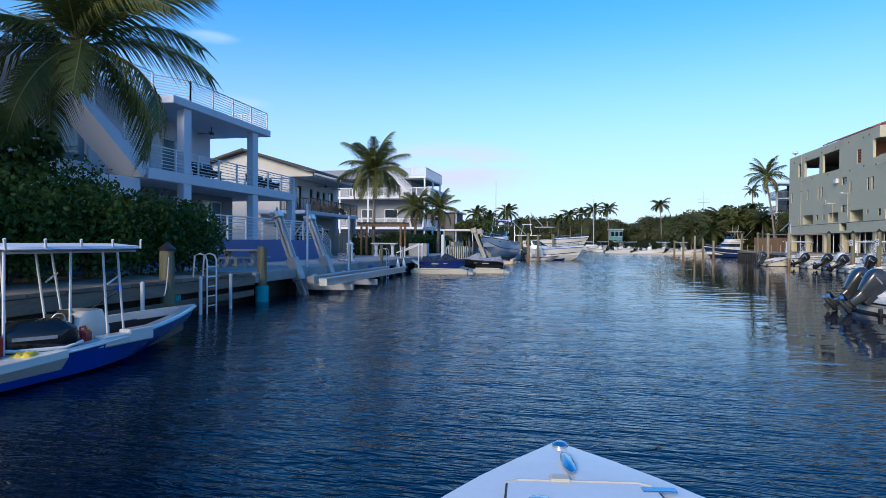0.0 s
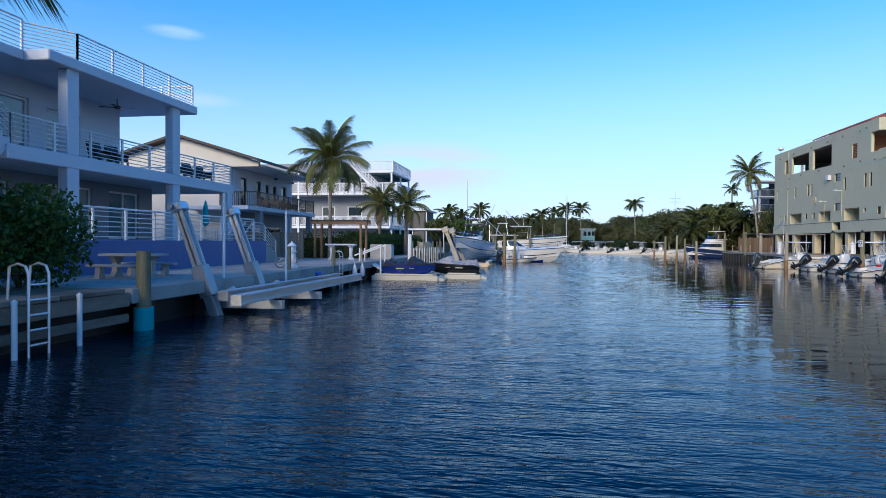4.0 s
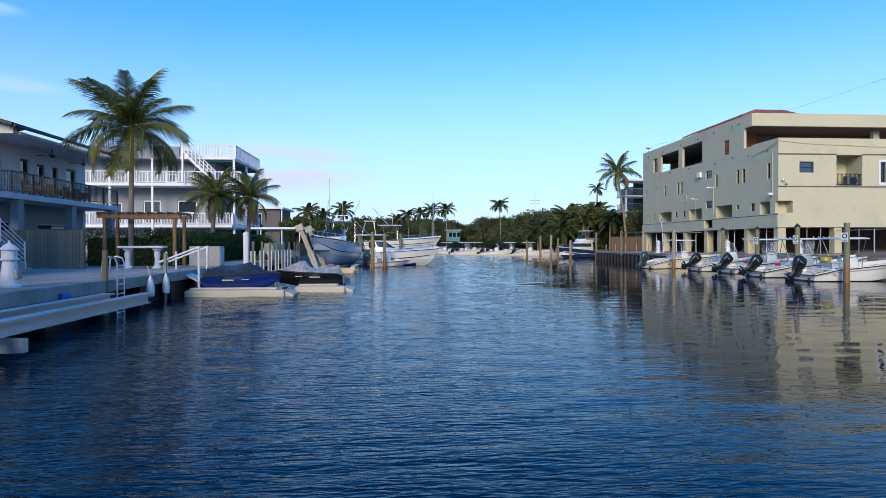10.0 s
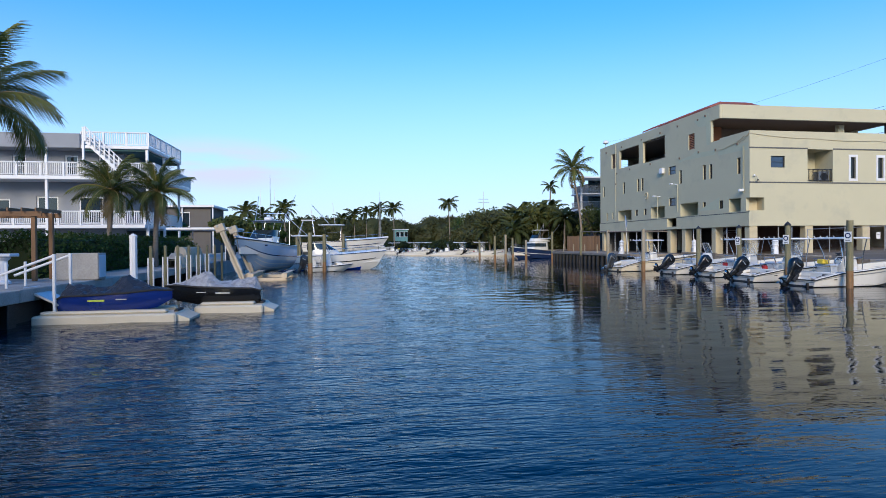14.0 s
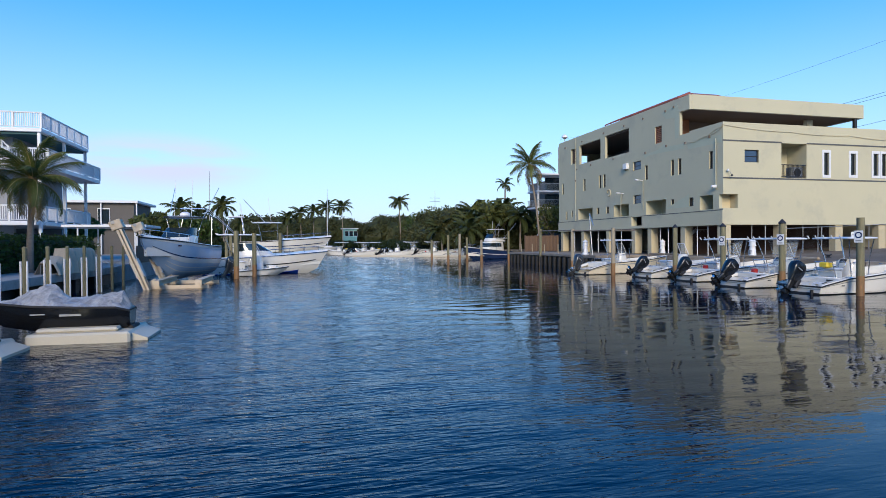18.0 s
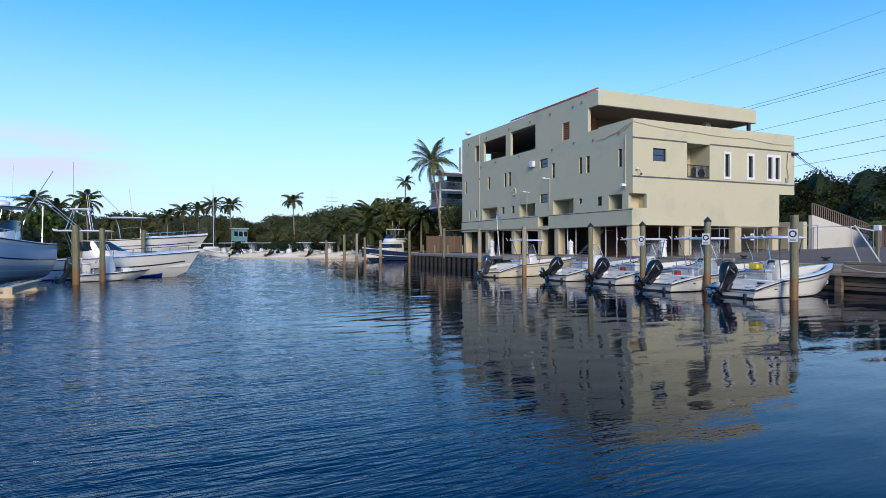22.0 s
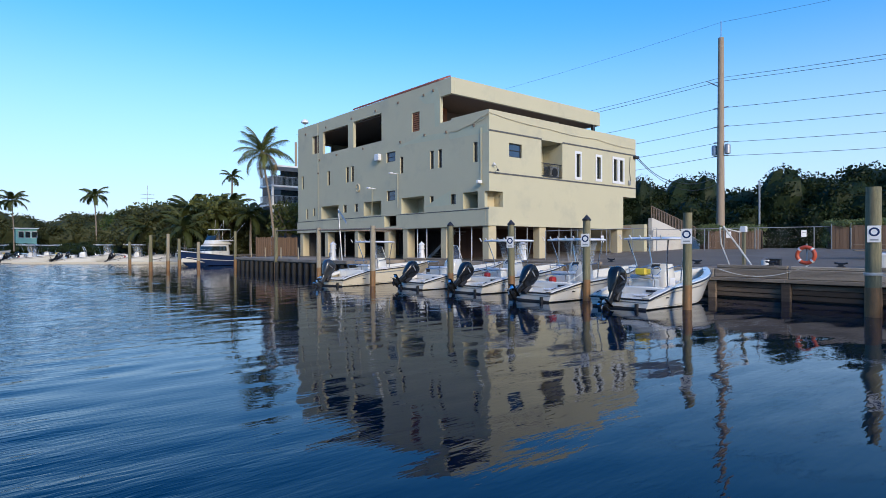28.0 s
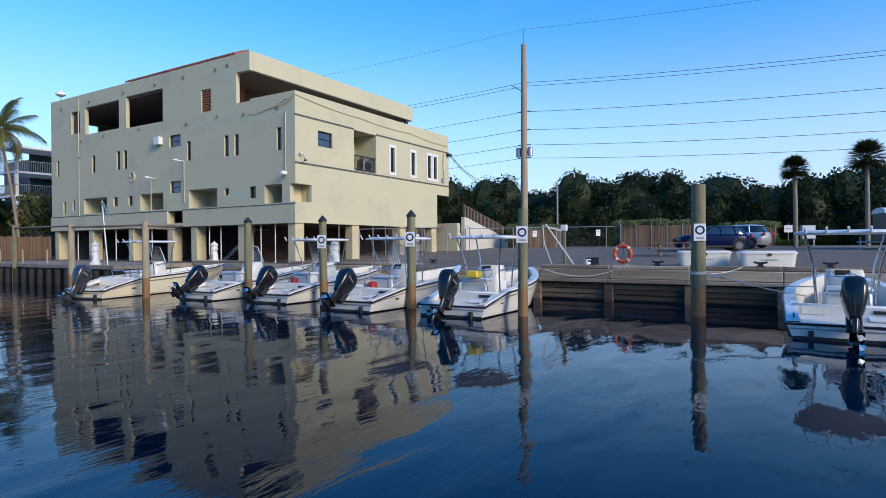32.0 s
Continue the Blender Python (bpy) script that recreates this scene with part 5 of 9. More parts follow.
for x, y, top, kw in ((22.88, 51.0, 3.05, dict(cap=True)), (23.09, 47.2, 3.0, dict(cap=True, sign=True)), (23.07, 43.3, 3.05, dict(cap=True, sign=True)), (22.9, 39.25, 3.14, dict(sign=True)), (25.1, 34.8, 3.76, dict(r=0.2, sign=True, wet=0.85, low=0.6)), (21.33, 55.4, 3.15, dict(pale=True)), (21.43, 61.47, 3.2, dict(pale=True)), (23.89, 73.1, 3.5, dict()), (26.0, 87.5, 3.6, dict()), (17.29, 83.34, 3.07, dict(pale=False)), (19.25, 85.63, 3.23, dict(pale=True)), (21.01, 88.46, 2.85, dict(pale=False)), (21.44, 84.16, 2.51, dict(pale=True)), (18.1, 94.98, 2.58, dict(pale=False)), (-2.87, 60.4, 3.1, dict(r=0.17)), (-1.9, 62.5, 3.0, dict(r=0.15))):
    mooring_pile(x, y, top, **kw)


# ------------------------------------------------------------------ boats
def hull_sections(L, B, stern_h, bow_h, n=15, fine=2.2, draft=0.28, flat=0.5, rake=0.5, drop=None, deep=False):
    out = []
    for i in range(n):
        s = i / (n - 1)
        e = max(0.0, (s - flat) / (1 - flat))
        b = B / 2 * (1 - 0.985 * e ** fine) * (0.93 + 0.07 * min(1, s * 3))
        sh = stern_h + (bow_h - stern_h) * s ** 1.7
        if drop is not None and s < 0.24:
            sh = lerp(drop, sh, (s / 0.24) ** 0.8)
        c = b * (0.9 - 0.25 * e)
        cz = 0.04 + (0.32 if deep else 0.6) * bow_h * e ** (3.2 if deep else 2.4)
        kz = -draft + (draft + bow_h * (0.2 if deep else 0.55)) * max(0, (s - 0.62) / 0.38) ** (3.4 if deep else 2.6)
        x = L * s * 0.94
        fwd = lambda z, x=x, e=e, s=s: x + rake * max(0, z) / bow_h * (0.12 + 0.88 * e ** 1.5) * (s > 0.3)
        out.append(dict(s=s, x=x, b=b, sh=sh, c=c, cz=cz, kz=kz, fwd=fwd))
    return out


def hull_mesh(sec, band=None):
    loops = []
    for q in sec:
        zz = [q["sh"], lerp(q["cz"], q["sh"], 0.55), q["cz"], q["kz"]]
        yy = [q["b"], lerp(q["c"], q["b"], 0.62), q["c"], 0.0]
        right = [(q["fwd"](z), y, z) for y, z in zip(yy, zz)]
        loops.append(right + [(x, -y, z) for x, y, z in right[-2::-1]])
    m = Mesh()
    m.rings(loops, False)
    n = len(loops[0])
    m.add(loops[0], [tuple(range(n))])
    return m


def round_hull_mesh(sec, u0=0.0, u1=1.0, out=0.0):
    """A full-bodied hull with flared bow sections; u runs from the sheer to the keel."""
    loops = []
    for q in sec:
        e = max(0.0, (q["s"] - 0.35) / 0.65)
        keel = q["kz"] + (q["sh"] - q["kz"]) * 0.55 * max(0.0, (q["s"] - 0.5) / 0.5) ** 3.0
        p, g = lerp(3.4, 1.35, e), lerp(0.62, 0.9, e)
        right = []
        for k in range(11):
            u = lerp(u0, u1, k / 10)
            z = lerp(q["sh"], keel, u)
            right.append((q["fwd"](z), q["b"] * max(0.0, 1 - u ** p) ** g + (out if u < 0.999 else 0.0), z - out * (u >= 0.5)))
        loops.append(right + [(x, -y, z) for x, y, z in (right[-2::-1] if u1 > 0.99 else right[::-1])])
    m = Mesh()
    if u1 > 0.99:
        m.rings(loops, False)
        m.add(loops[0], [tuple(range(len(loops[0])))])
    else:
        n = len(loops[0]) // 2
        m.rings([l[:n] for l in loops], False)
        m.rings([l[n:] for l in loops], False)
    return m


def rub_mesh(sec, r=0.03, dz=-0.03):
    m = Mesh()
    for sgn in (1, -1):
        m.tube([(q["fwd"](q["sh"]), sgn * (q["b"] + 0.008), q["sh"] + dz) for q in sec], r, 6)
    return m


def gunwale_mesh(sec, w=0.2, s0=0.0):
    m = Mesh()
    outer = [(q["fwd"](q["sh"]), q["b"], q["sh"]) for q in sec if q["s"] >= s0]
    inner = [(q["fwd"](q["sh"]) - (0.22 if q["s"] > 0.97 else 0.05 if q["s"] > 0.85 else 0), max(0.0, q["b"] - w), q["sh"]) for q in sec if q["s"] >= s0]
    for sgn in (1, -1):
        loops = []
        for o, i in zip(outer, inner):
            loops.append([(o[0], sgn * o[1], o[2]), (o[0], sgn * (o[1] - 0.02), o[2] + 0.03), (i[0], sgn * i[1], i[2] + 0.03), (i[0], sgn * i[1], i[2] - 0.12)])
        m.rings(loops, False)
    return m


def liner_mesh(sec, w=0.2, floor=0.3, s0=0.0):
    loops = []
    for q in sec:
        if q["s"] < s0 or q["s"] > 0.97:
            continue
        bi = max(0.02, q["b"] - w)
        f = min(floor + 0.25 * max(0, q["s"] - 0.7), q["sh"] - 0.1)
        x = q["fwd"](q["sh"])
        loops.append([(x, bi, q["sh"] - 0.1), (x, bi * 0.96, f), (x, -bi * 0.96, f), (x, -bi, q["sh"] - 0.1)])
    m = Mesh()
    m.rings(loops, False)
    for l in (loops[0], loops[-1]):
        m.add(l, [(0, 1, 2, 3)])
    return m


def rounded_ring(x0, x1, hw, z, k=10, p=3.2):
    cx, hx = (x0 + x1) / 2, (x1 - x0) / 2
    out = []
    for j in range(4 * k // 2):
        a = 2 * math.pi * j / (4 * k // 2)
        c, s = math.cos(a), math.sin(a)
        out.append((cx + hx * math.copysign(abs(c) ** (2 / p), c), hw * math.copysign(abs(s) ** (2 / p), s), z))
    return out


def outboard(parent, y, z, tilt, mat, scale=1.0, x=-0.05):
    """An outboard engine hung on the transom; tilt in degrees lifts its foot."""
    root = part("outboard_engine", Mesh().box(-0.12, -0.16, -0.35, 0.06, 0.16, 0.1, 0.02), BLACK, parent, "glossy dark outboard engine")
    root.matrix_basis = Matrix.Translation((x, y, z)) @ pose(0, 0, 0, 0, tilt, 0) @ Matrix.Scale(scale, 4)
    prof = [(-0.5, -0.04, 0.11, -0.16), (-0.58, 0.0, 0.18, 0.04), (-0.68, 0.04, 0.235, 0.28), (-0.74, 0.03, 0.255, 0.5), (-0.72, -0.02, 0.24, 0.68), (-0.62, -0.1, 0.19, 0.80), (-0.5, -0.2, 0.11, 0.84)]
    m = Mesh().rings([rounded_ring(a, b, w, h, 10, 4.2) for a, b, w, h in prof], True, True, True)
    cowl = part("cowling", m, mat, root, smooth=True)
    for sy in (-1, 1):
        part("badge", Mesh().box(-0.55, sy * 0.25, 0.42, -0.25, sy * 0.268, 0.47), GALV, root)
    leg = [(-0.46, -0.06, 0.1, -0.1), (-0.42, -0.1, 0.07, -0.35), (-0.42, -0.14, 0.05, -0.6), (-0.52, -0.12, 0.05, -0.78)]
    part("leg", Mesh().rings([rounded_ring(a, b, w, h, 8, 2.4) for a, b, w, h in leg[::-1]], True, True, True), mat, root, smooth=True)
    part("cavitation_plate", Mesh().box(-0.75, -0.14, -0.66, -0.1, 0.14, -0.63, 0.01), mat, root)
    part("gearcase", Mesh().tube([(-0.04, 0, -0.85), (-0.14, 0, -0.85), (-0.45, 0, -0.85), (-0.62, 0, -0.85)], lambda s: (0.03, 0.085, 0.09, 0.06)[min(3, int(s * 3.01))], 10), mat, root, smooth=True)
    part("skeg", Mesh().box(-0.5, -0.012, -1.06, -0.25, 0.012, -0.9), mat, root)
    for k in range(3):
        a = k * 2.094
        bl = Mesh()
        c, s = math.cos(a), math.sin(a)
        bl.add([(-0.66, c * 0.04, -0.85 + s * 0.04), (-0.62, c * 0.17 - s * 0.07, -0.85 + s * 0.17 + c * 0.07), (-0.70, c * 0.19 + s * 0.02, -0.85 + s * 0.19 - c * 0.02), (-0.72, c * 0.12 + s * 0.08, -0.85 + s * 0.12 - c * 0.08)], [(0, 1, 2, 3), (3, 2, 1, 0)])
        part("propeller_blade", bl, STEEL, root, fix=False)
    return root


def t_top(boat, x0, x1, hw, z, floor, mat, cx0, cx1, pole=STEEL, rods=True):
    top = part("t_top", Mesh().rings([rounded_ring(x0, x1, hw, z), rounded_ring(x0 - 0.03, x1 + 0.03, hw + 0.03, z + 0.03), rounded_ring(x0, x1, hw, z + 0.07), rounded_ring(x0 + 0.25, x1 - 0.25, hw - 0.2, z + 0.10)], True, True, True), mat, boat, "flat hard top on tube legs", smooth=True)
    for sy in (-1, 1):
        for a, b in ((cx0, x0 + 0.45), (cx1, x1 - 0.4)):
            part("t_top_leg", Mesh().tube([(a, sy * hw * 0.55, floor), (lerp(a, b, 0.5), sy * hw * 0.62, lerp(floor, z, 0.6)), (b, sy * hw * 0.8, z)], 0.025, 6), pole, boat, smooth=True)
        part("t_top_rail", Mesh().tube([(cx0, sy * hw * 0.57, floor + 0.95), (cx1, sy * hw * 0.57, floor + 1.05)], 0.018, 6), pole, boat)
    if rods:
        for k in range(5):
            y = lerp(-hw * 0.8, hw * 0.8, k / 4)
            part("rod_holder", Mesh().tube([(x0 + 0.02, y, z + 0.02), (x0 - 0.08, y, z + 0.16)], 0.026, 6), WHITE, top)


def clear_screen():
    m = surface("clear_vinyl_screen", (0.55, 0.6, 0.65), (0.45, 0.5, 0.55), rough=0.1, bump=0.0, spec=0.7)
    nt = m.node_tree
    clear, mixer = nt.nodes.new("ShaderNodeBsdfTransparent"), nt.nodes.new("ShaderNodeMixShader")
    mixer.inputs[0].default_value = 0.3
    nt.links.new(clear.outputs[0], mixer.inputs[1])
    nt.links.new(nt.nodes["Principled BSDF"].outputs[0], mixer.inputs[2])
    nt.links.new(mixer.outputs[0], nt.nodes["Material Output"].inputs["Surface"])
    return m


CLEAR = clear_screen()


def console(boat, x, floor, w=0.42, screen=True, mat=None, tall=1.0):
    mat = mat or GEL
    body = [(x - 0.28, x + 0.55, w, floor), (x - 0.28, x + 0.52, w, floor + 0.65 * tall), (x - 0.22, x + 0.42, w * 0.97, floor + 0.98 * tall), (x - 0.05, x + 0.36, w * 0.9, floor + 1.12 * tall)]
    c = part("console", Mesh().rings([rounded_ring(a, b, ww, z, 8, 5) for a, b, ww, z in body], True, True, True), mat, boat, smooth=True)
    part("dash_screen", Mesh().box(-0.02, -0.16, -0.1, 0.0, 0.16, 0.1, 0.01, m=Matrix.Translation((x - 0.16, 0.05, floor + 1.02 * tall)) @ pose(0, 0, 0, 0, 35, 0)), BLACK, c)
    wheel = Mesh()
    pts = [(0.0, 0.17 * math.cos(k * math.pi / 8), 0.17 * math.sin(k * math.pi / 8)) for k in range(17)]
    mm = Matrix.Translation((x - 0.4, -0.1, floor + 0.88 * tall)) @ pose(0, 0, 0, 0, 25, 0)
    wheel.tube([mm @ Vector(p) for p in pts], 0.014, 6, caps=False)
    part("steering_wheel", wheel, STEEL, c, smooth=True)
    if screen and tall == 1.0:
        m = Mesh()
        m.rings([[(x + 0.4, -w * 0.85, floor + 1.1), (x + 0.46, 0, floor + 1.1), (x + 0.4, w * 0.85, floor + 1.1)], [(x + 0.1, -w * 0.75, floor + 1.78), (x + 0.15, 0, floor + 1.8), (x + 0.1, w * 0.75, floor + 1.78)]], False)
        part("windscreen", m, CLEAR, c, fix=False)
        part("screen_frame", Mesh().tube([(x + 0.4, -w * 0.85, floor + 1.1), (x + 0.1, -w * 0.75, floor + 1.78), (x + 0.15, 0, floor + 1.8), (x + 0.1, w * 0.75, floor + 1.78), (x + 0.4, w * 0.85, floor + 1.1)], 0.018, 6), WHITE, c)
    return c


def center_console(name, label, L, B, hull_mat, tilt, engine=None, engines=1, top=True, top_mat=None, stern_h=0.62, bow_h=1.2, group="moored center console boats", accent=None, extras=(), cpos=0.42, floor=0.3, top_z=2.28, liner=None, reach=(1.25, 0.95), side=0.2, tall=1.0, screen=True, curtain=False):
    b = thing(name, Matrix(), label, "boat", group)
    sec = hull_sections(L, B, stern_h, bow_h, n=25, drop=0.36)
    cx = L * cpos
    part("hull", hull_mesh(sec), hull_mat, b, smooth=True)
    bt = Mesh()
    for sgn in (1, -1):
        bt.rings([[(q["fwd"](0.06), sgn * (q["c"] + 0.016), q["cz"] + 0.05), (q["x"], sgn * (q["c"] * 0.9 + 0.012), q["cz"] - 0.06)] for q in sec[:18]], False)
    part("boot_stripe", bt, BLACK, b)
    part("bottom_edge", Mesh().box(-0.015, -sec[0]["c"], -0.12, 0.0, sec[0]["c"], 0.07), BLACK, b)
    part("stern_rail", Mesh().tube([(-0.01, -sec[0]["b"], 0.33), (-0.01, sec[0]["b"], 0.33)], 0.025, 6), BLACK, b)
    for sgn in (1, -1):
        ln = Mesh().rings([[(q["fwd"](lerp(q["cz"], q["sh"], u)), sgn * (lerp(q["c"], q["b"], 0.62 * u / 0.55 if u < 0.55 else 0.62 + 0.38 * (u - 0.55) / 0.45) + 0.012), lerp(q["cz"], q["sh"], u)) for u in (0.80, 0.74)] for q in sec[:-1]], False)
        part("side_line", ln, GALV, b, fix=False)
    for sy in (-1, 1):
        for xx in (0.2, 0.55, 0.82):
            cl = part("cleat", Mesh().tube([(L * xx - 0.1, sy * (curve_at([(q["s"], q["b"]) for q in sec], xx / 0.94) - 0.1), curve_at([(q["s"], q["sh"]) for q in sec], xx / 0.94) + 0.07), (L * xx + 0.1, sy * (curve_at([(q["s"], q["b"]) for q in sec], xx / 0.94) - 0.1), curve_at([(q["s"], q["sh"]) for q in sec], xx / 0.94) + 0.07)], 0.015, 6), STEEL, b)
    part("rub_rail", rub_mesh(sec), BLACK if accent is None else accent, b, smooth=True)
    part("gunwale", gunwale_mesh(sec, side + 0.06), GEL, b, smooth=True)
    part("liner", liner_mesh(sec, side + 0.06, floor, s0=0.2), liner or GEL, b)
    # transom well and platform
    w = sec[0]["b"]
    xb = L * 0.94 * 0.2
    part("transom", Mesh().box(xb - 0.12, -w + 0.1, 0.25, xb + 0.1, w - 0.1, stern_h + 0.06, 0.04), GEL, b, smooth=True)
    part("splash_well", Mesh().prism([(0.0, 0.30), (0.0, 0.355), (xb, 0.44), (xb, 0.3)], -w + 0.24, w - 0.24, lambda u, v, h: (u, h, v)), GEL, b)
    part("transom_door", Mesh().box(xb - 0.14, w * 0.35, 0.45, xb - 0.125, w * 0.75, stern_h, 0.005), GEL, b)
    part("vent", Mesh().box(xb - 0.14, -w * 0.7, 0.5, xb - 0.122, -w * 0.35, 0.58, 0.004), BLACK, b)
    for sy in (-1, 1):
        part("trim_tab", Mesh().box(-0.1, sy * w * 0.62 - 0.05, -0.05, 0.0, sy * w * 0.62 + 0.05, 0.2, 0.01), BLACK, b)
        part("stern_cleat", Mesh().tube([(0.2, sy * (w - 0.14), 0.47), (0.42, sy * (w - 0.14), 0.52)], 0.018, 6), BLACK, b)
    console(b, cx, floor, screen=screen, tall=tall)
    st = part("leaning_post", Mesh().box(cx - 1.15, -0.45, floor, cx - 0.75, 0.45, floor + 0.65, 0.05), GEL, b, smooth=True)
    part("seat_cushion", Mesh().box(cx - 1.18, -0.47, floor + 0.65, cx - 0.72, 0.47, floor + 0.76, 0.04), CANVAS, st, smooth=True)
    part("grab_rail", Mesh().tube([(cx - 1.2, -0.42, floor + 0.65), (cx - 1.3, -0.42, floor + 1.0), (cx - 1.3, 0.42, floor + 1.0), (cx - 1.2, 0.42, floor + 0.65)], 0.02, 6), STEEL, st, smooth=True)
    if cpos < 0.5:
        part("bow_seat", Mesh().box(L * 0.66, -0.5, 0.3, L * 0.8, 0.5, 0.72, 0.05), GEL, b, smooth=True)
    if top:
        t_top(b, cx - reach[0], cx + reach[1], B * 0.4, top_z, floor + 0.02, top_mat or WHITE, cx - 0.35, cx + 0.5)
        if curtain:
            lo, hi = cx + 0.42, cx + reach[1] - 0.45
            m = Mesh().rings([[(lo, -0.4, floor + 1.05), (lo + 0.12, 0, floor + 1.05), (lo, 0.4, floor + 1.05)], [(hi - 0.1, -0.62, top_z), (hi, 0, top_z), (hi - 0.1, 0.62, top_z)]], False)
            part("curtain", m, CLEAR, b, "clear vinyl curtain under the top", fix=False)
            for sy in (-1, 1):
                part("curtain_side", Mesh().add([(lo, sy * 0.4, floor + 1.05), (hi - 0.1, sy * 0.62, top_z), (cx - 0.25, sy * 0.62, top_z), (cx - 0.1, sy * 0.42, floor + 1.1)], [(0, 1, 2, 3)]), CLEAR, b, fix=False)
    for sy in (-1, 1):
        part("console_hatch", Mesh().box(cx - 0.05, sy * 0.418, floor + 0.2, cx + 0.36, sy * 0.432, floor + 0.62, 0.004), CANVAS, b)
        part("hull_scupper", Mesh().box(L * 0.16, sy * (sec[4]["b"] * 0.985), 0.34, L * 0.185, sy * (sec[4]["b"] * 0.985 + 0.02), 0.38, 0.005), BLACK, b)
    part("well_hatch", Mesh().box(xb * 0.35, -0.75, 0.40, xb * 0.85, -0.3, 0.455, 0.01), CANVAS, b)
    part("transom_line", Mesh().tube([(-0.012, -sec[0]["b"] * 0.95, 0.24), (-0.012, sec[0]["b"] * 0.95, 0.24)], 0.012, 5), GALV, b)
    part("stern_hoop", Mesh().tube([(xb + 0.25, -0.5, stern_h), (xb + 0.2, -0.5, stern_h + 0.32), (xb + 0.2, 0.5, stern_h + 0.32), (xb + 0.25, 0.5, stern_h)], 0.022, 6), STEEL, b, smooth=True)
    for k in range(engines):
        outboard(b, (k - (engines - 1) / 2) * 0.75, 0.5, tilt, engine or ENGINE, 0.9)
    for e in extras:
        e(b, L)
    return b


def red_cooler(b, L):
    part("cooler", Mesh().box(L * 0.42 - 1.6, 0.0, 0.62, L * 0.42 - 1.35, 0.26, 0.86, 0.05), RED, b, "red plastic fuel can")


def yellow_case(b, L):
    part("case", Mesh().box(L * 0.42 - 1.4, -0.25, 1.07, L * 0.42 - 1.0, 0.15, 1.3, 0.04), YELLOW, b, "yellow plastic case on the seat")


boat_a = center_console("center_console_boat", "white center console boat, black outboard tilted up, at the quay", 7.2, 2.4, GEL, 52, extras=(red_cooler,), curtain=True)
boat_a.matrix_basis = at_place(21.3, 44.65, 0, -1)
copy_thing(boat_a, at_place(21.95, 48.95, 0, 1))
boat_c = center_console("center_console_boat", "white center console boat with its outboard tilted up high", 6.6, 2.25, GEL, 58, top=False)
boat_c.matrix_basis = at_place(21.5, 52.4, 0, 2)
boat_d = center_console("center_console_boat", "white center console boat with yellow case and lowered outboard", 6.3, 2.4, GEL, 34, extras=(yellow_case,), screen=False)
boat_d.matrix_basis = at_place(21.6, 40.95, 0, 1)
boat_f = center_console("center_console_boat", "white center console boat with a steel T-top and lowered outboard", 6.1, 2.6, GEL, 30, screen=False)
boat_f.matrix_basis = at_place(21.9, 31.4, 0, 0)
boat_g = center_console("center_console_boat", "grey and white boat with twin graphite outboards, moored stern out", 9.5, 2.7, GEL, 48, engine=ENGINE_GREY, engines=2, top=True)
boat_g.matrix_basis = at_place(10.4, 16.6, 0, 6)
panga = center_console("panga_skiff", "long cream panga skiff with a grey outboard and canvas top", 8.6, 2.2, CREAM_GEL, 35, engine=ENGINE_GREY, stern_h=0.75, bow_h=1.15, top_mat=CANVAS, group="")
panga.matrix_basis = at_place(19.7, 57.0, 0, 14)


# ------------------------------------------------------------------ plants
def frond_mesh(L, droop, seed, leaflets=66, leaf=0.55, wide=0.05, vee=0.45, hang=1.0):
    """One palm frond along +x from the crown, arching down."""
    rng = random.Random(seed)
    m = Mesh()
    n = 10
    pts = []
    ang, x, z = 0.0, 0.0, 0.0
    for k in range(n + 1):
        pts.append(Vector((x, 0, z)))
        a = -droop * (k / n) ** 1.3
        x += L / n * math.cos(a)
        z += L / n * math.sin(a)
    m.tube(pts, 0.035, 4, r1=0.008)
    for k in range(leaflets):
        s = 0.1 + 0.9 * k / leaflets
        i = min(n - 1, int(s * n))
        p = pts[i].lerp(pts[i + 1], s * n - i)
        d = (pts[i + 1] - pts[i]).normalized()
        ln = leaf * (0.55 + 0.9 * math.sin(math.pi * min(1, s * 0.9 + 0.08))) * rng.uniform(0.85, 1.1)
        for sy in (1, -1):
            fwd = 0.55 + 0.35 * s + rng.uniform(-0.1, 0.1)
            out = Vector((d.x * fwd, sy * 1.0, d.z * fwd + vee * (1 - s) - 0.25)).normalized()
            tip = p + out * ln * 0.8 + Vector((0, 0, -ln * hang * rng.uniform(0.4, 0.85)))
            mid = p + out * ln * 0.5 - Vector((0, 0, ln * 0.08 * hang))
            w = d * wide * 0.5
            m.add([p - w, p + w, mid + w * 0.9, mid - w * 0.9, tip], [(0, 1, 2, 3), (3, 2, 4)])
    return m


FRONDS = {}


def frond_data(L, kind, mat):
    key = (round(L, 2), kind, mat.name)
    if key not in FRONDS:
        droop = (0.85, 1.3, 1.65, 0.6)[kind % 4]
        d = make_data("frond", frond_mesh(L, droop, kind * 7 + 3, leaf=0.21 * L, wide=0.0135 * L), mat, False)
        d.materials.append(RACHIS)
        for f in range(42):
            d.polygons[f].material_index = 1
        FRONDS[key] = d
    return FRONDS[key]


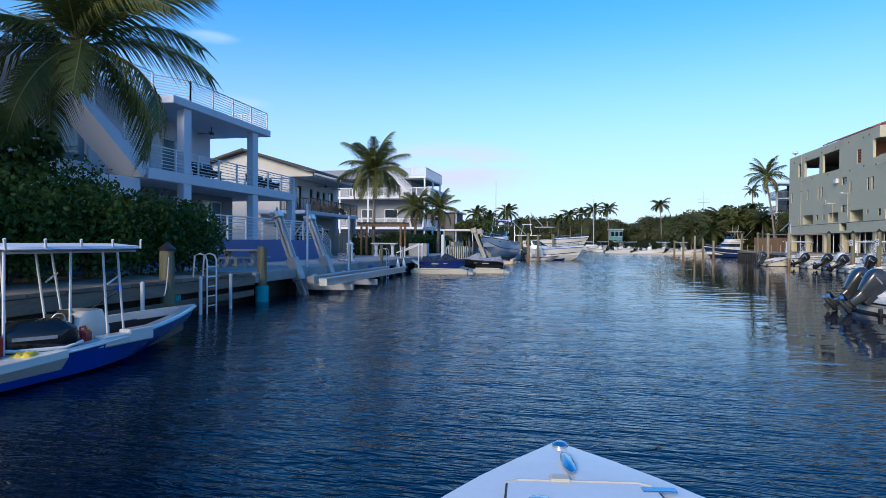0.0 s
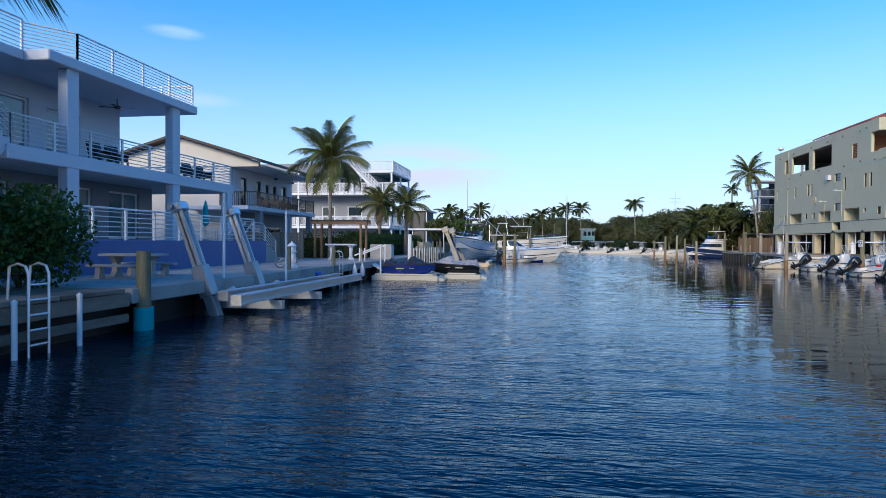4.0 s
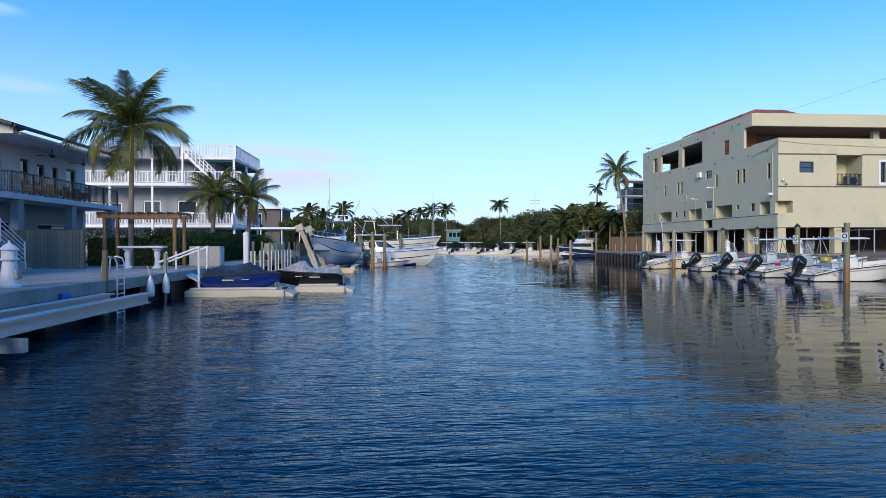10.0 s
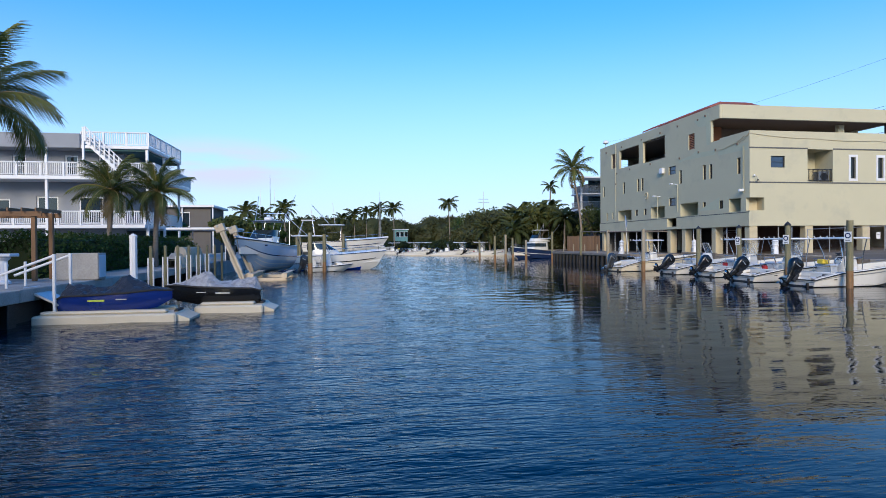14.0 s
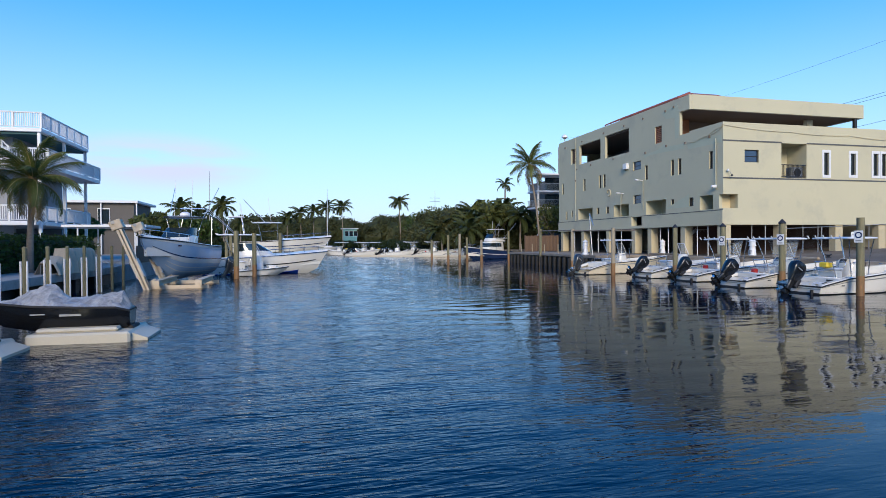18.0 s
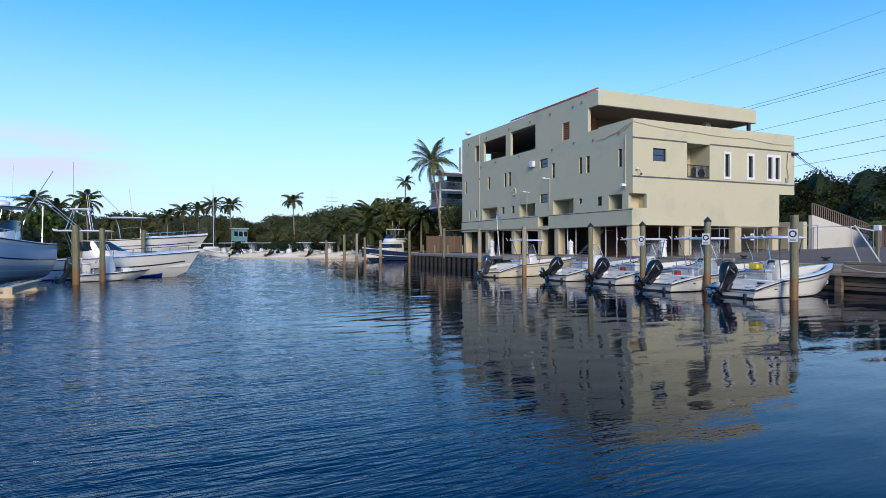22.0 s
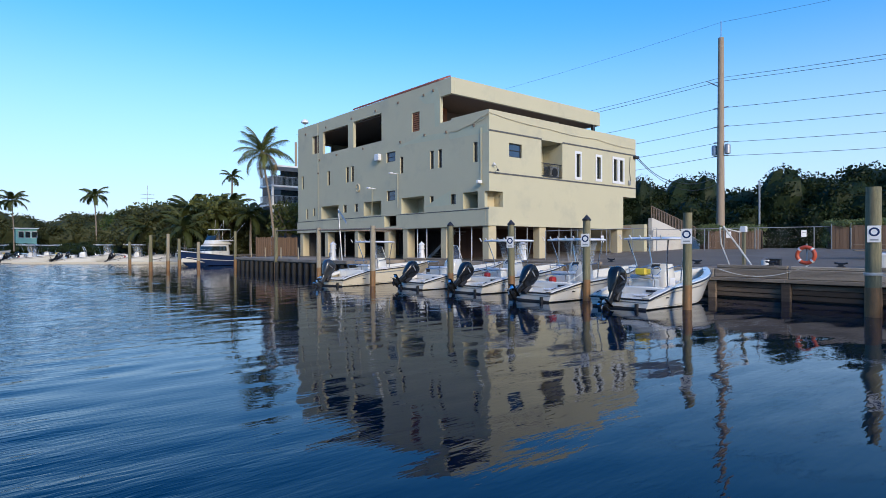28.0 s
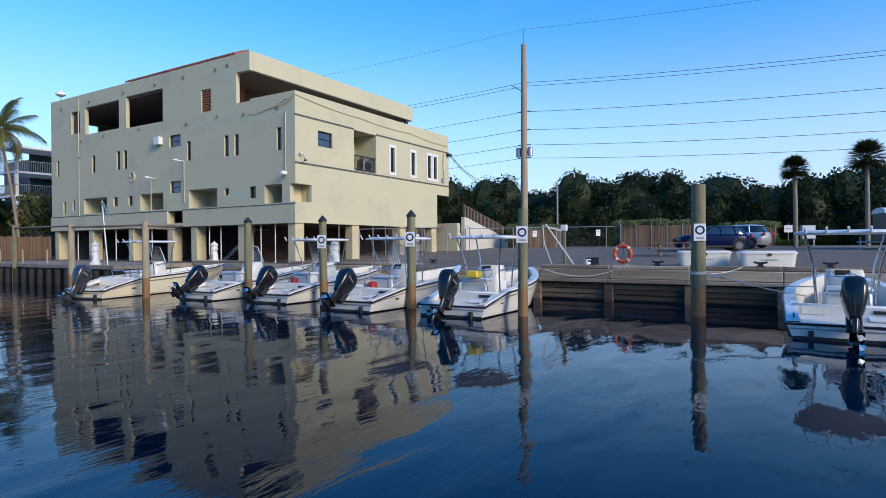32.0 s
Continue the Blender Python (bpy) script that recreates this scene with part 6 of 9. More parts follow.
def coconut_palm(x, y, z0, h, L=3.2, count=22, lean=(0.4, 0.2), r=0.14, seed=1, dry=3, label="coconut palm with arching green fronds and a slender trunk", nuts=True):
    rng = random.Random(seed)
    p = thing("coconut_palm", at_place(x, y, z0), label, "palm tree")
    pts = [(lean[0] * s ** 1.6, lean[1] * s ** 1.6, h * s) for s in [k / 10 for k in range(11)]]
    part("trunk", Mesh().tube(pts, lambda s: r * (1.35 - 0.5 * s if s < 0.15 else 1.25 - 0.4 * s), 10), TRUNK, p, smooth=True)
    top = Vector(pts[-1])
    part("crown_shaft", Mesh().lathe([(r * 0.9, -0.1), (r * 1.5, 0.15), (r * 1.2, 0.45), (0.03, 0.7)], 10, tuple(top)), FROND_DRY, p, smooth=True)
    for k in range(count):
        az = k * 137.5 + rng.uniform(-12, 12)
        lift = 82 - 112 * (k / count) ** 1.05 + rng.uniform(-8, 8)
        kind = 0 if lift > 45 else 1 if lift > 5 else 2
        mat = FROND_DRY if k >= count - dry else FROND
        ln = L * rng.uniform(0.88, 1.06)
        d = frond_data(L, kind + (4 if rng.random() < 0.5 else 0), mat)
        ob = again("frond", d, p, Matrix.Translation(top + Vector((0, 0, 0.3))) @ pose(0, 0, 0, 0, 0, az) @ pose(0, 0, 0, 0, -lift, 0) @ pose(0, 0, 0, rng.uniform(-25, 25)) @ Matrix.Scale(ln / L, 4))
    if nuts:
        for k in range(6):
            a = k * 1.05
            part("coconut", Mesh().lathe([(0.02, -0.13), (0.1, -0.07), (0.12, 0), (0.08, 0.08), (0.02, 0.12)], 8, tuple(top + Vector((0.26 * math.cos(a), 0.26 * math.sin(a), 0.05)))), FROND_DRY, p, smooth=True)
    return p


def far_palm(x, y, z0, h, L=2.6, seed=1, count=16, mat=None, label="distant palm tree with a feathery crown"):
    rng = random.Random(seed)
    p = thing("distant_palm", at_place(x, y, z0), label, "palm tree", "distant palms")
    lx, ly = rng.uniform(-0.5, 0.5), rng.uniform(-0.5, 0.5)
    part("trunk", Mesh().tube([(0, 0, 0), (lx * 0.3, ly * 0.3, h * 0.5), (lx, ly, h)], 0.17, 7, r1=0.11), TRUNK, p, smooth=True)
    m = Mesh()
    for k in range(count):
        az, lift = k * 137.5 + rng.uniform(-15, 15), 70 - 95 * k / count + rng.uniform(-8, 8)
        fr = frond_mesh(L * rng.uniform(0.85, 1.1), 1.5 if lift < 30 else 1.1, k, leaflets=15, leaf=0.21 * L, wide=0.075 * L)
        mm = Matrix.Translation((lx, ly, h)) @ pose(0, 0, 0, 0, 0, az) @ pose(0, 0, 0, 0, -lift, 0)
        m.add([mm @ Vector(v) for v in fr.v], fr.f)
    part("crown", m, mat or FROND_FAR, p, fix=False)
    return p


def leaf_clump(m, c, rx, ry, rz, n, size, rng, shell=0.75):
    """Small leaves spread through the outer part of an uneven blob."""
    for _ in range(n):
        u, v = rng.uniform(-1, 1), rng.uniform(0, 2 * math.pi)
        w = math.sqrt(1 - u * u)
        rad = rng.uniform(shell, 1.05) if rng.random() < 0.8 else rng.uniform(0.3, shell)
        p = (c[0] + rx * rad * w * math.cos(v), c[1] + ry * rad * w * math.sin(v), c[2] + rz * rad * u)
        a, b = rng.uniform(0, 2 * math.pi), rng.uniform(-1.2, 1.2)
        g = rng.uniform(-1.5, 1.5)
        s = size * rng.uniform(0.6, 1.35)
        ca, sa, cb, sb2, cg, sg = math.cos(a), math.sin(a), math.cos(b), math.sin(b), math.cos(g) * 0.6, math.sin(g) * 0.6
        ux, uy, uz = ca * cb * s, sa * cb * s, sb2 * s
        vx, vy, vz = (-sa * cg - ca * sb2 * sg) * s, (ca * cg - sa * sb2 * sg) * s, cb * sg * s
        m.v.extend(((p[0] - ux, p[1] - uy, p[2] - uz), (p[0] + vx, p[1] + vy, p[2] + vz), (p[0] + ux, p[1] + uy, p[2] + uz), (p[0] - vx, p[1] - vy, p[2] - vz)))
        k = len(m.v) - 4
        m.f.append((k, k + 1, k + 2, k + 3))


def broadleaf_tree(x, y, z0, h, r, seed, mat, n=2200, leaf=0.22, label="broadleaf tree with a dense rounded crown", group="shore trees"):
    rng = random.Random(seed)
    t = thing("shore_tree", at_place(x, y, z0), label, "tree", group)
    trunk = Mesh().tube([(0, 0, -0.2), (rng.uniform(-0.2, 0.2), 0.1, h * 0.3), (rng.uniform(-0.4, 0.4), 0.2, h * 0.6)], 0.2, 7, r1=0.09)
    for k in range(5):
        a = k * 1.26 + rng.uniform(-0.3, 0.3)
        trunk.tube([(0, 0.1, h * 0.28), (math.cos(a) * r * 0.35, math.sin(a) * r * 0.35, h * 0.5), (math.cos(a) * r * 0.7, math.sin(a) * r * 0.7, h * 0.72)], 0.09, 5, r1=0.03)
    part("trunk", trunk, BARK, t, smooth=True)
    m = Mesh()
    blobs = 9
    for k in range(blobs):
        a = k * 2.4 + rng.uniform(-0.4, 0.4)
        d = r * (0.15 + 0.6 * (k / blobs) ** 0.6)
        zc = h * rng.uniform(0.45, 0.8)
        rr = r * rng.uniform(0.35, 0.58)
        leaf_clump(m, (d * math.cos(a), d * math.sin(a), zc), rr, rr, rr * 0.75, n // blobs, leaf, rng)
    part("crown", m, mat, t, fix=False)
    return t


def woods(name, label, places, mat, n, leaf, seed):
    """A far wood as one body of leaves over many stems."""
    rng = random.Random(seed)
    m = Mesh()
    for x, y, z, r, h in places:
        leaf_clump(m, (x, y, z + h * 0.5), r, r, h * 0.5, n // 2, leaf, rng, 0.9)
        for _ in range(7):
            a, u = rng.uniform(0, 6.28), rng.uniform(0.05, 0.85)
            w = math.sqrt(1 - u * u)
            q = r * rng.uniform(0.28, 0.42)
            leaf_clump(m, (x + r * 0.82 * w * math.cos(a), y + r * 0.82 * w * math.sin(a), z + h * 0.5 + h * 0.42 * u), q, q, q * 0.8, n // 14, leaf, rng, 0.6)
        m.rings([[(x + r * k * math.cos(j * 0.524) * rng.uniform(0.82, 1.12), y + r * k * math.sin(j * 0.524) * rng.uniform(0.82, 1.12), z + h * u + rng.uniform(-0.04, 0.04) * h) for j in range(12)] for k, u in ((0.55, 0.0), (0.86, 0.22), (0.92, 0.42), (0.86, 0.6), (0.68, 0.77), (0.4, 0.89), (0.05, 0.94))], True)
    ob = part(name, m, mat, None, "", fix=False)
    return tagged(ob, label, "trees", kind="stuff")


def palmetto(x, y, z0, h, seed, R=1.5):
    rng = random.Random(seed)
    p = thing("cabbage_palm", at_place(x, y, z0), "cabbage palm with a round head on a straight trunk", "palm tree", "cabbage palms")
    part("trunk", Mesh().tube([(0, 0, -0.2), (0.1, 0, h * 0.5), (0.05, 0.05, h)], 0.15, 10, r1=0.12), TRUNK, p, smooth=True)
    m = Mesh()
    for k in range(80):
        az, el = k * 2.4, radians(88 - 125 * k / 80)
        d = Vector((math.cos(az) * math.cos(el), math.sin(az) * math.cos(el), math.sin(el)))
        s = d.cross(Vector((0, 0, 1))).normalized() if abs(d.z) < 0.99 else Vector((1, 0, 0))
        up = s.cross(d)
        stem = Vector((0.05, 0.05, h)) + d * R * 0.5
        m.tube([(0.05, 0.05, h), tuple(stem)], 0.015, 3, caps=False)
        for j in range(17):
            a = radians(-85 + 170 * j / 16)
            t = stem + (d * math.cos(a) + s * math.sin(a)) * R * 0.55 * rng.uniform(0.85, 1.1) - Vector((0, 0, 0.18 * R * rng.random()))
            w = s * 0.085
            m.add([tuple(stem - w), tuple(stem + w), tuple(t)], [(0, 1, 2)])
    part("crown", m, LEAF_DARK, p, fix=False)


LEAF_BUSH = leaf_surface("sea_grape_green", (0.105, 0.16, 0.03), (0.028, 0.052, 0.012))


def plants():
    rng = random.Random(77)
    coconut_palm(-13.2, 7.0, LZ - 0.06, 6.2, L=3.9, count=26, lean=(1.2, 3.0), r=0.16, seed=3, dry=1, label="tall coconut palm with drooping fronds over the dock")
    coconut_palm(-12.6, 5.2, LZ - 0.06, 6.4, L=3.4, count=20, lean=(-0.4, -0.5), r=0.15, seed=8, dry=2)
    coconut_palm(-13.6, 39.8, LZ - 0.06, 6.4, L=3.2, count=26, lean=(0.15, -0.2), r=0.115, seed=5, dry=1)
    coconut_palm(-13.0, 50.0, LZ - 0.06, 4.0, L=2.15, count=24, lean=(0.2, 0.1), r=0.13, seed=11, dry=2, nuts=False)
    coconut_palm(-10.9, 51.0, LZ - 0.06, 4.0, L=2.2, count=24, lean=(0.1, 0.2), r=0.13, seed=12, dry=2, nuts=False)
    coconut_palm(31.0, 89.5, QZ, 10.6, L=3.3, count=20, lean=(-1.2, 0.4), r=0.12, seed=14, dry=2)
    broadleaf_tree(-14.2, 8.0, LZ - 0.06, 5.4, 2.2, 91, LEAF, n=5200, leaf=0.13, label="broad green tree beside the white house", group="")
    broadleaf_tree(-13.2, 2.5, LZ - 0.06, 5.0, 2.2, 92, LEAF, n=4200, leaf=0.13, label="broad green tree by the near dock", group="")
    # sea grape bushes behind the near dock
    for k, (x, y, h, r) in enumerate(((-11.4, 5.4, 2.8, 1.5), (-11.7, 7.6, 2.8, 1.6), (-11.5, 9.8, 2.7, 1.5), (-11.6, 11.8, 2.7, 1.5), (-11.6, 13.8, 2.5, 1.45), (-13.2, 10.5, 3.6, 1.8), (-13.0, 7.0, 4.4, 2.0), (-12.5, 2.6, 3.4, 1.9))):
        b = thing("sea_grape_bush", at_place(x, y, LZ), "dense dark green sea grape bush behind the dock", "bush", "dockside bushes")
        r2 = random.Random(40 + k)
        m = Mesh()
        for j in range(7):
            a = j * 2.4
            leaf_clump(m, (r * 0.45 * math.cos(a), r * 0.5 * math.sin(a), h * (0.3 + 0.07 * j)), r * 0.62, r * 0.65, h * 0.3, 900, 0.07, r2, 0.55)
        part("foliage", m, LEAF_BUSH, b, fix=False)
        for j in range(5):
            a = j * 1.25
            part("stem", Mesh().tube([(0.05 * math.cos(a), 0.05 * math.sin(a), -0.05), (r * 0.4 * math.cos(a), r * 0.4 * math.sin(a), h * 0.6)], 0.035, 5), BARK, b)
    # clipped hedge
    r2 = random.Random(3)
    hd = Mesh()
    for k in range(36):
        y = 39.8 + k * 0.62
        for x, z in ((-11.6, 1.4), (-11.6, 2.1), (-11.9, 2.45), (-12.5, 2.4)):
            leaf_clump(hd, (x, y, z), 0.45, 0.5, 0.42, 120, 0.07, r2, 0.6)
    for k in range(6):
        for z in (1.4, 2.1, 2.45):
            leaf_clump(hd, (-15.5 + k * 0.65, 40.0, z), 0.45, 0.4, 0.42, 120, 0.07, r2, 0.6)
    solo("hedge", hd, HEDGE, "long clipped green hedge beside the seawall", "hedge", kind="stuff")
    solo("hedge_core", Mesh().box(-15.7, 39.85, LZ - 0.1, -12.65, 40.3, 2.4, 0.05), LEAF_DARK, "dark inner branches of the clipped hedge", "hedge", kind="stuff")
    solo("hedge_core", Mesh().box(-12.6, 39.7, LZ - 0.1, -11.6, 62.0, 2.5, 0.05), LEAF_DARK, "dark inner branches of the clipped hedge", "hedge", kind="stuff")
    # woods
    def belt(a, b, n, wide, r, h, hz):
        out = []
        for k in range(n):
            s = (k + rng.random()) / n
            x, y = lerp(a[0], b[0], s) + rng.uniform(-wide, wide), lerp(a[1], b[1], s) + rng.uniform(-wide, wide)
            rr = r * rng.uniform(0.7, 1.3)
            out.append((x, y, hz, rr, h * rng.uniform(0.55, 1.2)))
        return out
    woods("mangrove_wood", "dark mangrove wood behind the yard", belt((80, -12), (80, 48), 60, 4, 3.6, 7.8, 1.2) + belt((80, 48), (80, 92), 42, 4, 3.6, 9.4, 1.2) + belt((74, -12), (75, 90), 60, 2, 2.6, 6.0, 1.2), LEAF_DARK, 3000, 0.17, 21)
    woods("shore_wood", "sunlit olive-green wood on the far shore", belt((30, 118), (46, 250), 58, 4, 4.2, 7.2, 0.8) + belt((29, 110), (38, 105), 10, 1, 2.8, 5.0, 0.8) + belt((28.5, 110), (34, 200), 40, 2, 2.8, 5.0, 0.8) + belt((36, 104), (76, 98), 30, 2, 3.4, 7.0, 1.0), LEAF_FAR, 2200, 0.26, 22)
    woods("shore_wood", "mixed green wood closing the end of the canal", belt((-40, 262), (52, 268), 60, 5, 5.5, 12.0, 0.6) + belt((-14, 205), (8, 246), 18, 3, 3.6, 3.6, 0.4), LEAF_FAR, 1100, 0.42, 23)
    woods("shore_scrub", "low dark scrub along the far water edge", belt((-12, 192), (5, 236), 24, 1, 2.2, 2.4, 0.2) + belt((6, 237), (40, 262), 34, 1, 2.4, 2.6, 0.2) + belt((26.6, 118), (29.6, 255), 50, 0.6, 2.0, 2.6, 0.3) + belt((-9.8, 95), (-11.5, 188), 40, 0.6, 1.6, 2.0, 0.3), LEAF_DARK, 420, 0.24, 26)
    woods("shore_wood", "green wood behind the houses", belt((-44, 95), (-26, 235), 36, 6, 5.0, 7.5, 0.8) + belt((-22, 117), (-15, 130), 12, 2, 3.0, 5.0, 0.8), LEAF_FAR, 900, 0.36, 24)
    for k, (x, y, h, r, mat) in enumerate(((30.5, 105, 7.5, 4.0, LEAF_WARM), (33, 116, 9, 4.6, LEAF), (29.5, 128, 8, 4.2, LEAF_WARM), (33, 142, 9.5, 5, LEAF), (34, 160, 10, 5, LEAF_WARM), (36, 185, 12, 6, LEAF), (39, 215, 12, 6, LEAF_WARM), (-20, 82, 4.2, 2.6, LEAF), (-15.5, 96, 5.5, 3.0, LEAF_WARM), (-13, 112, 5.5, 3.0, LEAF))):
        broadleaf_tree(x, y, LZ, h, r, 60 + k, mat, leaf=0.26)
    for k, (x, y, h, L) in enumerate(((28.4, 177, 12.4, 3.4), (27.4, 108, 4.6, 3.2), (28.8, 112, 5.5, 3.4), (30.0, 104, 5.0, 3.3), (32.5, 100, 5.0, 3.0), (27.8, 122, 4.0, 3.6), (30, 134, 5.0, 3.4), (32, 150, 7.0, 3.4), (28.6, 109.7, 6.0, 3.2), (30.8, 109.0, 6.4, 3.1), (33.0, 107.5, 6.6, 3.0), (33, 112, 5, 3.0), (24.8, 116, 3.5, 3.4), (25.5, 102, 3.2, 3.2), (-22.5, 150, 8.6, 3.6), (-13.8, 150, 9.2, 3.6), (-20.0, 156, 8.0, 3.4), (-30, 92, 8, 3), (-33, 95, 8.5, 3), (-15.5, 205, 7.5, 3.4), (-2.2, 219, 10.0, 3.8), (2.4, 222, 11.6, 4.0), (6.6, 229, 12.6, 4.2), (11.2, 226, 13.6, 4.4), (17.0, 231, 14.2, 4.4), (-27, 190, 8.5, 3.6))):
        far_palm(x, y, LZ - 0.1, h, L=L, seed=200 + k)
    palmetto(52.0, 32.4, 1.5, 5.4, 1, 1.05)
    palmetto(57.0, 28.1, 1.75, 6.2, 2, 1.45)
    far_palm(33.3, 108.6, QZ, 10.4, L=1.7, seed=333, count=11)
    broadleaf_tree(33.2, 90.5, QZ, 6.6, 2.6, 95, LEAF_WARM, n=3000, leaf=0.16, label="bushy tree under the stacked balconies", group="")


plants()


# ------------------------------------------------------------------ left bank: lifts, craft, dock furniture
def boat_lift(m, label, rails_to, top=(-1.25, 3.1), span=3.0, cradle=(9.0, 1.25), mat=None, beam_mat=None, wide=1.0, drop=0.0):
    """An elevator lift: two leaning tracks with winch heads, cross beams and bunks. Local y runs along the seawall."""
    mat = mat or ALU
    b = thing("boat_lift", m, label, "boat lift")
    for k, y in enumerate((0.0, span)):
        base, tip = Vector((0.25, y, -0.9)), Vector((top[0], y, top[1]))
        d = (tip - base).normalized()
        side = Vector((0, 1, 0))
        out = d.cross(side)
        tr = Mesh()
        mm = Matrix((( *side, 0), (*out, 0), (*d, 0), (0, 0, 0, 1))).transposed()
        mm = Matrix.Translation(base) @ mm
        L = (tip - base).length
        tr.box(-0.15 * wide, -0.02, 0, 0.15 * wide, 0.02, L, m=mm)
        tr.box(-0.15 * wide, -0.13, 0, -0.12 * wide, 0.13, L, m=mm)
        tr.box(0.12 * wide, -0.13, 0, 0.15 * wide, 0.13, L, m=mm)
        t = part("track", tr, mat, b)
        part("winch_head", Mesh().box(-0.2 * wide, -0.18 * wide, L - 0.1 - 0.6 * (wide - 1), 0.2 * wide, 0.22 * wide, L + 0.16, 0.03, m=mm), mat, t)
        part("motor", Mesh().tube([mm @ Vector((-0.3, 0.1, L + 0.08)), mm @ Vector((0.34, 0.1, L + 0.08))], 0.085, 10), GALV, t, smooth=True)
        part("carriage", Mesh().box(-0.19, -0.2, L * 0.36, 0.19, 0.2, L * 0.58, 0.02, m=mm), GALV, t)
        part("cable", Mesh().tube([mm @ Vector((0, -0.16, L * 0.5)), mm @ Vector((0, -0.16, L))], 0.012, 5), GALV, t)
        part("cross_beam", Mesh().prism([(-0.4, 0.55), (0.1, 0.8), (0.5, 0.45), (cradle[1] + 0.35, 0.42), (cradle[1] + 0.35, 0.18), (-0.2, 0.16)], y + 0.5, y + 0.66, lambda u, v, h: (u, h, v - drop)), mat, b)
    for x in (0.35, cradle[1]):
        m2 = Mesh()
        y0, y1 = (-1.5 if wide == 1.0 else -0.4) if x > 0.5 else -0.4, cradle[0]
        m2.box(x - 0.09, y0, 0.47 - drop, x + 0.09, y1, 0.5 - drop)
        m2.box(x - 0.015, y0, 0.5 - drop, x + 0.015, y1, 0.70 - drop)
        m2.box(x - 0.15, y0, 0.70 - drop, x + 0.15, y1, 0.75 - drop)
        m2.box(x - 0.15, y0 - 0.012, 0.47 - drop, x + 0.15, y0 + 0.01, 0.75 - drop)
        part("bunk", m2, beam_mat or mat, b)
    return b


def guide_pole(x, y, z0, z1, mat=None, label="white plastic guide pole beside the boat lift", r=0.045):
    p = thing("guide_pole", at_place(x, y, z0), label, "pole", "guide poles")
    part("tube", Mesh().tube([(0, 0, 0), (0, 0, z1 - z0)], r, 10), mat or WHITE, p, smooth=True)
    part("cap", Mesh().lathe([(r * 1.1, 0), (r * 1.1, 0.05), (0.01, 0.09)], 10, (0, 0, z1 - z0)), mat or WHITE, p, smooth=True)


def jet_ski(m, label, cover, stripe, decal):
    j = thing("jet_ski", m, label, "jet ski", "covered jet skis")
    prof = [(0, 0.3, 0.0, 0.42), (0.25, 0.5, -0.02, 0.52), (1.0, 0.6, -0.04, 0.55), (2.0, 0.55, 0.0, 0.6), (2.7, 0.35, 0.12, 0.66), (3.1, 0.06, 0.36, 0.62)]
    lo, hi, gun = [], [], []
    for x, w, z0, z1 in prof:
        lo.append([(x, -w, z1), (x, -w * 0.96, lerp(z0, z1, 0.5)), (x, -w * 0.55, z0), (x, w * 0.55, z0), (x, w * 0.96, lerp(z0, z1, 0.5)), (x, w, z1)])
    part("hull", Mesh().rings(lo, False, True, True), stripe, j, smooth=True)
    part("bumper", Mesh().tube([(x, -w - 0.01, z1) for x, w, z0, z1 in prof], 0.03, 6).tube([(x, w + 0.01, z1) for x, w, z0, z1 in prof], 0.03, 6), RUBBER, j)
    tops = [(0.02, 0.5), (0.18, 0.84), (0.5, 0.86), (0.95, 0.74), (1.4, 0.77), (1.7, 1.04), (1.88, 1.12), (2.1, 0.95), (2.4, 0.80), (2.8, 0.68), (3.08, 0.6)]
    rng = random.Random(int(m.translation.x * 13) + 5)
    rows = []
    for i in range(37):
        x = lerp(0.02, 3.06, i / 36)
        zt = curve_at([(p / 3.08, q) for p, q in tops], x / 3.08)
        zb = curve_at([(p[0] / 3.1, p[3]) for p in prof], x / 3.1) + 0.01
        wb = curve_at([(p[0] / 3.1, p[1]) for p in prof], x / 3.1) + 0.01
        row = []
        for k in range(13):
            u = k / 6 - 1
            e = abs(u)
            y = math.copysign(wb * min(1.0, 0.10 + 0.92 * e ** 1.25) if e > 0.05 else 0.0, u)
            z = zb + max(0.0, zt - zb) * (1 - e ** 1.25) + 0.03 * math.sin(x * 9 + u * 4)  * (1 - e)
            amp = 0.03 if 0 < k < 12 and 0 < i < 36 else 0.0
            row.append((x + rng.uniform(-amp, amp), y, z + rng.uniform(-amp, amp)))
        rows.append(row)
    part("cover", Mesh().rings(rows, False, True, True), cover, j, "wrinkled fabric cover pulled over the seat")
    for sy in (-1, 1):
        part("decal", Mesh().box(0.95, sy * 0.575, 0.36, 1.4, sy * 0.6, 0.41, 0.004), decal, j)
        part("decal", Mesh().box(1.7, sy * 0.57, 0.40, 2.0, sy * 0.585, 0.43, 0.003), GALV, j)
    return j


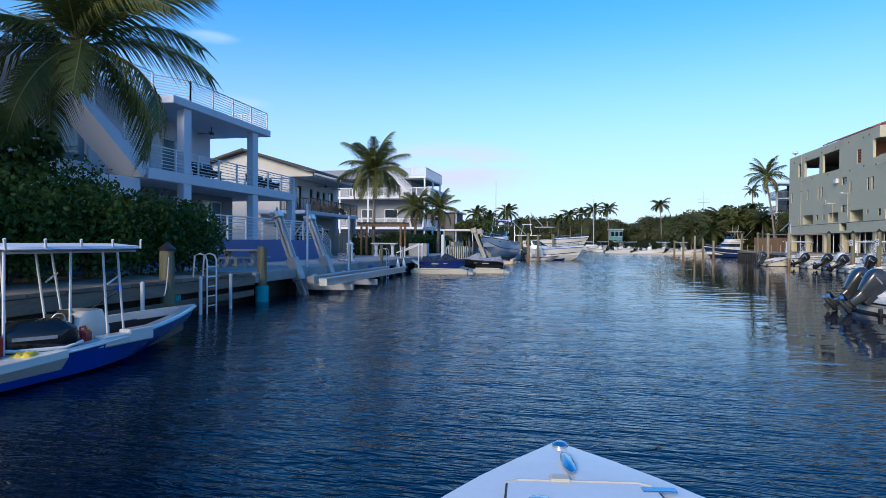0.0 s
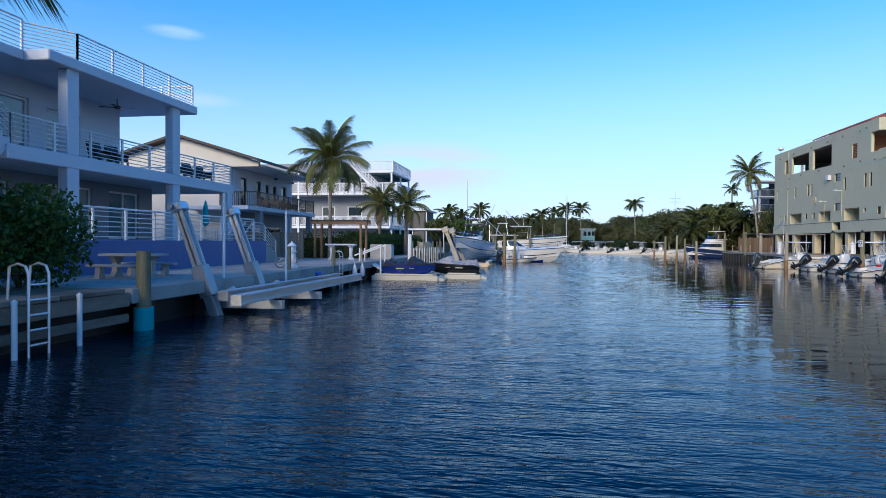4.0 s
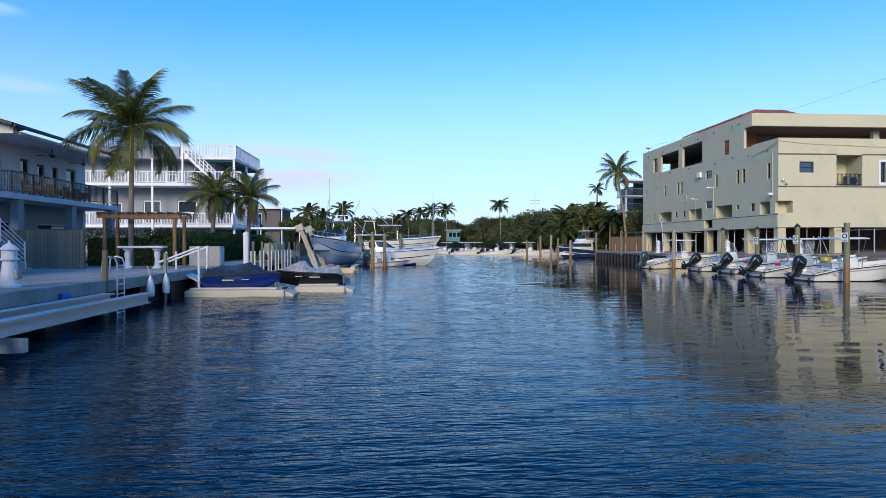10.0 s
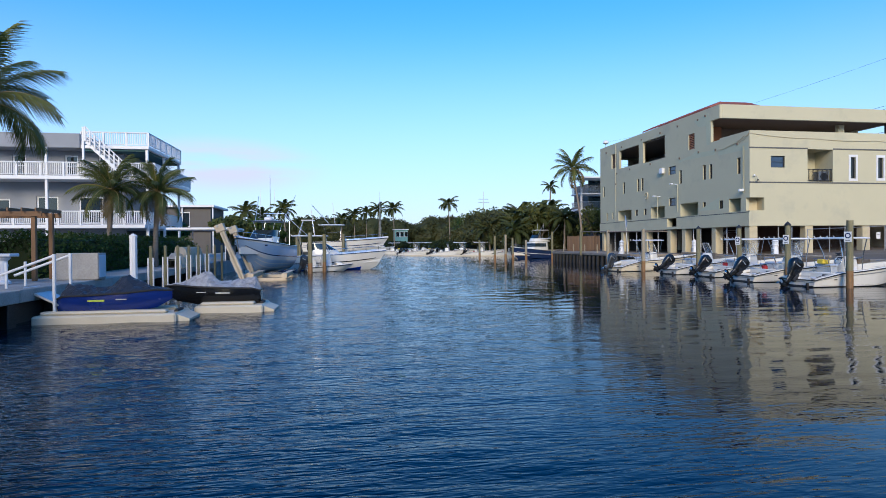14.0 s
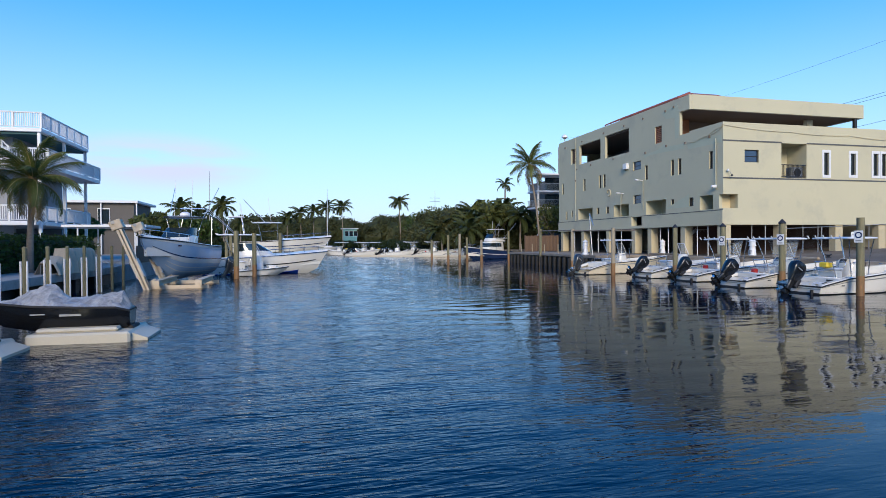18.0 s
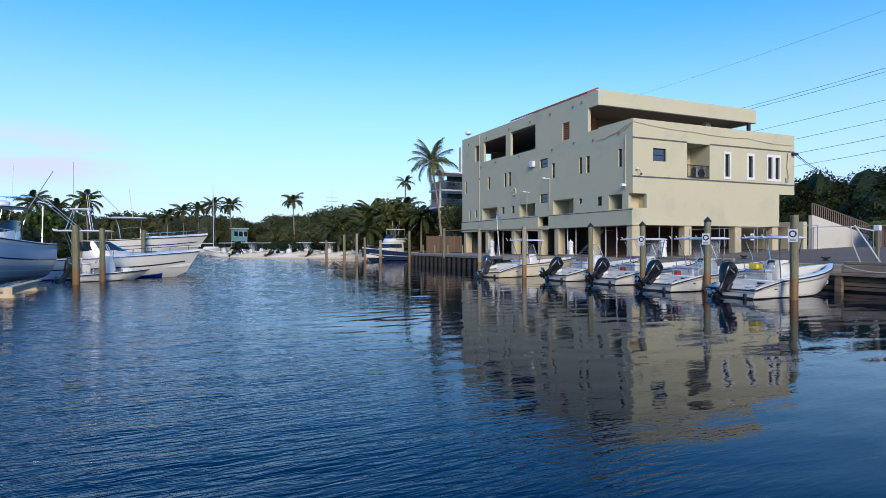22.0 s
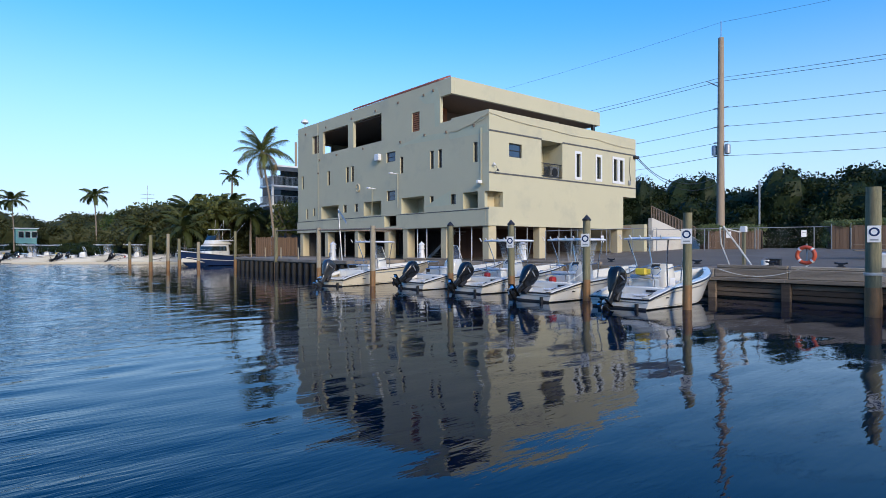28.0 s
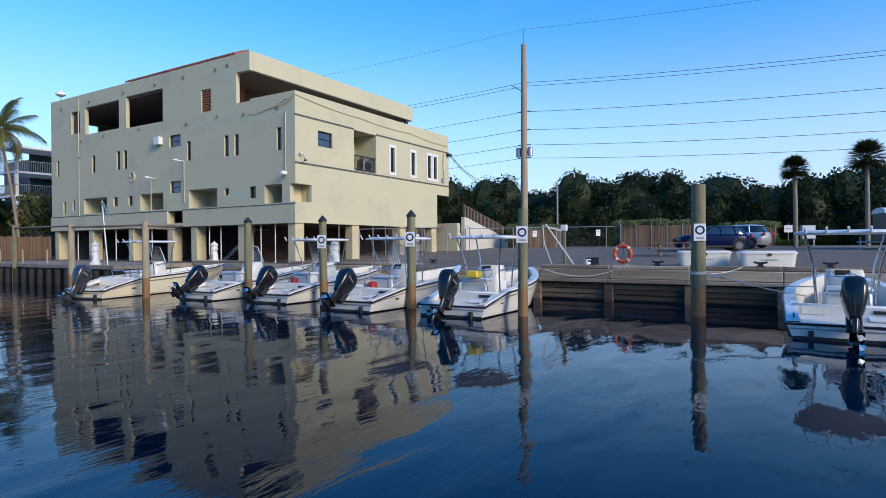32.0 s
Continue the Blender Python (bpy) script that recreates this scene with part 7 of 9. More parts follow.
def jet_float(x0, x1, y0, y1):
    f = thing("jet_ski_float", at_place((x0 + x1) / 2, (y0 + y1) / 2, 0), "sand-coloured plastic drive-on float", "float dock", "jet ski floats")
    hx, hy = (x1 - x0) / 2, (y1 - y0) / 2
    part("pontoon", Mesh().box(-hx, -hy, -0.15, hx, hy, 0.24, 0.05), FLOAT, f)
    part("chock", Mesh().box(-hx + 0.15, hy * 0.4, 0.24, hx - 0.3, hy * 0.8, 0.34, 0.04), FLOAT, f)
    part("chock", Mesh().box(-hx + 0.15, -hy * 0.8, 0.24, hx - 0.3, -hy * 0.4, 0.34, 0.04), FLOAT, f)
    part("ramp", Mesh().prism([(hx - 0.02, -0.15), (hx + 0.34, -0.12), (hx + 0.34, 0.06), (hx - 0.02, 0.2)], -hy * 0.8, hy * 0.8, lambda u, v, h: (u, h, v)), FLOAT, f)
    part("roller", Mesh().tube([(hx - 0.12, -0.3, 0.26), (hx - 0.12, 0.3, 0.26)], 0.06, 8), RUBBER, f, smooth=True)


def dock_pedestal(x, y, z, s=1.0, rz=0):
    p = thing("dock_pedestal", at_place(x, y, z, rz), "white power pedestal shaped like a small lighthouse", "dock pedestal", "lighthouse pedestals")
    part("base", Mesh().lathe([(0.26 * s, 0), (0.26 * s, 0.06 * s), (0.22 * s, 0.08 * s)], 16), WHITE, p, smooth=True)
    part("tower", Mesh().lathe([(0.21 * s, 0.08 * s), (0.15 * s, 0.62 * s), (0.14 * s, 0.66 * s)], 16), WHITE, p, smooth=True)
    part("lantern", Mesh().lathe([(0.2 * s, 0.66 * s), (0.21 * s, 0.7 * s), (0.17 * s, 0.72 * s), (0.17 * s, 0.9 * s), (0.21 * s, 0.92 * s)], 16), WHITE, p, smooth=True)
    part("roof", Mesh().lathe([(0.22 * s, 0.92 * s), (0.1 * s, 1.04 * s), (0.03 * s, 1.08 * s), (0.02 * s, 1.14 * s)], 16), WHITE, p, smooth=True)
    part("outlet_box", Mesh().box(0.12 * s, -0.1 * s, 0.2 * s, 0.24 * s, 0.1 * s, 0.45 * s, 0.02), GALV, p)


def ladder(x, y, z0, z1, rz, label, steps=7, w=0.45):
    l = thing("dock_ladder", at_place(x, y, 0, rz), label, "ladder", "dock ladders")
    for s in (-1, 1):
        part("rail", Mesh().tube([(0, s * w / 2, z0), (0, s * w / 2, z1 - 0.2), (-0.06, s * w / 2, z1 - 0.05), (-0.22, s * w / 2, z1), (-0.4, s * w / 2, z1 - 0.06), (-0.45, s * w / 2, 1.0)], 0.025, 6), ALU, l, smooth=True)
    for k in range(steps):
        part("rung", Mesh().tube([(0, -w / 2, z0 + 0.15 + k * 0.28), (0, w / 2, z0 + 0.15 + k * 0.28)], 0.022, 6), ALU, l)


def picnic_table(x, y, z, rz):
    t = thing("picnic_table", at_place(x, y, z, rz), "pale concrete picnic table with two benches on the seawall", "table")
    part("tabletop", Mesh().box(-0.9, -0.4, 0.7, 0.9, 0.4, 0.78, 0.015), CONCRETE, t)
    for s in (-0.55, 0.55):
        part("pedestal", Mesh().prism([(-0.28, 0), (0.28, 0), (0.12, 0.25), (0.12, 0.5), (0.3, 0.7), (-0.3, 0.7), (-0.12, 0.5), (-0.12, 0.25)], s - 0.08, s + 0.08, lambda u, v, h: (h, u, v)), CONCRETE, t)
    for sy in (-0.85, 0.85):
        b = part("bench", Mesh().box(-0.9, sy - 0.16, 0.4, 0.9, sy + 0.16, 0.47, 0.015), CONCRETE, t)
        for s in (-0.55, 0.55):
            part("bench_leg", Mesh().prism([(-0.16, 0), (0.16, 0), (0.1, 0.4), (-0.1, 0.4)], s - 0.07, s + 0.07, lambda u, v, h: (h, u + sy, v)), CONCRETE, b)


def garden_table(x, y, z):
    t = thing("stone_table", at_place(x, y, z), "white stone table on two turned pedestals", "table")
    part("top", Mesh().box(-0.95, -0.28, 0.88, 0.95, 0.28, 0.98, 0.02), WHITE_WALL, t)
    for s in (-0.62, 0.62):
        part("pedestal", Mesh().lathe([(0.2, 0), (0.2, 0.07), (0.12, 0.14), (0.1, 0.4), (0.13, 0.6), (0.11, 0.74), (0.2, 0.83), (0.2, 0.88)], 14, (s, 0, 0)), WHITE_WALL, t, smooth=True)


def hanging_fender(x, y, z):
    f = thing("boat_fender", at_place(x, y, z), "white bulb fender hanging from the seawall", "fender", "hanging fenders")
    part("bulb", Mesh().lathe([(0.02, -0.36), (0.12, -0.3), (0.14, -0.1), (0.11, 0.15), (0.04, 0.34), (0.02, 0.4)], 12), WHITE, f, smooth=True)
    part("rope", Mesh().tube([(0, 0, 0.38), (-0.1, 0, 0.72)], 0.012, 5), ROPE, f)


def timber_post(x, y, z0, z1, mat, r=0.07, name="dock_post", label="dark timber dock post", capm=None, group="dock posts"):
    p = thing(name, at_place(x, y, z0), label, "post", group)
    part("shaft", Mesh().tube([(0, 0, 0), (0, 0, z1 - z0)], r, 8), mat, p, smooth=True)
    if capm:
        part("cap", Mesh().lathe([(r * 1.1, 0), (r * 1.1, 0.08), (0.01, 0.16)], 8, (0, 0, z1 - z0 - 0.05)), capm, p)


CREAM_PAINT = surface("cream_painted_steel", (0.62, 0.52, 0.38), (0.42, 0.33, 0.22), rough=0.6, scale=1.5, bump=0.1, dirt=(0.2, 0.12, 0.06), dirt_amount=0.5)


BEIGE_CLOTH = surface("beige_tarpaulin", (0.52, 0.43, 0.31), (0.38, 0.30, 0.21), rough=0.85, scale=2.5, fine=20, bump=0.3)


SKI_BLUE = surface("deep_blue_gelcoat", (0.008, 0.025, 0.17), rough=0.25, bump=0.0, coat=0.3)


def left_bank():
    boat_lift(at_place(-8.66, 17.4), "aluminium elevator boat lift with two leaning tracks on the seawall", None, cradle=(9.3, 1.35))
    guide_pole(-9.15, 18.5, LZ, 3.55)
    guide_pole(-8.75, 22.1, 0.4, 3.2)
    picnic_table(-12.0, 18.2, LZ - 0.06, 8)
    ladder(-8.8, 11.4, -0.5, 1.72, 0, "white tube ladder hung on the timber dock")
    ladder(-8.85, 28.5, -0.4, 1.7, 0, "aluminium ladder beside a dark post")
    mooring_pile(-9.05, 9.8, 1.85, r=0.19, cap=True, label="capped timber dock pile with a tied rope", wet=0.4)
    for x, y, top in ((-9.0, 14.6, 1.9),):
        p = mooring_pile(x, y, top, r=0.17, label="green weathered dock pile with a turquoise wrap", wet=0.6)
        part("wrap", Mesh().tube([(0, 0, -0.6), (0, 0, 0.55)], 0.23, 12), TURQ, p, "turquoise protective pile wrap", smooth=True)
    for y in (5.0, 10.3):
        p = mooring_pile(-9.25, y, 0.62, r=0.16, label="dock pile in a turquoise wrap under the deck", wet=0.2)
        part("wrap", Mesh().tube([(0, 0, -0.6), (0, 0, 0.6)], 0.2, 12), TURQ, p, "turquoise protective pile wrap", smooth=True)
    for y in (8.6, 12.4, 10.9):
        guide_pole(-8.82, y, -0.6, 1.0, label="white plastic dock bumper pole", r=0.05)
    dock_pedestal(-9.85, 25.1, LZ)
    timber_post(-9.35, 23.7, 0.2, 1.95, PILE_WOOD, 0.085)
    timber_post(-9.05, 28.0, -0.6, 1.9, PILE_WOOD, 0.085)
    timber_post(-9.0, 32.2, -0.6, 1.75, PALE_PILE, 0.06, label="pale slim dock post")
    for y in (30.6, 31.9):
        hanging_fender(-8.86, y, 0.62)
    f = thing("boat_fender", at_place(-8.9, 25.7, 0.55), "blue fender hanging over the seawall", "fender")
    part("bulb", Mesh().lathe([(0.03, -0.3), (0.13, -0.26), (0.13, 0.26), (0.03, 0.3)], 12), BLUE_PLASTIC, f, smooth=True)
    garden_table(-11.6, 36.4, LZ)
    # hose coil by the dock post
    h = thing("hose_coil", at_place(-9.9, 24.3, LZ), "grey garden hose coiled on the seawall", "hose")
    for k in range(4):
        part("loop", Mesh().tube([(0.28 * math.cos(a), 0.22 * math.sin(a), 0.05 + 0.08 * k + 0.22 * (1 + math.sin(a * 2 + k)) * 0.4) for a in [i * math.pi / 8 for i in range(17)]], 0.025, 6), GALV, h, smooth=True)
    # pergola
    p = thing("pergola", at_place(-12.4, 38.6, LZ), "new pine pergola with four posts beside the hedge", "pergola")
    for x in (-1.55, 1.55):
        for y in (-0.6, 0.6):
            part("post", Mesh().box(x - 0.07, y - 0.07, 0, x + 0.07, y + 0.07, 2.42, 0.01), FRESH_WOOD, p)
    for y in (-0.72, 0.68):
        part("beam", Mesh().box(-1.85, y, 2.25, 1.85, y + 0.05, 2.42, 0.005), FRESH_WOOD, p)
    for k in range(9):
        part("rafter", Mesh().box(-1.8 + k * 0.44, -0.9, 2.42, -1.75 + k * 0.44, 0.9, 2.54, 0.005), FRESH_WOOD, p)
    # timber fence
    fe = thing("timber_fence", at_place(-17, 37.0, LZ - 0.06), "brown vertical-board timber fence between the houses", "fence")
    bd = make_data("board", Mesh().box(-0.07, -0.012, 0.05, 0.07, 0.012, 1.75, 0.004), OLD_BOARD, False)
    rr = random.Random(2)
    for k in range(26):
        again("board", bd, fe, at_place(-1.2 + k * 0.15, 0, rr.uniform(-0.03, 0.03)))
    for k in range(3):
        part("post", Mesh().box(-1.25 + k * 1.9, 0.02, 0, -1.15 + k * 1.9, 0.12, 1.8), OLD_BOARD, fe)
    for z in (0.4, 1.4):
        part("rail", Mesh().box(-1.25, 0.012, z, 2.65, 0.06, z + 0.08), OLD_BOARD, fe)
    # gangway rails to the floats
    g = thing("gangway", at_place(-8.9, 34.6, 0), "white gangway with sloped handrails down to the floats", "gangway")
    part("tread", Mesh().prism([(-0.4, LZ + 0.02), (0.9, 0.34), (0.9, 0.28), (-0.4, LZ - 0.05)], -0.45, 0.45, lambda u, v, h: (u, h, v)), ALU, g)
    for s in (-0.5, 0.5):
        part("newel", Mesh().tube([(0.45, s, 0.1), (0.45, s, 2.0)], 0.05, 8), WHITE, g, smooth=True)
        part("newel", Mesh().tube([(-0.8, s, LZ), (-0.8, s, LZ + 0.75)], 0.04, 8), WHITE, g, smooth=True)
        part("handrail", Mesh().tube([(-1.1, s, 1.35), (0.45, s, 1.95)], 0.04, 8), WHITE, g, smooth=True)
    # floats and jet skis
    jet_float(-8.9, -5.05, 33.7, 35.3)
    jet_float(-5.0, -2.85, 35.55, 37.3)
    jet_ski(at_place(-8.45, 34.5, 0.25, 0), "blue jet ski under a black fitted cover on its float", VINYL, SKI_BLUE, LIME)
    jet_ski(at_place(-3.00, 36.45, 0.25, 180), "black jet ski under a crumpled silver cover on its float", CRUMPLED, ENGINE, GALV)
    # tall post with pointed cap and the pump cabinet
    timber_post(-7.6, 37.9, -0.8, 2.55, WHITE, 0.13, "white_pile", "white sleeved mooring pile with a pointed cap", WHITE, "")
    c = thing("dock_cabinet", at_place(-9.6, 38.6, LZ), "pale grey utility cabinet beside the hedge", "cabinet")
    part("body", Mesh().box(-0.7, -0.35, 0, 0.7, 0.35, 0.95, 0.02), CONCRETE, c)
    part("door", Mesh().box(0.7, -0.3, 0.08, 0.715, 0.3, 0.88, 0.004), WHITE_WALL, c)
    for k in range(8):
        y = 42.0 + k * 1.9
        ps = thing("seawall_post", at_place(-8.3 + 0.02 * k, y, -0.6), "dark timber post with pale guide strips along the seawall" if k < 6 else "dark timber post along the seawall", "post", "seawall posts")
        part("shaft", Mesh().tube([(0, 0, 0), (0, 0, 2.75)], 0.07, 8), PILE_WOOD, ps, smooth=True)
        part("cap", Mesh().lathe([(0.08, 0), (0.08, 0.04), (0.02, 0.08)], 8, (0, 0, 2.74)), PILE_WOOD, ps)
        if k < 6:
            for sx in (-0.1, 0.1):
                part("guide_strip", Mesh().tube([(sx, -0.05, 0), (sx, -0.05, 2.3)], 0.035, 6), WHITE, ps, smooth=True)
    # low canvas canopy on posts
    cp = thing("dock_canopy", at_place(-11.2, 65.2, LZ - 0.06), "flat white canopy on slim posts", "canopy")
    part("roof", Mesh().box(-2.6, -2.2, 2.45, 2.4, 2.2, 2.62, 0.02), WHITE, cp)
    for x in (-1.7, 1.7):
        for y in (-2.0, 2.0):
            part("post", Mesh().box(x - 0.04, y - 0.04, 0, x + 0.04, y + 0.04, 2.46), WHITE, cp)
    part("screen", Mesh().box(1.72, -2.0, 0.05, 1.76, 2.0, 1.2), FENCE_WOOD, cp)
    # beige tarpaulin draped over a rack beside the cream lift
    tp = thing("draped_tarpaulin", at_place(-9.5, 48.6, LZ - 0.06), "beige tarpaulin draped over a rack on the seawall", "tarpaulin")
    rg = random.Random(31)
    rows = []
    for i in range(45):
        y = i * 0.115
        top = 1.15 if 1.6 < y else 0.85 - 0.35 * abs(y - 0.9)
        f = 0.06 * math.sin(y * 9.0) + 0.03 * math.sin(y * 23.0)
        rows.append([(0.62 + f + rg.uniform(-0.02, 0.02), y, 0.02), (0.52 + f, y, top * 0.5), (0.42 + 0.5 * f, y, top * 0.9), (0.3, y, top + rg.uniform(-0.02, 0.02)), (-0.1, y, top), (-0.3 - f, y, 0.02)])
    part("cloth", Mesh().rings(rows, False), BEIGE_CLOTH, tp, smooth=True, fix=False)
    for y in (0.1, 2.4, 4.9):
        part("frame", Mesh().tube([(0.3, y, 0), (0.3, y, 0.45), (-0.1, y, 0.45), (-0.1, y, 0)], 0.02, 6), GALV, tp)
    # lift with the express boat
    boat_lift(at_place(-6.15, 52.2), "cream painted elevator lift carrying an express boat", None, top=(-1.45, 3.3), span=4.0, cradle=(4.6, 2.3), mat=CREAM_PAINT, beam_mat=CREAM_PAINT, wide=1.35, drop=0.27)


def express_boat(name, label, L, B, stern_h, bow_h, m, hull, stripe, raise_cabin=True, bottom=None, tower=False, draft=0.5, fine=2.6, rim=None):
    b = thing(name, m, label, "boat")
    sec = hull_sections(L, B, stern_h, bow_h, n=21, fine=fine, flat=0.42, draft=draft, rake=1.0, deep=True)
    part("hull", round_hull_mesh(sec) if rim else hull_mesh(sec), hull, b, smooth=True)
    st = Mesh()
    if rim:
        for u0, u1, mat in ((0.0, 0.10, GEL), (0.40, 0.43, stripe), (0.44, 0.56, GEL)):
            part("hull_band", round_hull_mesh(sec[:-1], u0, u1, 0.008), mat, b, smooth=True, fix=False)
        for u in (0.66, 0.78):
            part("strake", round_hull_mesh(sec[:-3], u, u + 0.025, 0.012), GEL, b, smooth=True, fix=False)
    for sgn in (1, -1) if not rim else ():
        st.rings([[(q["fwd"](lerp(q["cz"], q["sh"], 0.52)), sgn * (lerp(q["c"], q["b"], 0.60) + 0.012), lerp(q["cz"], q["sh"], 0.52)), (q["fwd"](lerp(q["cz"], q["sh"], 0.46)), sgn * (lerp(q["c"], q["b"], 0.54) + 0.012), lerp(q["cz"], q["sh"], 0.46))] for q in sec[:-1]], False)
    if not rim:
        part("stripe", st, stripe, b)
    if bottom and not rim:
        bt = Mesh()
        lo = []
        for q in [q for q in sec if q["s"] < 0.88]:
            u = 0.04
            y, z = lerp(q["c"], q["b"], 0.62 * u / 0.55) + 0.012, lerp(q["cz"], q["sh"], u)
            row = [(q["fwd"](z), y, z), (q["fwd"](q["cz"]), q["c"] + 0.012, q["cz"] - 0.006), (q["fwd"](q["kz"]), 0, q["kz"] - 0.014)]
            lo.append(row + [(x, -yy, zz) for x, yy, zz in row[1::-1]])
        bt.rings(lo, False)
        for u in (0.35, 0.7):
            for sgn in (1, -1):
                part("strake", Mesh().tube([(q["fwd"](lerp(q["cz"], q["kz"], u)), sgn * q["c"] * (1 - u), lerp(q["cz"], q["kz"], u) - 0.02) for q in sec if q["s"] < 0.78], 0.03, 5), GEL, b)
        part("bottom_paint", bt, bottom, b)
    part("rub_rail", rub_mesh(sec, 0.035), BLACK if stripe is not BLACK else STEEL, b, smooth=True)
    part("gunwale", gunwale_mesh(sec, 0.25), GEL, b, smooth=True)
    part("cockpit", liner_mesh(sec, 0.25, stern_h - 0.55), GEL, b)
    # foredeck
    fd = Mesh()
    rows = []
    for q in sec:
        if q["s"] >= 0.5:
            x = q["fwd"](q["sh"])
            rows.append([(x, q["b"] - 0.02, q["sh"] + 0.03), (x, q["b"] * 0.5, q["sh"] + 0.12), (x, 0, q["sh"] + 0.16), (x, -q["b"] * 0.5, q["sh"] + 0.12), (x, -q["b"] + 0.02, q["sh"] + 0.03)])
    fd.rings(rows, False)
    part("foredeck", fd, GEL, b, smooth=True)
    z = sec[9]["sh"] + 0.05
    body = [(L * 0.34, L * 0.66, B * 0.36, z - 0.1), (L * 0.34, L * 0.6, B * 0.35, z + 0.35), (L * 0.36, L * 0.54, B * 0.32, z + 0.55)]
    if raise_cabin:
        part("cabin", Mesh().rings([rounded_ring(a, c, w, h, 8, 4) for a, c, w, h in body], True, True, True), GEL, b, smooth=True)
        part("windscreen", Mesh().rings([rounded_ring(L * 0.33, L * 0.6, B * 0.34, z + 0.37, 8, 4), rounded_ring(L * 0.33, L * 0.5, B * 0.31, z + 0.95, 8, 4)], True), GLASS, b, smooth=True)
    t_top(b, L * 0.2, L * 0.52, B * 0.38, z + 1.55, stern_h, WHITE, L * 0.3, L * 0.46)
    rail = Mesh()
    for sgn in (1, -1):
        pts = [(q["fwd"](q["sh"]) - 0.08, sgn * max(0.03, q["b"] - 0.12), q["sh"] + 0.42) for q in sec if q["s"] > 0.45]
        rail.tube(pts, 0.018, 6)
        for q in sec[11::2]:
            x, y = q["fwd"](q["sh"]) - 0.08, sgn * max(0.03, q["b"] - 0.12)
            rail.tube([(x, y, q["sh"]), (x, y, q["sh"] + 0.42)], 0.014, 5)
    part("bow_rail", rail, STEEL, b, smooth=True)
    part("hatch", Mesh().box(L * 0.7, -0.28, sec[15]["sh"] + 0.14, L * 0.78, 0.28, sec[15]["sh"] + 0.2, 0.02), GLASS, b)
    if rim:
        ring = rounded_ring(L * 0.2 - 0.04, L * 0.52 + 0.04, B * 0.38 + 0.04, z + 1.585)
        part("top_rim", Mesh().tube(ring + ring[:1], 0.035, 6, caps=False), rim, b, smooth=True)
        part("radar", Mesh().lathe([(0.2, z + 1.66), (0.3, z + 1.72), (0.3, z + 1.86), (0.12, z + 1.95)], 14, (L * 0.36, 0, 0)), WHITE, b, smooth=True)
        for sy in (-1, 1):
            part("arch_tube", Mesh().tube([(L * 0.18, sy * B * 0.42, stern_h + 0.1), (L * 0.12, sy * B * 0.36, z + 1.7), (L * 0.22, sy * B * 0.3, z + 2.2)], 0.028, 6), STEEL, b, smooth=True)
            part("registration_bar", Mesh().box(L * 0.70, sy * (sec[15]["b"] - 0.02), sec[15]["sh"] - 0.32, L * 0.80, sy * (sec[15]["b"] + 0.0), sec[15]["sh"] - 0.24), NAVY_GEL, b)
        part("arch_top", Mesh().tube([(L * 0.22, -B * 0.3, z + 2.2), (L * 0.22, B * 0.3, z + 2.2)], 0.03, 6), STEEL, b)
        tip = sec[-1]
        part("anchor_roller", Mesh().box(tip["fwd"](tip["sh"]) - 0.35, -0.09, tip["sh"] + 0.02, tip["fwd"](tip["sh"]) + 0.18, 0.09, tip["sh"] + 0.1, 0.02), STEEL, b)
        part("bow_eye", Mesh().tube([(tip["fwd"](0.9) - 0.1, 0, 0.95), (tip["fwd"](0.9) + 0.05, 0, 0.9), (tip["fwd"](0.9) - 0.1, 0, 0.85)], 0.025, 6), STEEL, b)
    if tower:
        for sx, sy in ((0, 1), (0, -1), (1, 1), (1, -1)):
            part("tower_leg", Mesh().tube([(L * (0.26 + 0.14 * sx), sy * B * 0.3, z + 1.6), (L * (0.3 + 0.08 * sx), sy * B * 0.16, z + 2.9)], 0.025, 6), STEEL, b)
        part("tower_top", Mesh().box(L * 0.28, -B * 0.2, z + 2.88, L * 0.4, B * 0.2, z + 2.95, 0.02), WHITE, b)
    for sy in (-1, 1):
        part("outrigger", Mesh().tube([(L * 0.35, sy * B * 0.4, z + 1.5), (L * 0.12, sy * B * 0.55, z + 3.6)], 0.02, 5), ALU, b)
        part("antenna", Mesh().tube([(L * 0.4, sy * B * 0.2, z + 1.6), (L * 0.37, sy * B * 0.2, z + 3.9)], 0.012, 5), WHITE, b)
    return b


def sling_chair(x, y, z, rz):
    c = thing("sling_lounger", at_place(x, y, z, rz), "white sling lounge chair on the raised deck", "lounge chair", "deck loungers")
    part("seat", Mesh().box(-0.3, -0.55, 0.33, 0.3, 0.15, 0.37, 0.01), WHITE, c)
    part("backrest", Mesh().prism([(0.12, 0.35), (0.16, 0.33), (0.62, 0.98), (0.58, 1.0)], -0.3, 0.3, lambda u, v, h: (h, u, v)), WHITE, c)
    for sx in (-0.3, 0.3):
        part("armrest", Mesh().tube([(sx, -0.4, 0.56), (sx, 0.25, 0.56)], 0.02, 6), GALV, c)
        for sy in (-0.45, 0.15):
            part("leg", Mesh().tube([(sx, sy, 0), (sx, sy, 0.56)], 0.018, 6), GALV, c)


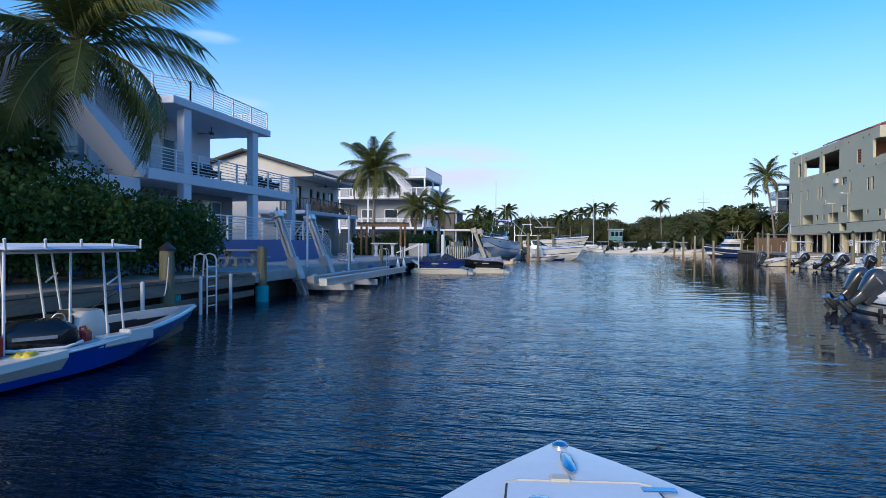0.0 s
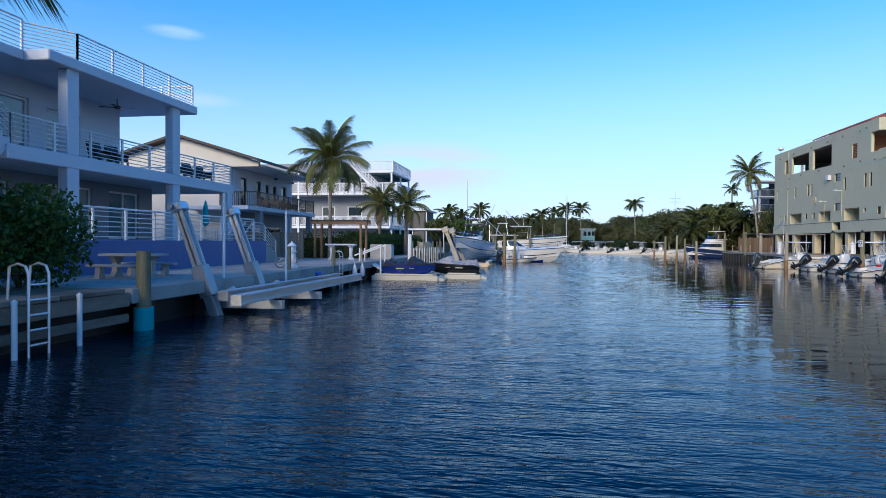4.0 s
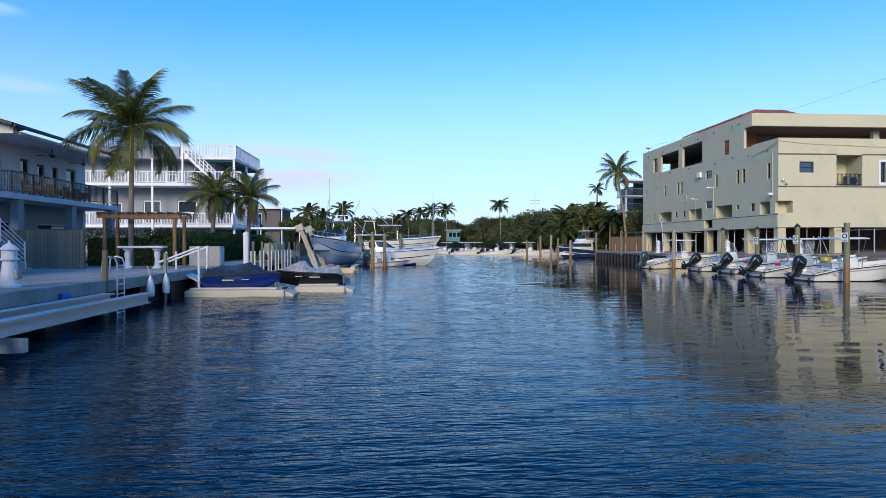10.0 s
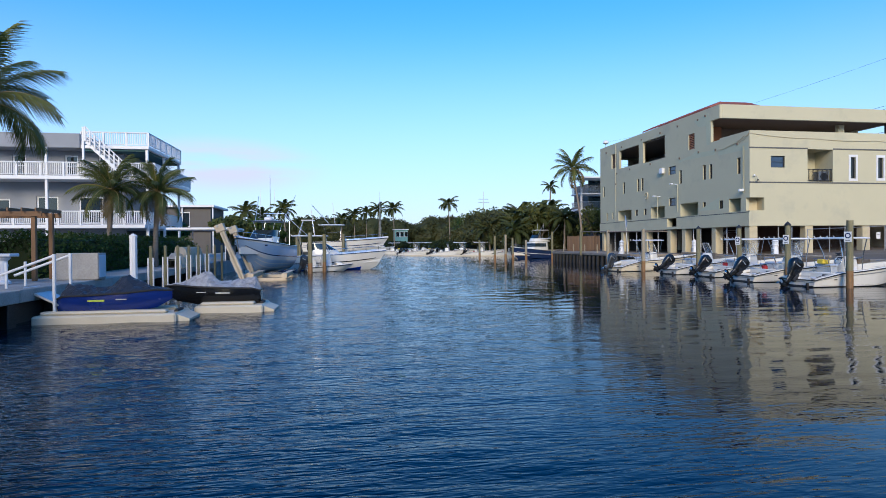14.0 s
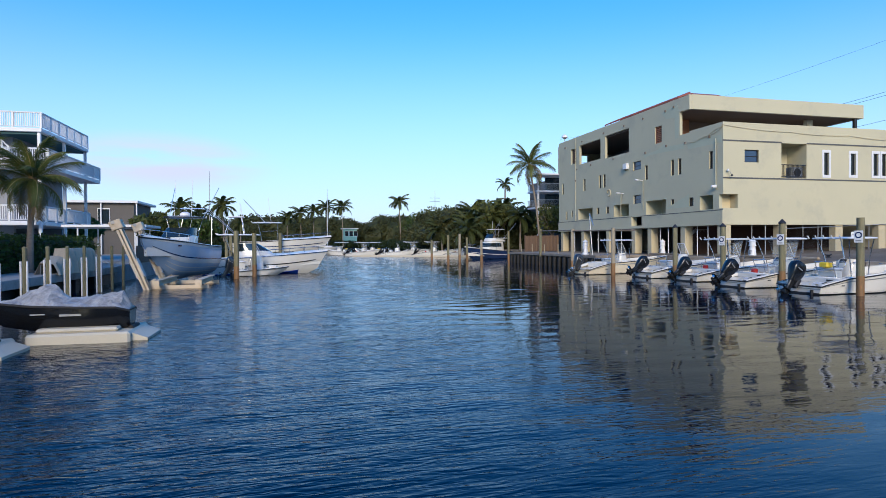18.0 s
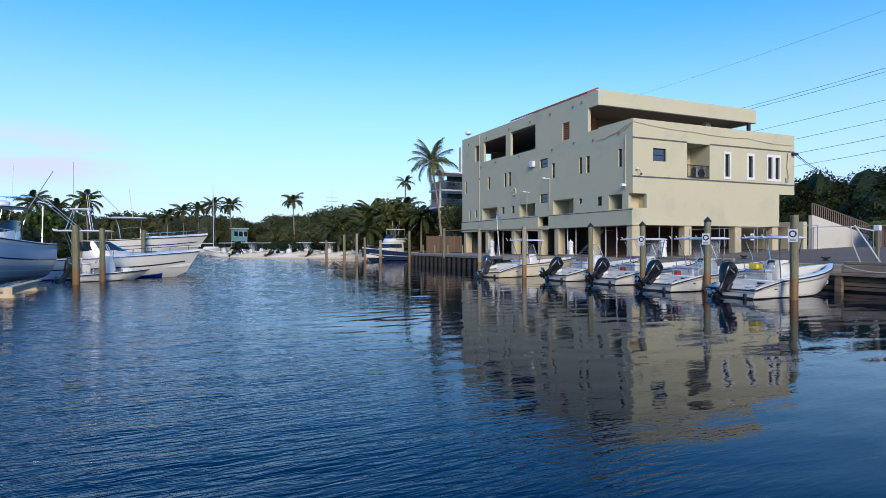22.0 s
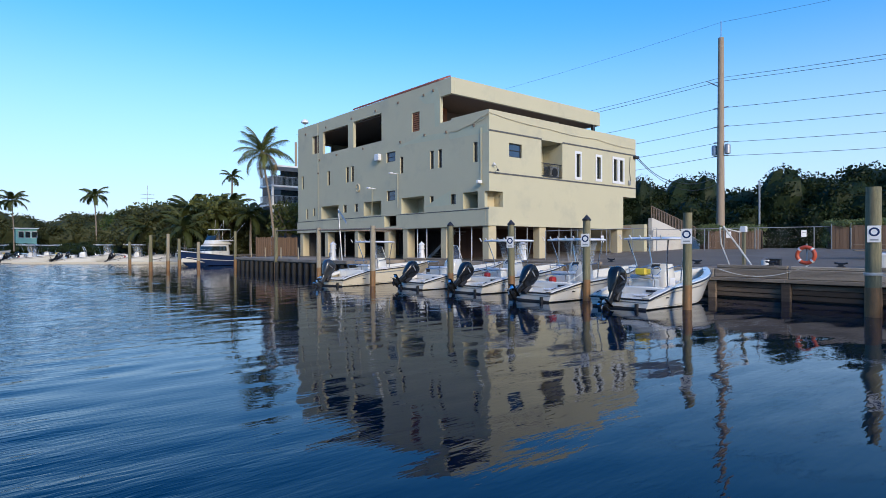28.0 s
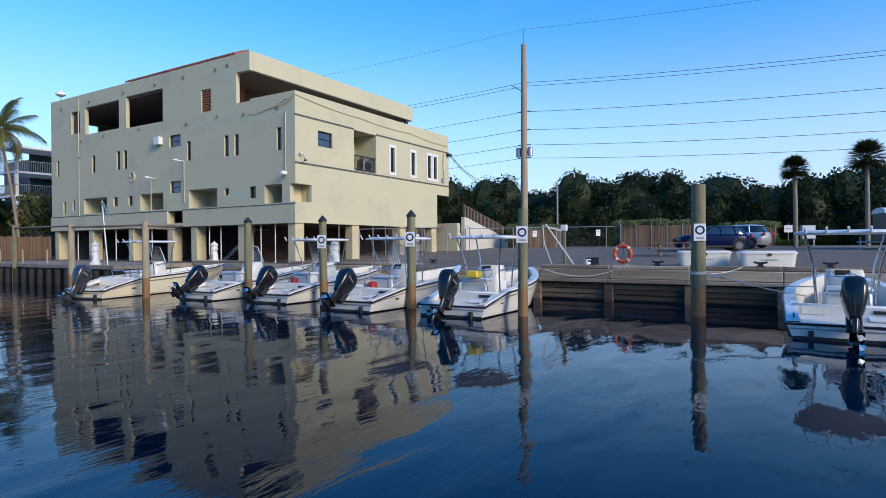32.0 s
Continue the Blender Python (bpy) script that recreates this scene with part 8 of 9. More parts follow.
left_bank()
for y in (29.37, 30.13, 30.90):
    sling_chair(-15.3, y, 2.12, -70)
um = thing("closed_umbrella", at_place(-15.60, 28.02, 2.12), "closed turquoise sun umbrella on the raised deck", "umbrella")
part("pole", Mesh().tube([(0, 0, 0), (0, 0, 2.0)], 0.025, 8), WHITE, um, smooth=True)
part("canopy", Mesh().lathe([(0.05, 0.75), (0.17, 0.85), (0.15, 1.2), (0.1, 1.7), (0.03, 1.98)], 9), TURQ, um, "folded turquoise canopy")
part("base", Mesh().lathe([(0.25, 0), (0.25, 0.06), (0.05, 0.1)], 14), CONCRETE, um, smooth=True)
stool = thing("bar_stool", at_place(-16.15, 22.22, LZ), "white bar stool standing on the seawall", "stool")
part("seat", Mesh().box(-0.2, -0.2, 0.72, 0.2, 0.2, 0.77, 0.015), WHITE, stool)
part("backrest", Mesh().box(-0.2, 0.17, 0.85, 0.2, 0.2, 1.0, 0.01), WHITE, stool)
for sx in (-0.17, 0.17):
    for sy in (-0.17, 0.17):
        part("leg", Mesh().tube([(sx * 1.15, sy * 1.15, 0), (sx, sy, 0.73)], 0.018, 6), WHITE, stool)
    part("back_post", Mesh().tube([(sx, 0.18, 0.75), (sx, 0.19, 0.98)], 0.015, 6), WHITE, stool)
PALE_BLUE = surface("pale_blue_hull", (0.42, 0.53, 0.66), (0.36, 0.46, 0.58), rough=0.2, bump=0.0, coat=0.5)
express_boat("express_boat", "pale blue and white express boat raised on the lift", 7.5, 2.6, 1.2, 1.75, at_place(-5.1, 62.1, 0.92, -104), PALE_BLUE, NAVY_GEL, draft=0.75, fine=3.0, rim=BLACK)
express_boat("cruiser_boat", "white cabin cruiser with blue bottom paint and outriggers", 9.4, 2.9, 1.15, 1.65, at_place(-6.6, 66.2, 0.0, 2), GEL, BLACK, bottom=BLUE_GEL, tower=True)
express_boat("sport_boat", "white sport boat hoisted clear of the water on a lift", 8.2, 2.6, 0.95, 1.4, at_place(-4.6, 76.0, 1.45, 2), GEL, NAVY_GEL, raise_cabin=False)
dingy = center_console("dinghy", "small pale dinghy tied between the piles", 3.6, 1.6, GEL, 30, stern_h=0.4, bow_h=0.6, top=False, group="", engine=ENGINE_GREY)
dingy.matrix_basis = at_place(-3.4, 63.4, 0, 15)
for x in (-5.0, -0.5):
    bl = thing("lift_cradle", at_place(x, 76, 0), "grey lift cradle on two piles under the sport boat", "boat lift", "lift cradles")
    part("beam", Mesh().box(-0.12, -1.7, 0.85, 0.12, 1.7, 1.05, 0.02), GALV, bl)
    for y in (-1.7, 1.7):
        part("pile", Mesh().tube([(0, y, -1), (0, y, 3.2)], 0.15, 8), PILE_WOOD, bl, smooth=True)

# blue skiff at the near dock
def build_skiff(L=7.13, B=2.25):
    """A low open skiff: hull, side decks, console and a canvas top on upright legs."""
    b = thing("blue_skiff", at_place(-7.3, 0.6, 0, 86), "royal blue skiff with white deck and pale T-top", "boat")
    sec = hull_sections(L, B, 0.36, 0.66, n=21)
    part("hull", hull_mesh(sec), BLUE_GEL, b, smooth=True)
    part("rub_rail", rub_mesh(sec, 0.022, -0.02), WHITE, b, smooth=True)
    part("gunwale", gunwale_mesh(sec, 0.2, s0=0.04), GEL, b, smooth=True)
    part("liner", liner_mesh(sec, 0.2, 0.12, s0=0.04), BLACK, b)
    for sgn in (1, -1):
        part("side_platform", Mesh().rings([[(q["x"], sgn * (q["b"] - 0.5), q["sh"] - 0.02), (q["x"], sgn * (q["b"] - 0.5), q["sh"] + 0.04), (q["x"], sgn * (q["b"] + 0.07), q["sh"] + 0.03), (q["x"], sgn * (q["b"] + 0.075), q["sh"] - 0.08), (q["x"], sgn * (q["c"] + 0.02), 0.14)] for q in sec if q["s"] < 0.5], False), GEL, b, "white low side deck of the stern")
        for x0, x1, z0 in ((3.3, 3.75, 0.47), (3.75, 4.25, 0.54), (4.25, 4.8, 0.585)):
            part("side_step", Mesh().box(x0, sgn * 0.86, 0.36, x1, sgn * 1.1, z0, 0.02), GEL, b)
    part("transom_well", Mesh().box(0.3, -0.9, 0.1, 0.75, 0.9, 0.42, 0.03), GEL, b)
    console(b, 4.15, 0.12, w=0.34, tall=0.68)
    part("dash", Mesh().box(3.86, -0.3, 0.62, 3.9, 0.3, 0.84, 0.01), BLACK, b, "black instrument panel")
    st = part("helm_seat", Mesh().box(2.75, -0.4, 0.12, 3.15, 0.4, 0.5, 0.04), BLACK, b)
    part("cushion", Mesh().box(2.72, -0.42, 0.5, 3.18, 0.42, 0.58, 0.03), DARK_CANVAS, st, smooth=True)
    x0, x1, hw, z = 2.2, 4.95, 0.92, 1.94
    top = part("canvas_top", Mesh().rings([rounded_ring(x0, x1, hw, z, 10, 5), rounded_ring(x0 - 0.03, x1 + 0.03, hw + 0.03, z + 0.02, 10, 5), rounded_ring(x0, x1, hw, z + 0.06, 10, 5), rounded_ring(x0 + 0.3, x1 - 0.3, hw - 0.3, z + 0.1, 10, 5)], True, True, True), CANVAS, b, "pale canvas top on slim legs", smooth=True)
    for sy in (-1, 1):
        for xb, xt in ((2.45, 2.4), (3.5, 3.45), (4.25, 4.05), (4.6, 4.35)):
            part("top_leg", Mesh().tube([(xb, sy * 0.66, 0.12), (xt, sy * 0.74, z)], 0.022, 6), WHITE, b, smooth=True)
        part("top_brace", Mesh().tube([(4.2, sy * 0.68, 1.35), (4.45, sy * 0.7, 1.5)], 0.016, 6), WHITE, b)
        part("side_rail", Mesh().tube([(x0 + 0.2, sy * hw * 0.8, z - 0.03), (x1 - 0.2, sy * hw * 0.8, z - 0.03)], 0.02, 6), WHITE, top)
    for k in range(5):
        part("rod_holder", Mesh().tube([(lerp(2.3, 4.7, k / 4), -0.9, z + 0.02), (lerp(2.3, 4.7, k / 4) - 0.05, -0.95, z + 0.17)], 0.022, 6), WHITE, top)
    outboard(b, 0, 0.35, 12, ENGINE)
    return b


skiff = build_skiff()
part("grab_pole", Mesh().tube([(4.7, 0.35, 0.75), (5.2, 0.1, 1.15)], 0.018, 6), STEEL, skiff)
part("pole_float", Mesh().lathe([(0.02, -0.08), (0.08, 0), (0.02, 0.08)], 10, (5.22, 0.1, 1.18)), BLUE_PLASTIC, skiff, smooth=True)
cow = thing("engine_cowling", at_place(-6.42, 3.5, 0.42, 55), "glossy black engine cowling with a white stripe on the skiff's deck", "engine cowling")
part("body", Mesh().rings([rounded_ring(-0.5, 0.5, 0.24, 0.0, 8, 3), rounded_ring(-0.62, 0.56, 0.3, 0.12, 8, 3), rounded_ring(-0.58, 0.5, 0.3, 0.34, 8, 3), rounded_ring(-0.35, 0.3, 0.2, 0.48, 8, 3)], True, True, True), ENGINE, cow, smooth=True)
part("stripe", Mesh().tube([(-0.6, -0.17, 0.1), (-0.3, -0.3, 0.08), (0.3, -0.3, 0.07), (0.55, -0.15, 0.12)], 0.028, 6), WHITE, cow, smooth=True)
part("lettering_bar", Mesh().box(-0.35, -0.312, 0.22, 0.2, -0.296, 0.27), GALV, cow)
for x, y, s in ((-6.5, 2.75, 1.05), (-6.35, 4.25, 0.7)):
    can = thing("fuel_can", at_place(x, y, 0.43, 15), "red plastic fuel can on the skiff's deck", "fuel can", "fuel cans")
    part("body", Mesh().box(-0.14 * s, -0.18 * s, 0, 0.14 * s, 0.18 * s, 0.3 * s, 0.04), RED, can)
    part("handle", Mesh().tube([(0, -0.12 * s, 0.29 * s), (0, -0.1 * s, 0.37 * s), (0, 0.1 * s, 0.37 * s), (0, 0.12 * s, 0.29 * s)], 0.018, 6), RED, can)
    part("spout", Mesh().lathe([(0.03, 0.29 * s), (0.03, 0.34 * s)], 8, (0.08 * s, 0.1 * s, 0)), YELLOW, can)
tarp = thing("yellow_tarp", at_place(-6.2, 3.05, 0.41, 20), "crumpled yellow cloth on the skiff's deck", "cloth")
rt = random.Random(4)
part("cloth", Mesh().rings([[(lerp(-0.18, 0.18, i / 7), lerp(-0.13, 0.13, j / 5), (0.02 if i in (0, 7) or j in (0, 5) else rt.uniform(0.04, 0.11))) for j in range(6)] for i in range(8)], False), YELLOW, tarp, fix=False)


def rope(a, b, sag, label="slack off-white mooring rope", r=0.014):
    a, b = Vector(a), Vector(b)
    o = a.copy()
    pts = [a.lerp(b, k / 12) - o - Vector((0, 0, sag * 4 * (k / 12) * (1 - k / 12))) for k in range(13)]
    return solo("mooring_rope", Mesh().tube(pts, r, 6), ROPE, label, "rope", "mooring ropes", m=Matrix.Translation(o), smooth=True)


rope((-9.0, 9.8, 1.7), (-6.9, 6.9, 0.95), 0.25)
rope((28.7, 37.6, 1.35), (27.9, 40.5, 1.15), 0.35)
rope((25.1, 34.9, 1.27), (28.7, 33.9, 1.3), 0.12)
rope((25.1, 34.62, 1.27), (24.3, 32.2, 0.75), 0.06)
rope((25.0, 34.6, 1.22), (24.9, 32.0, 0.95), 0.1)
wrap = [(25.1 + 0.215 * math.cos(k * 0.5), 34.8 + 0.215 * math.sin(k * 0.5), 1.2 + 0.0022 * k) for k in range(40)]
solo("rope_wrap", Mesh().tube(wrap, 0.016, 6), ROPE, "off-white rope wound round the broad mooring pile", "rope", "mooring ropes", smooth=True)
rope((22.9, 39.25, 1.1), (22.3, 39.6, 0.68), 0.05)
rope((23.07, 43.3, 1.2), (22.3, 43.7, 0.68), 0.05)


# ------------------------------------------------------------------ right bank: yard, fences, power line
def gz(x):
    return QZ + 0.68 * max(0.0, min(1.0, (x - 33) / 20.0))


def yard():
    # the yard rises gently from the quay to the road
    m = Mesh()
    xs = [33, 36, 39, 42, 46, 53, 60, 75, 110, 200]
    ys = [-60, -20, 10, 30, 50, 56, 70, 84, 120, 200]
    for i in range(len(xs) - 1):
        for j in range(len(ys) - 1):
            a, b, c, d = xs[i], xs[i + 1], ys[j], ys[j + 1]
            m.add([(a, c, gz(a) + 0.006), (b, c, gz(b) + 0.006), (b, d, gz(b) + 0.006), (a, d, gz(a) + 0.006)], [(0, 1, 2, 3)])
    solo("ground_yard", m, GRAVEL, "sloping pale gravel yard rising from the quay", "ground", kind="structure")

    # ramp wall with a brown rail
    r = thing("stair_ramp", at_place(48, 55.3, gz(48)), "white walled ramp with a brown slatted rail beside the building", "ramp")
    g = gz(48)
    part("wall", Mesh().prism([(0, -0.1), (9.2, -0.1), (9.2, 0.9), (7.6, 1.1), (0.2, 2.7), (0, 2.7)], -0.15, 0.15, lambda u, v, h: (u, h, v)), CREAM_WALL, r)
    part("rail", Mesh().tube([(0.2, 0, 3.7), (7.6, 0, 2.1)], 0.04, 6), SOFFIT, r)
    for k in range(30):
        s = k / 29
        part("baluster", Mesh().box(lerp(0.2, 7.6, s) - 0.05, -0.015, lerp(2.72, 1.12, s), lerp(0.2, 7.6, s) + 0.05, 0.015, lerp(3.68, 2.08, s)), SOFFIT, r)
    part("side_wall", Mesh().box(-0.55, 0.2, -0.1, -0.1, 8, 2.2), STUCCO, r)

    # chain-link fences: posts, rails and crossing wires
    def chain_fence(pts, h, label, wires=True):
        f = thing("chain_fence", at_place(pts[0][0], pts[0][1], gz(pts[0][0])), label, "fence", "chain-link fences")
        o = Vector((pts[0][0], pts[0][1], gz(pts[0][0])))
        for (a, b) in zip(pts, pts[1:]):
            a, b = Vector((*a, gz(a[0]))) - o, Vector((*b, gz(b[0]))) - o
            n = max(1, round((b - a).length / 3.6))
            for k in range(n + 1):
                p = a.lerp(b, k / n)
                part("post", Mesh().tube([tuple(p - Vector((0, 0, 0.1))), tuple(p + Vector((0, 0, h)))], 0.035, 6), GALV, f, smooth=True)
            up = Vector((0, 0, h))
            part("top_rail", Mesh().tube([tuple(a + up), tuple(b + up)], 0.025, 6), GALV, f)
            if wires:
                m = Mesh()
                cnt = int((b - a).length / 0.22)
                for k in range(cnt):
                    for s in (1, -1):
                        p, q = a.lerp(b, k / cnt), a.lerp(b, max(0, min(1, (k + s * 7) / cnt)))
                        m.tube([tuple(p), tuple(q + up)], 0.0010, 3, caps=False)
                tagged(part("wire_mesh", m, GALV, f, fix=False), kind="stuff")
        return f

    chain_fence([(34.5, 54.9), (47.8, 54.6)], 1.9, "galvanised chain-link fence beside the building")
    chain_fence([(47.9, 55.0), (57, 42.5), (64, 40)], 1.75, "galvanised chain-link fence across the yard")

    # board enclosures with greenery on top
    rr = random.Random(6)
    for x, y, w, d, rz, h in ((54.8, 51.9, 4.2, 2.4, -48, 1.55), (57.2, 42.5, 5.6, 2.6, -66, 1.75), (63.5, 36.0, 3.6, 2.4, -62, 1.6)):
        e = thing("bin_enclosure", at_place(x, y, gz(x), rz), "brown board enclosure topped with clipped greenery", "enclosure", "board enclosures")
        bd = make_data("board", Mesh().box(-0.11, -0.015, 0, 0.11, 0.015, h, 0.004), FENCE_WOOD, False)
        for k in range(int(w / 0.24)):
            again("board", bd, e, at_place(-w / 2 + 0.12 + k * 0.24, -d / 2, rr.uniform(-0.02, 0.02)))
            again("board", bd, e, at_place(-w / 2 + 0.12 + k * 0.24, d / 2, rr.uniform(-0.02, 0.02)))
        for k in range(int(d / 0.24)):
            again("board", bd, e, at_place(-w / 2, -d / 2 + 0.12 + k * 0.24, 0, 90))
            again("board", bd, e, at_place(w / 2, -d / 2 + 0.12 + k * 0.24, 0, 90))
        for k in range(int(w / 1.2) + 1):
            part("post", Mesh().tube([(-w / 2 + k * 1.2, -d / 2 - 0.05, 0), (-w / 2 + k * 1.2, -d / 2 - 0.05, h + 0.15)], 0.04, 6), GALV, e)
        m = Mesh()
        for k in range(int(w * 4)):
            leaf_clump(m, (lerp(-w / 2 - 0.1, w / 2 + 0.2, rr.random()), rr.uniform(-d / 2 - 0.15, d / 2), h + rr.uniform(0.14, 0.3)), 0.6, 0.55, 0.34, 300, 0.06, rr, 0.55)
        for k in range(14):
            sx = -1 if k % 2 else 1
            leaf_clump(m, (sx * (w / 2 + 0.1), rr.uniform(-d / 2, d / 2), lerp(0.5, h, rr.random())), 0.35, 0.5, 0.45, 110, 0.06, rr, 0.5)
        part("greenery", m, LEAF_HEDGE, e, fix=False)

    # utility pole and wires
    px, py = 60.9, 55.5
    u = thing("utility_pole", at_place(px, py, gz(px)), "tall weathered utility pole with cross arms and transformer", "utility pole")
    H = 20.2
    part("pole", Mesh().tube([(0, 0, -0.2), (0.05, 0, H * 0.5), (0.1, 0, H)], 0.38, 12, r1=0.26), POLE_WOOD, u, smooth=True)
    part("finial", Mesh().tube([(0.1, 0, H), (0.1, 0, H + 1.6)], 0.04, 6), GALV, u)
    z_t = H - 4.1
    part("brace", Mesh().tube([(0.1, 0.1, z_t - 0.6), (-0.1, 1.3, z_t + 0.2)], 0.05, 6), GALV, u)
    for s in (1, -1):
        part("transformer", Mesh().lathe([(0.05, 9.0), (0.26, 9.05), (0.26, 9.85), (0.2, 9.95), (0.04, 10.0)], 12, (0.1, s * 0.62, 0)), GALV, u, smooth=True)
        part("bracket", Mesh().box(0.05, 0.2 * s, 9.4, 0.15, 0.45 * s, 9.55), GALV, u)
    heights = (z_t + 0.3, z_t - 0.05, z_t - 2.6, z_t - 4.4, z_t - 5.9, z_t - 7.2)
    for z in heights[2:]:
        part("insulator", Mesh().tube([(0.1, -0.7, z), (0.1, 0.7, z)], 0.06, 6), GALV, u)
    part("steps", Mesh().tube([(0.5, 0.2, 2), (0.5, 0.2, 8)], 0.03, 5), GALV, u)
    far = thing("utility_pole", at_place(67.5, -22, gz(67)), "weathered utility pole carrying the wires along the road", "utility pole")
    part("pole", Mesh().tube([(0, 0, -0.2), (0, 0, H)], 0.34, 10, r1=0.22), POLE_WOOD, far, smooth=True)
    far2 = thing("utility_pole", at_place(54.5, 133, gz(54)), "weathered utility pole behind the building", "utility pole")
    part("pole", Mesh().tube([(0, 0, -0.2), (0, 0, H)], 0.34, 10, r1=0.22), POLE_WOOD, far2, smooth=True)
    a0, b0, c0 = Vector((54.5, 133, gz(54))), Vector((px + 0.1, py, gz(px))), Vector((67.5, -22, gz(67)))
    for k, z in enumerate(heights + (H + 1.5,)):
        for p, q in ((a0, b0), (b0, c0)):
            pts = [tuple(p.lerp(q, i / 16) - b0 + Vector((0, 0, z - 1.4 * 4 * (i / 16) * (1 - i / 16)))) for i in range(17)]
            solo("power_line", Mesh().tube(pts, 0.02 if k < 6 else 0.012, 5, caps=False), BLACK, "thin black overhead power line", "power line", "overhead lines", m=Matrix.Translation(b0))
    small = thing("light_pole", at_place(63.5, 53, gz(63)), "slim grey pole at the edge of the yard", "pole")
    part("pole", Mesh().tube([(0, 0, 0), (0, 0, 6.5)], 0.09, 8), GALV, small, smooth=True)

    for x, y in ((51.2, 50.45), (54.3, 46.2), (40.5, 54.72)):
        sg = thing("fence_sign", at_place(x, y, gz(x) + 0.95, -54 if y < 54 else 0), "small white sign plate wired to the fence", "sign", "fence signs")
        part("plate", Mesh().box(-0.18, -0.06, 0, 0.18, -0.045, 0.5, 0.005), WHITE, sg)
        part("text_bar", Mesh().box(-0.12, -0.066, 0.3, 0.12, -0.061, 0.36), GALV, sg)
    sp = thing("road_sign", at_place(64.19, 32.93, gz(60), -70), "small white sign on a thin post at the yard edge", "sign")
    part("post", Mesh().tube([(0, 0, -0.05), (0, 0, 1.9)], 0.03, 6), GALV, sp)
    pl = part("plate", Mesh().box(-0.32, -0.05, 1.15, 0.32, -0.032, 1.75, 0.005), WHITE, sp)
    part("text_bar", Mesh().box(-0.2, -0.056, 1.4, 0.2, -0.052, 1.5), GALV, pl)
    cb = thing("meter_cabinet", at_place(61.18, 31.56, gz(60), -75), "pale grey metal meter cabinet on two legs", "cabinet")
    part("body", Mesh().box(-0.5, -0.2, 0.55, 0.5, 0.2, 1.65, 0.02), GALV, cb)
    part("door", Mesh().box(-0.44, -0.225, 0.6, 0.44, -0.203, 1.6, 0.01), WHITE, cb)
    for sx in (-0.4, 0.4):
        part("leg", Mesh().box(sx - 0.05, -0.05, -0.05, sx + 0.05, 0.05, 0.548), GALV, cb)
    lb = thing("low_bush", at_place(60.19, 32.82, gz(60)), "low green bush under the cabbage palm", "bush")
    m = Mesh()
    for k in range(7):
        leaf_clump(m, (0.15 * rr.uniform(-1, 1), -0.85 + 0.28 * k, 0.28), 0.4, 0.4, 0.28, 160, 0.06, rr, 0.55)
    part("foliage", m, LEAF, lb, fix=False)
    tr = thing("enclosed_trailer", at_place(48.85, 27.10, gz(48), -78), "brown enclosed trailer with a white rounded roof", "trailer")
    part("body", Mesh().box(-1.25, -1.0, 0.42, 1.6, 1.0, 2.1, 0.04), SOFFIT, tr)
    part("roof", Mesh().prism([(-1.03, 2.08), (1.03, 2.08), (1.0, 2.24), (0.7, 2.36), (0, 2.42), (-0.7, 2.36), (-1.0, 2.24)], -1.29, 1.64, lambda u, v, h: (h, u, v)), WHITE, tr)
    for sy in (-1.08, 1.08):
        w = part("wheel", Mesh().tube([(0.3, sy - 0.09, 0.31), (0.3, sy + 0.09, 0.31)], 0.31, 16), RUBBER, tr, smooth=True)
        part("rim", Mesh().tube([(0.3, sy - 0.1, 0.31), (0.3, sy + 0.1, 0.31)], 0.17, 12), GALV, w, smooth=True)
    part("drawbar", Mesh().tube([(-1.25, 0.5, 0.46), (-2.3, 0, 0.46)], 0.05, 6), GALV, tr)
    part("drawbar", Mesh().tube([(-1.25, -0.5, 0.46), (-2.3, 0, 0.46)], 0.05, 6), GALV, tr)
    part("jack", Mesh().tube([(-2.15, 0, -0.02), (-2.15, 0, 0.75)], 0.04, 6), GALV, tr)
    cr = thing("dark_crate", at_place(30.9, 39.6, gz(30) + 0.04, 15), "black plastic crate beside the service post", "crate")
    part("body", Mesh().box(-0.35, -0.25, 0, 0.35, 0.25, 0.32, 0.03), RUBBER, cr)
    part("lid", Mesh().box(-0.37, -0.27, 0.325, 0.37, 0.27, 0.37, 0.015), RUBBER, cr)

    # dock boxes
    for x, y, w in ((33.1, 35.7, 2.0), (32.8, 33.4, 2.0), (32.4, 28.7, 2.0)):
        b = thing("dock_box", at_place(x + 0.35, y, gz(x) + 0.04, 90 + 20), "white fibreglass dock storage box", "dock box", "dock boxes")
        part("body", Mesh().rings([rounded_ring(-w / 2 + 0.06, w / 2 - 0.06, 0.34, 0.0, 8, 8), rounded_ring(-w / 2, w / 2, 0.38, 0.5, 8, 8)], True, True, True), GEL, b, smooth=True)
        part("lid", Mesh().rings([rounded_ring(-w / 2 - 0.03, w / 2 + 0.03, 0.41, 0.5, 8, 8), rounded_ring(-w / 2 - 0.03, w / 2 + 0.03, 0.41, 0.56, 8, 8), rounded_ring(-w / 2 + 0.05, w / 2 - 0.05, 0.33, 0.62, 8, 8)], True, True, True), GEL, b, smooth=True)
        for sy in (-1, 1):
            part("latch", Mesh().box(-0.06, sy * 0.38, 0.42, 0.06, sy * 0.42, 0.52, 0.005), BLACK, b)
        part("label_bar", Mesh().box(-0.3, 0.375, 0.25, 0.3, 0.385, 0.29), GALV, b)
    # lifebuoy on a stand
    s = thing("lifebuoy_stand", at_place(30.3, 38.2, gz(30) + 0.03), "orange lifebuoy on a post by the quay", "lifebuoy")
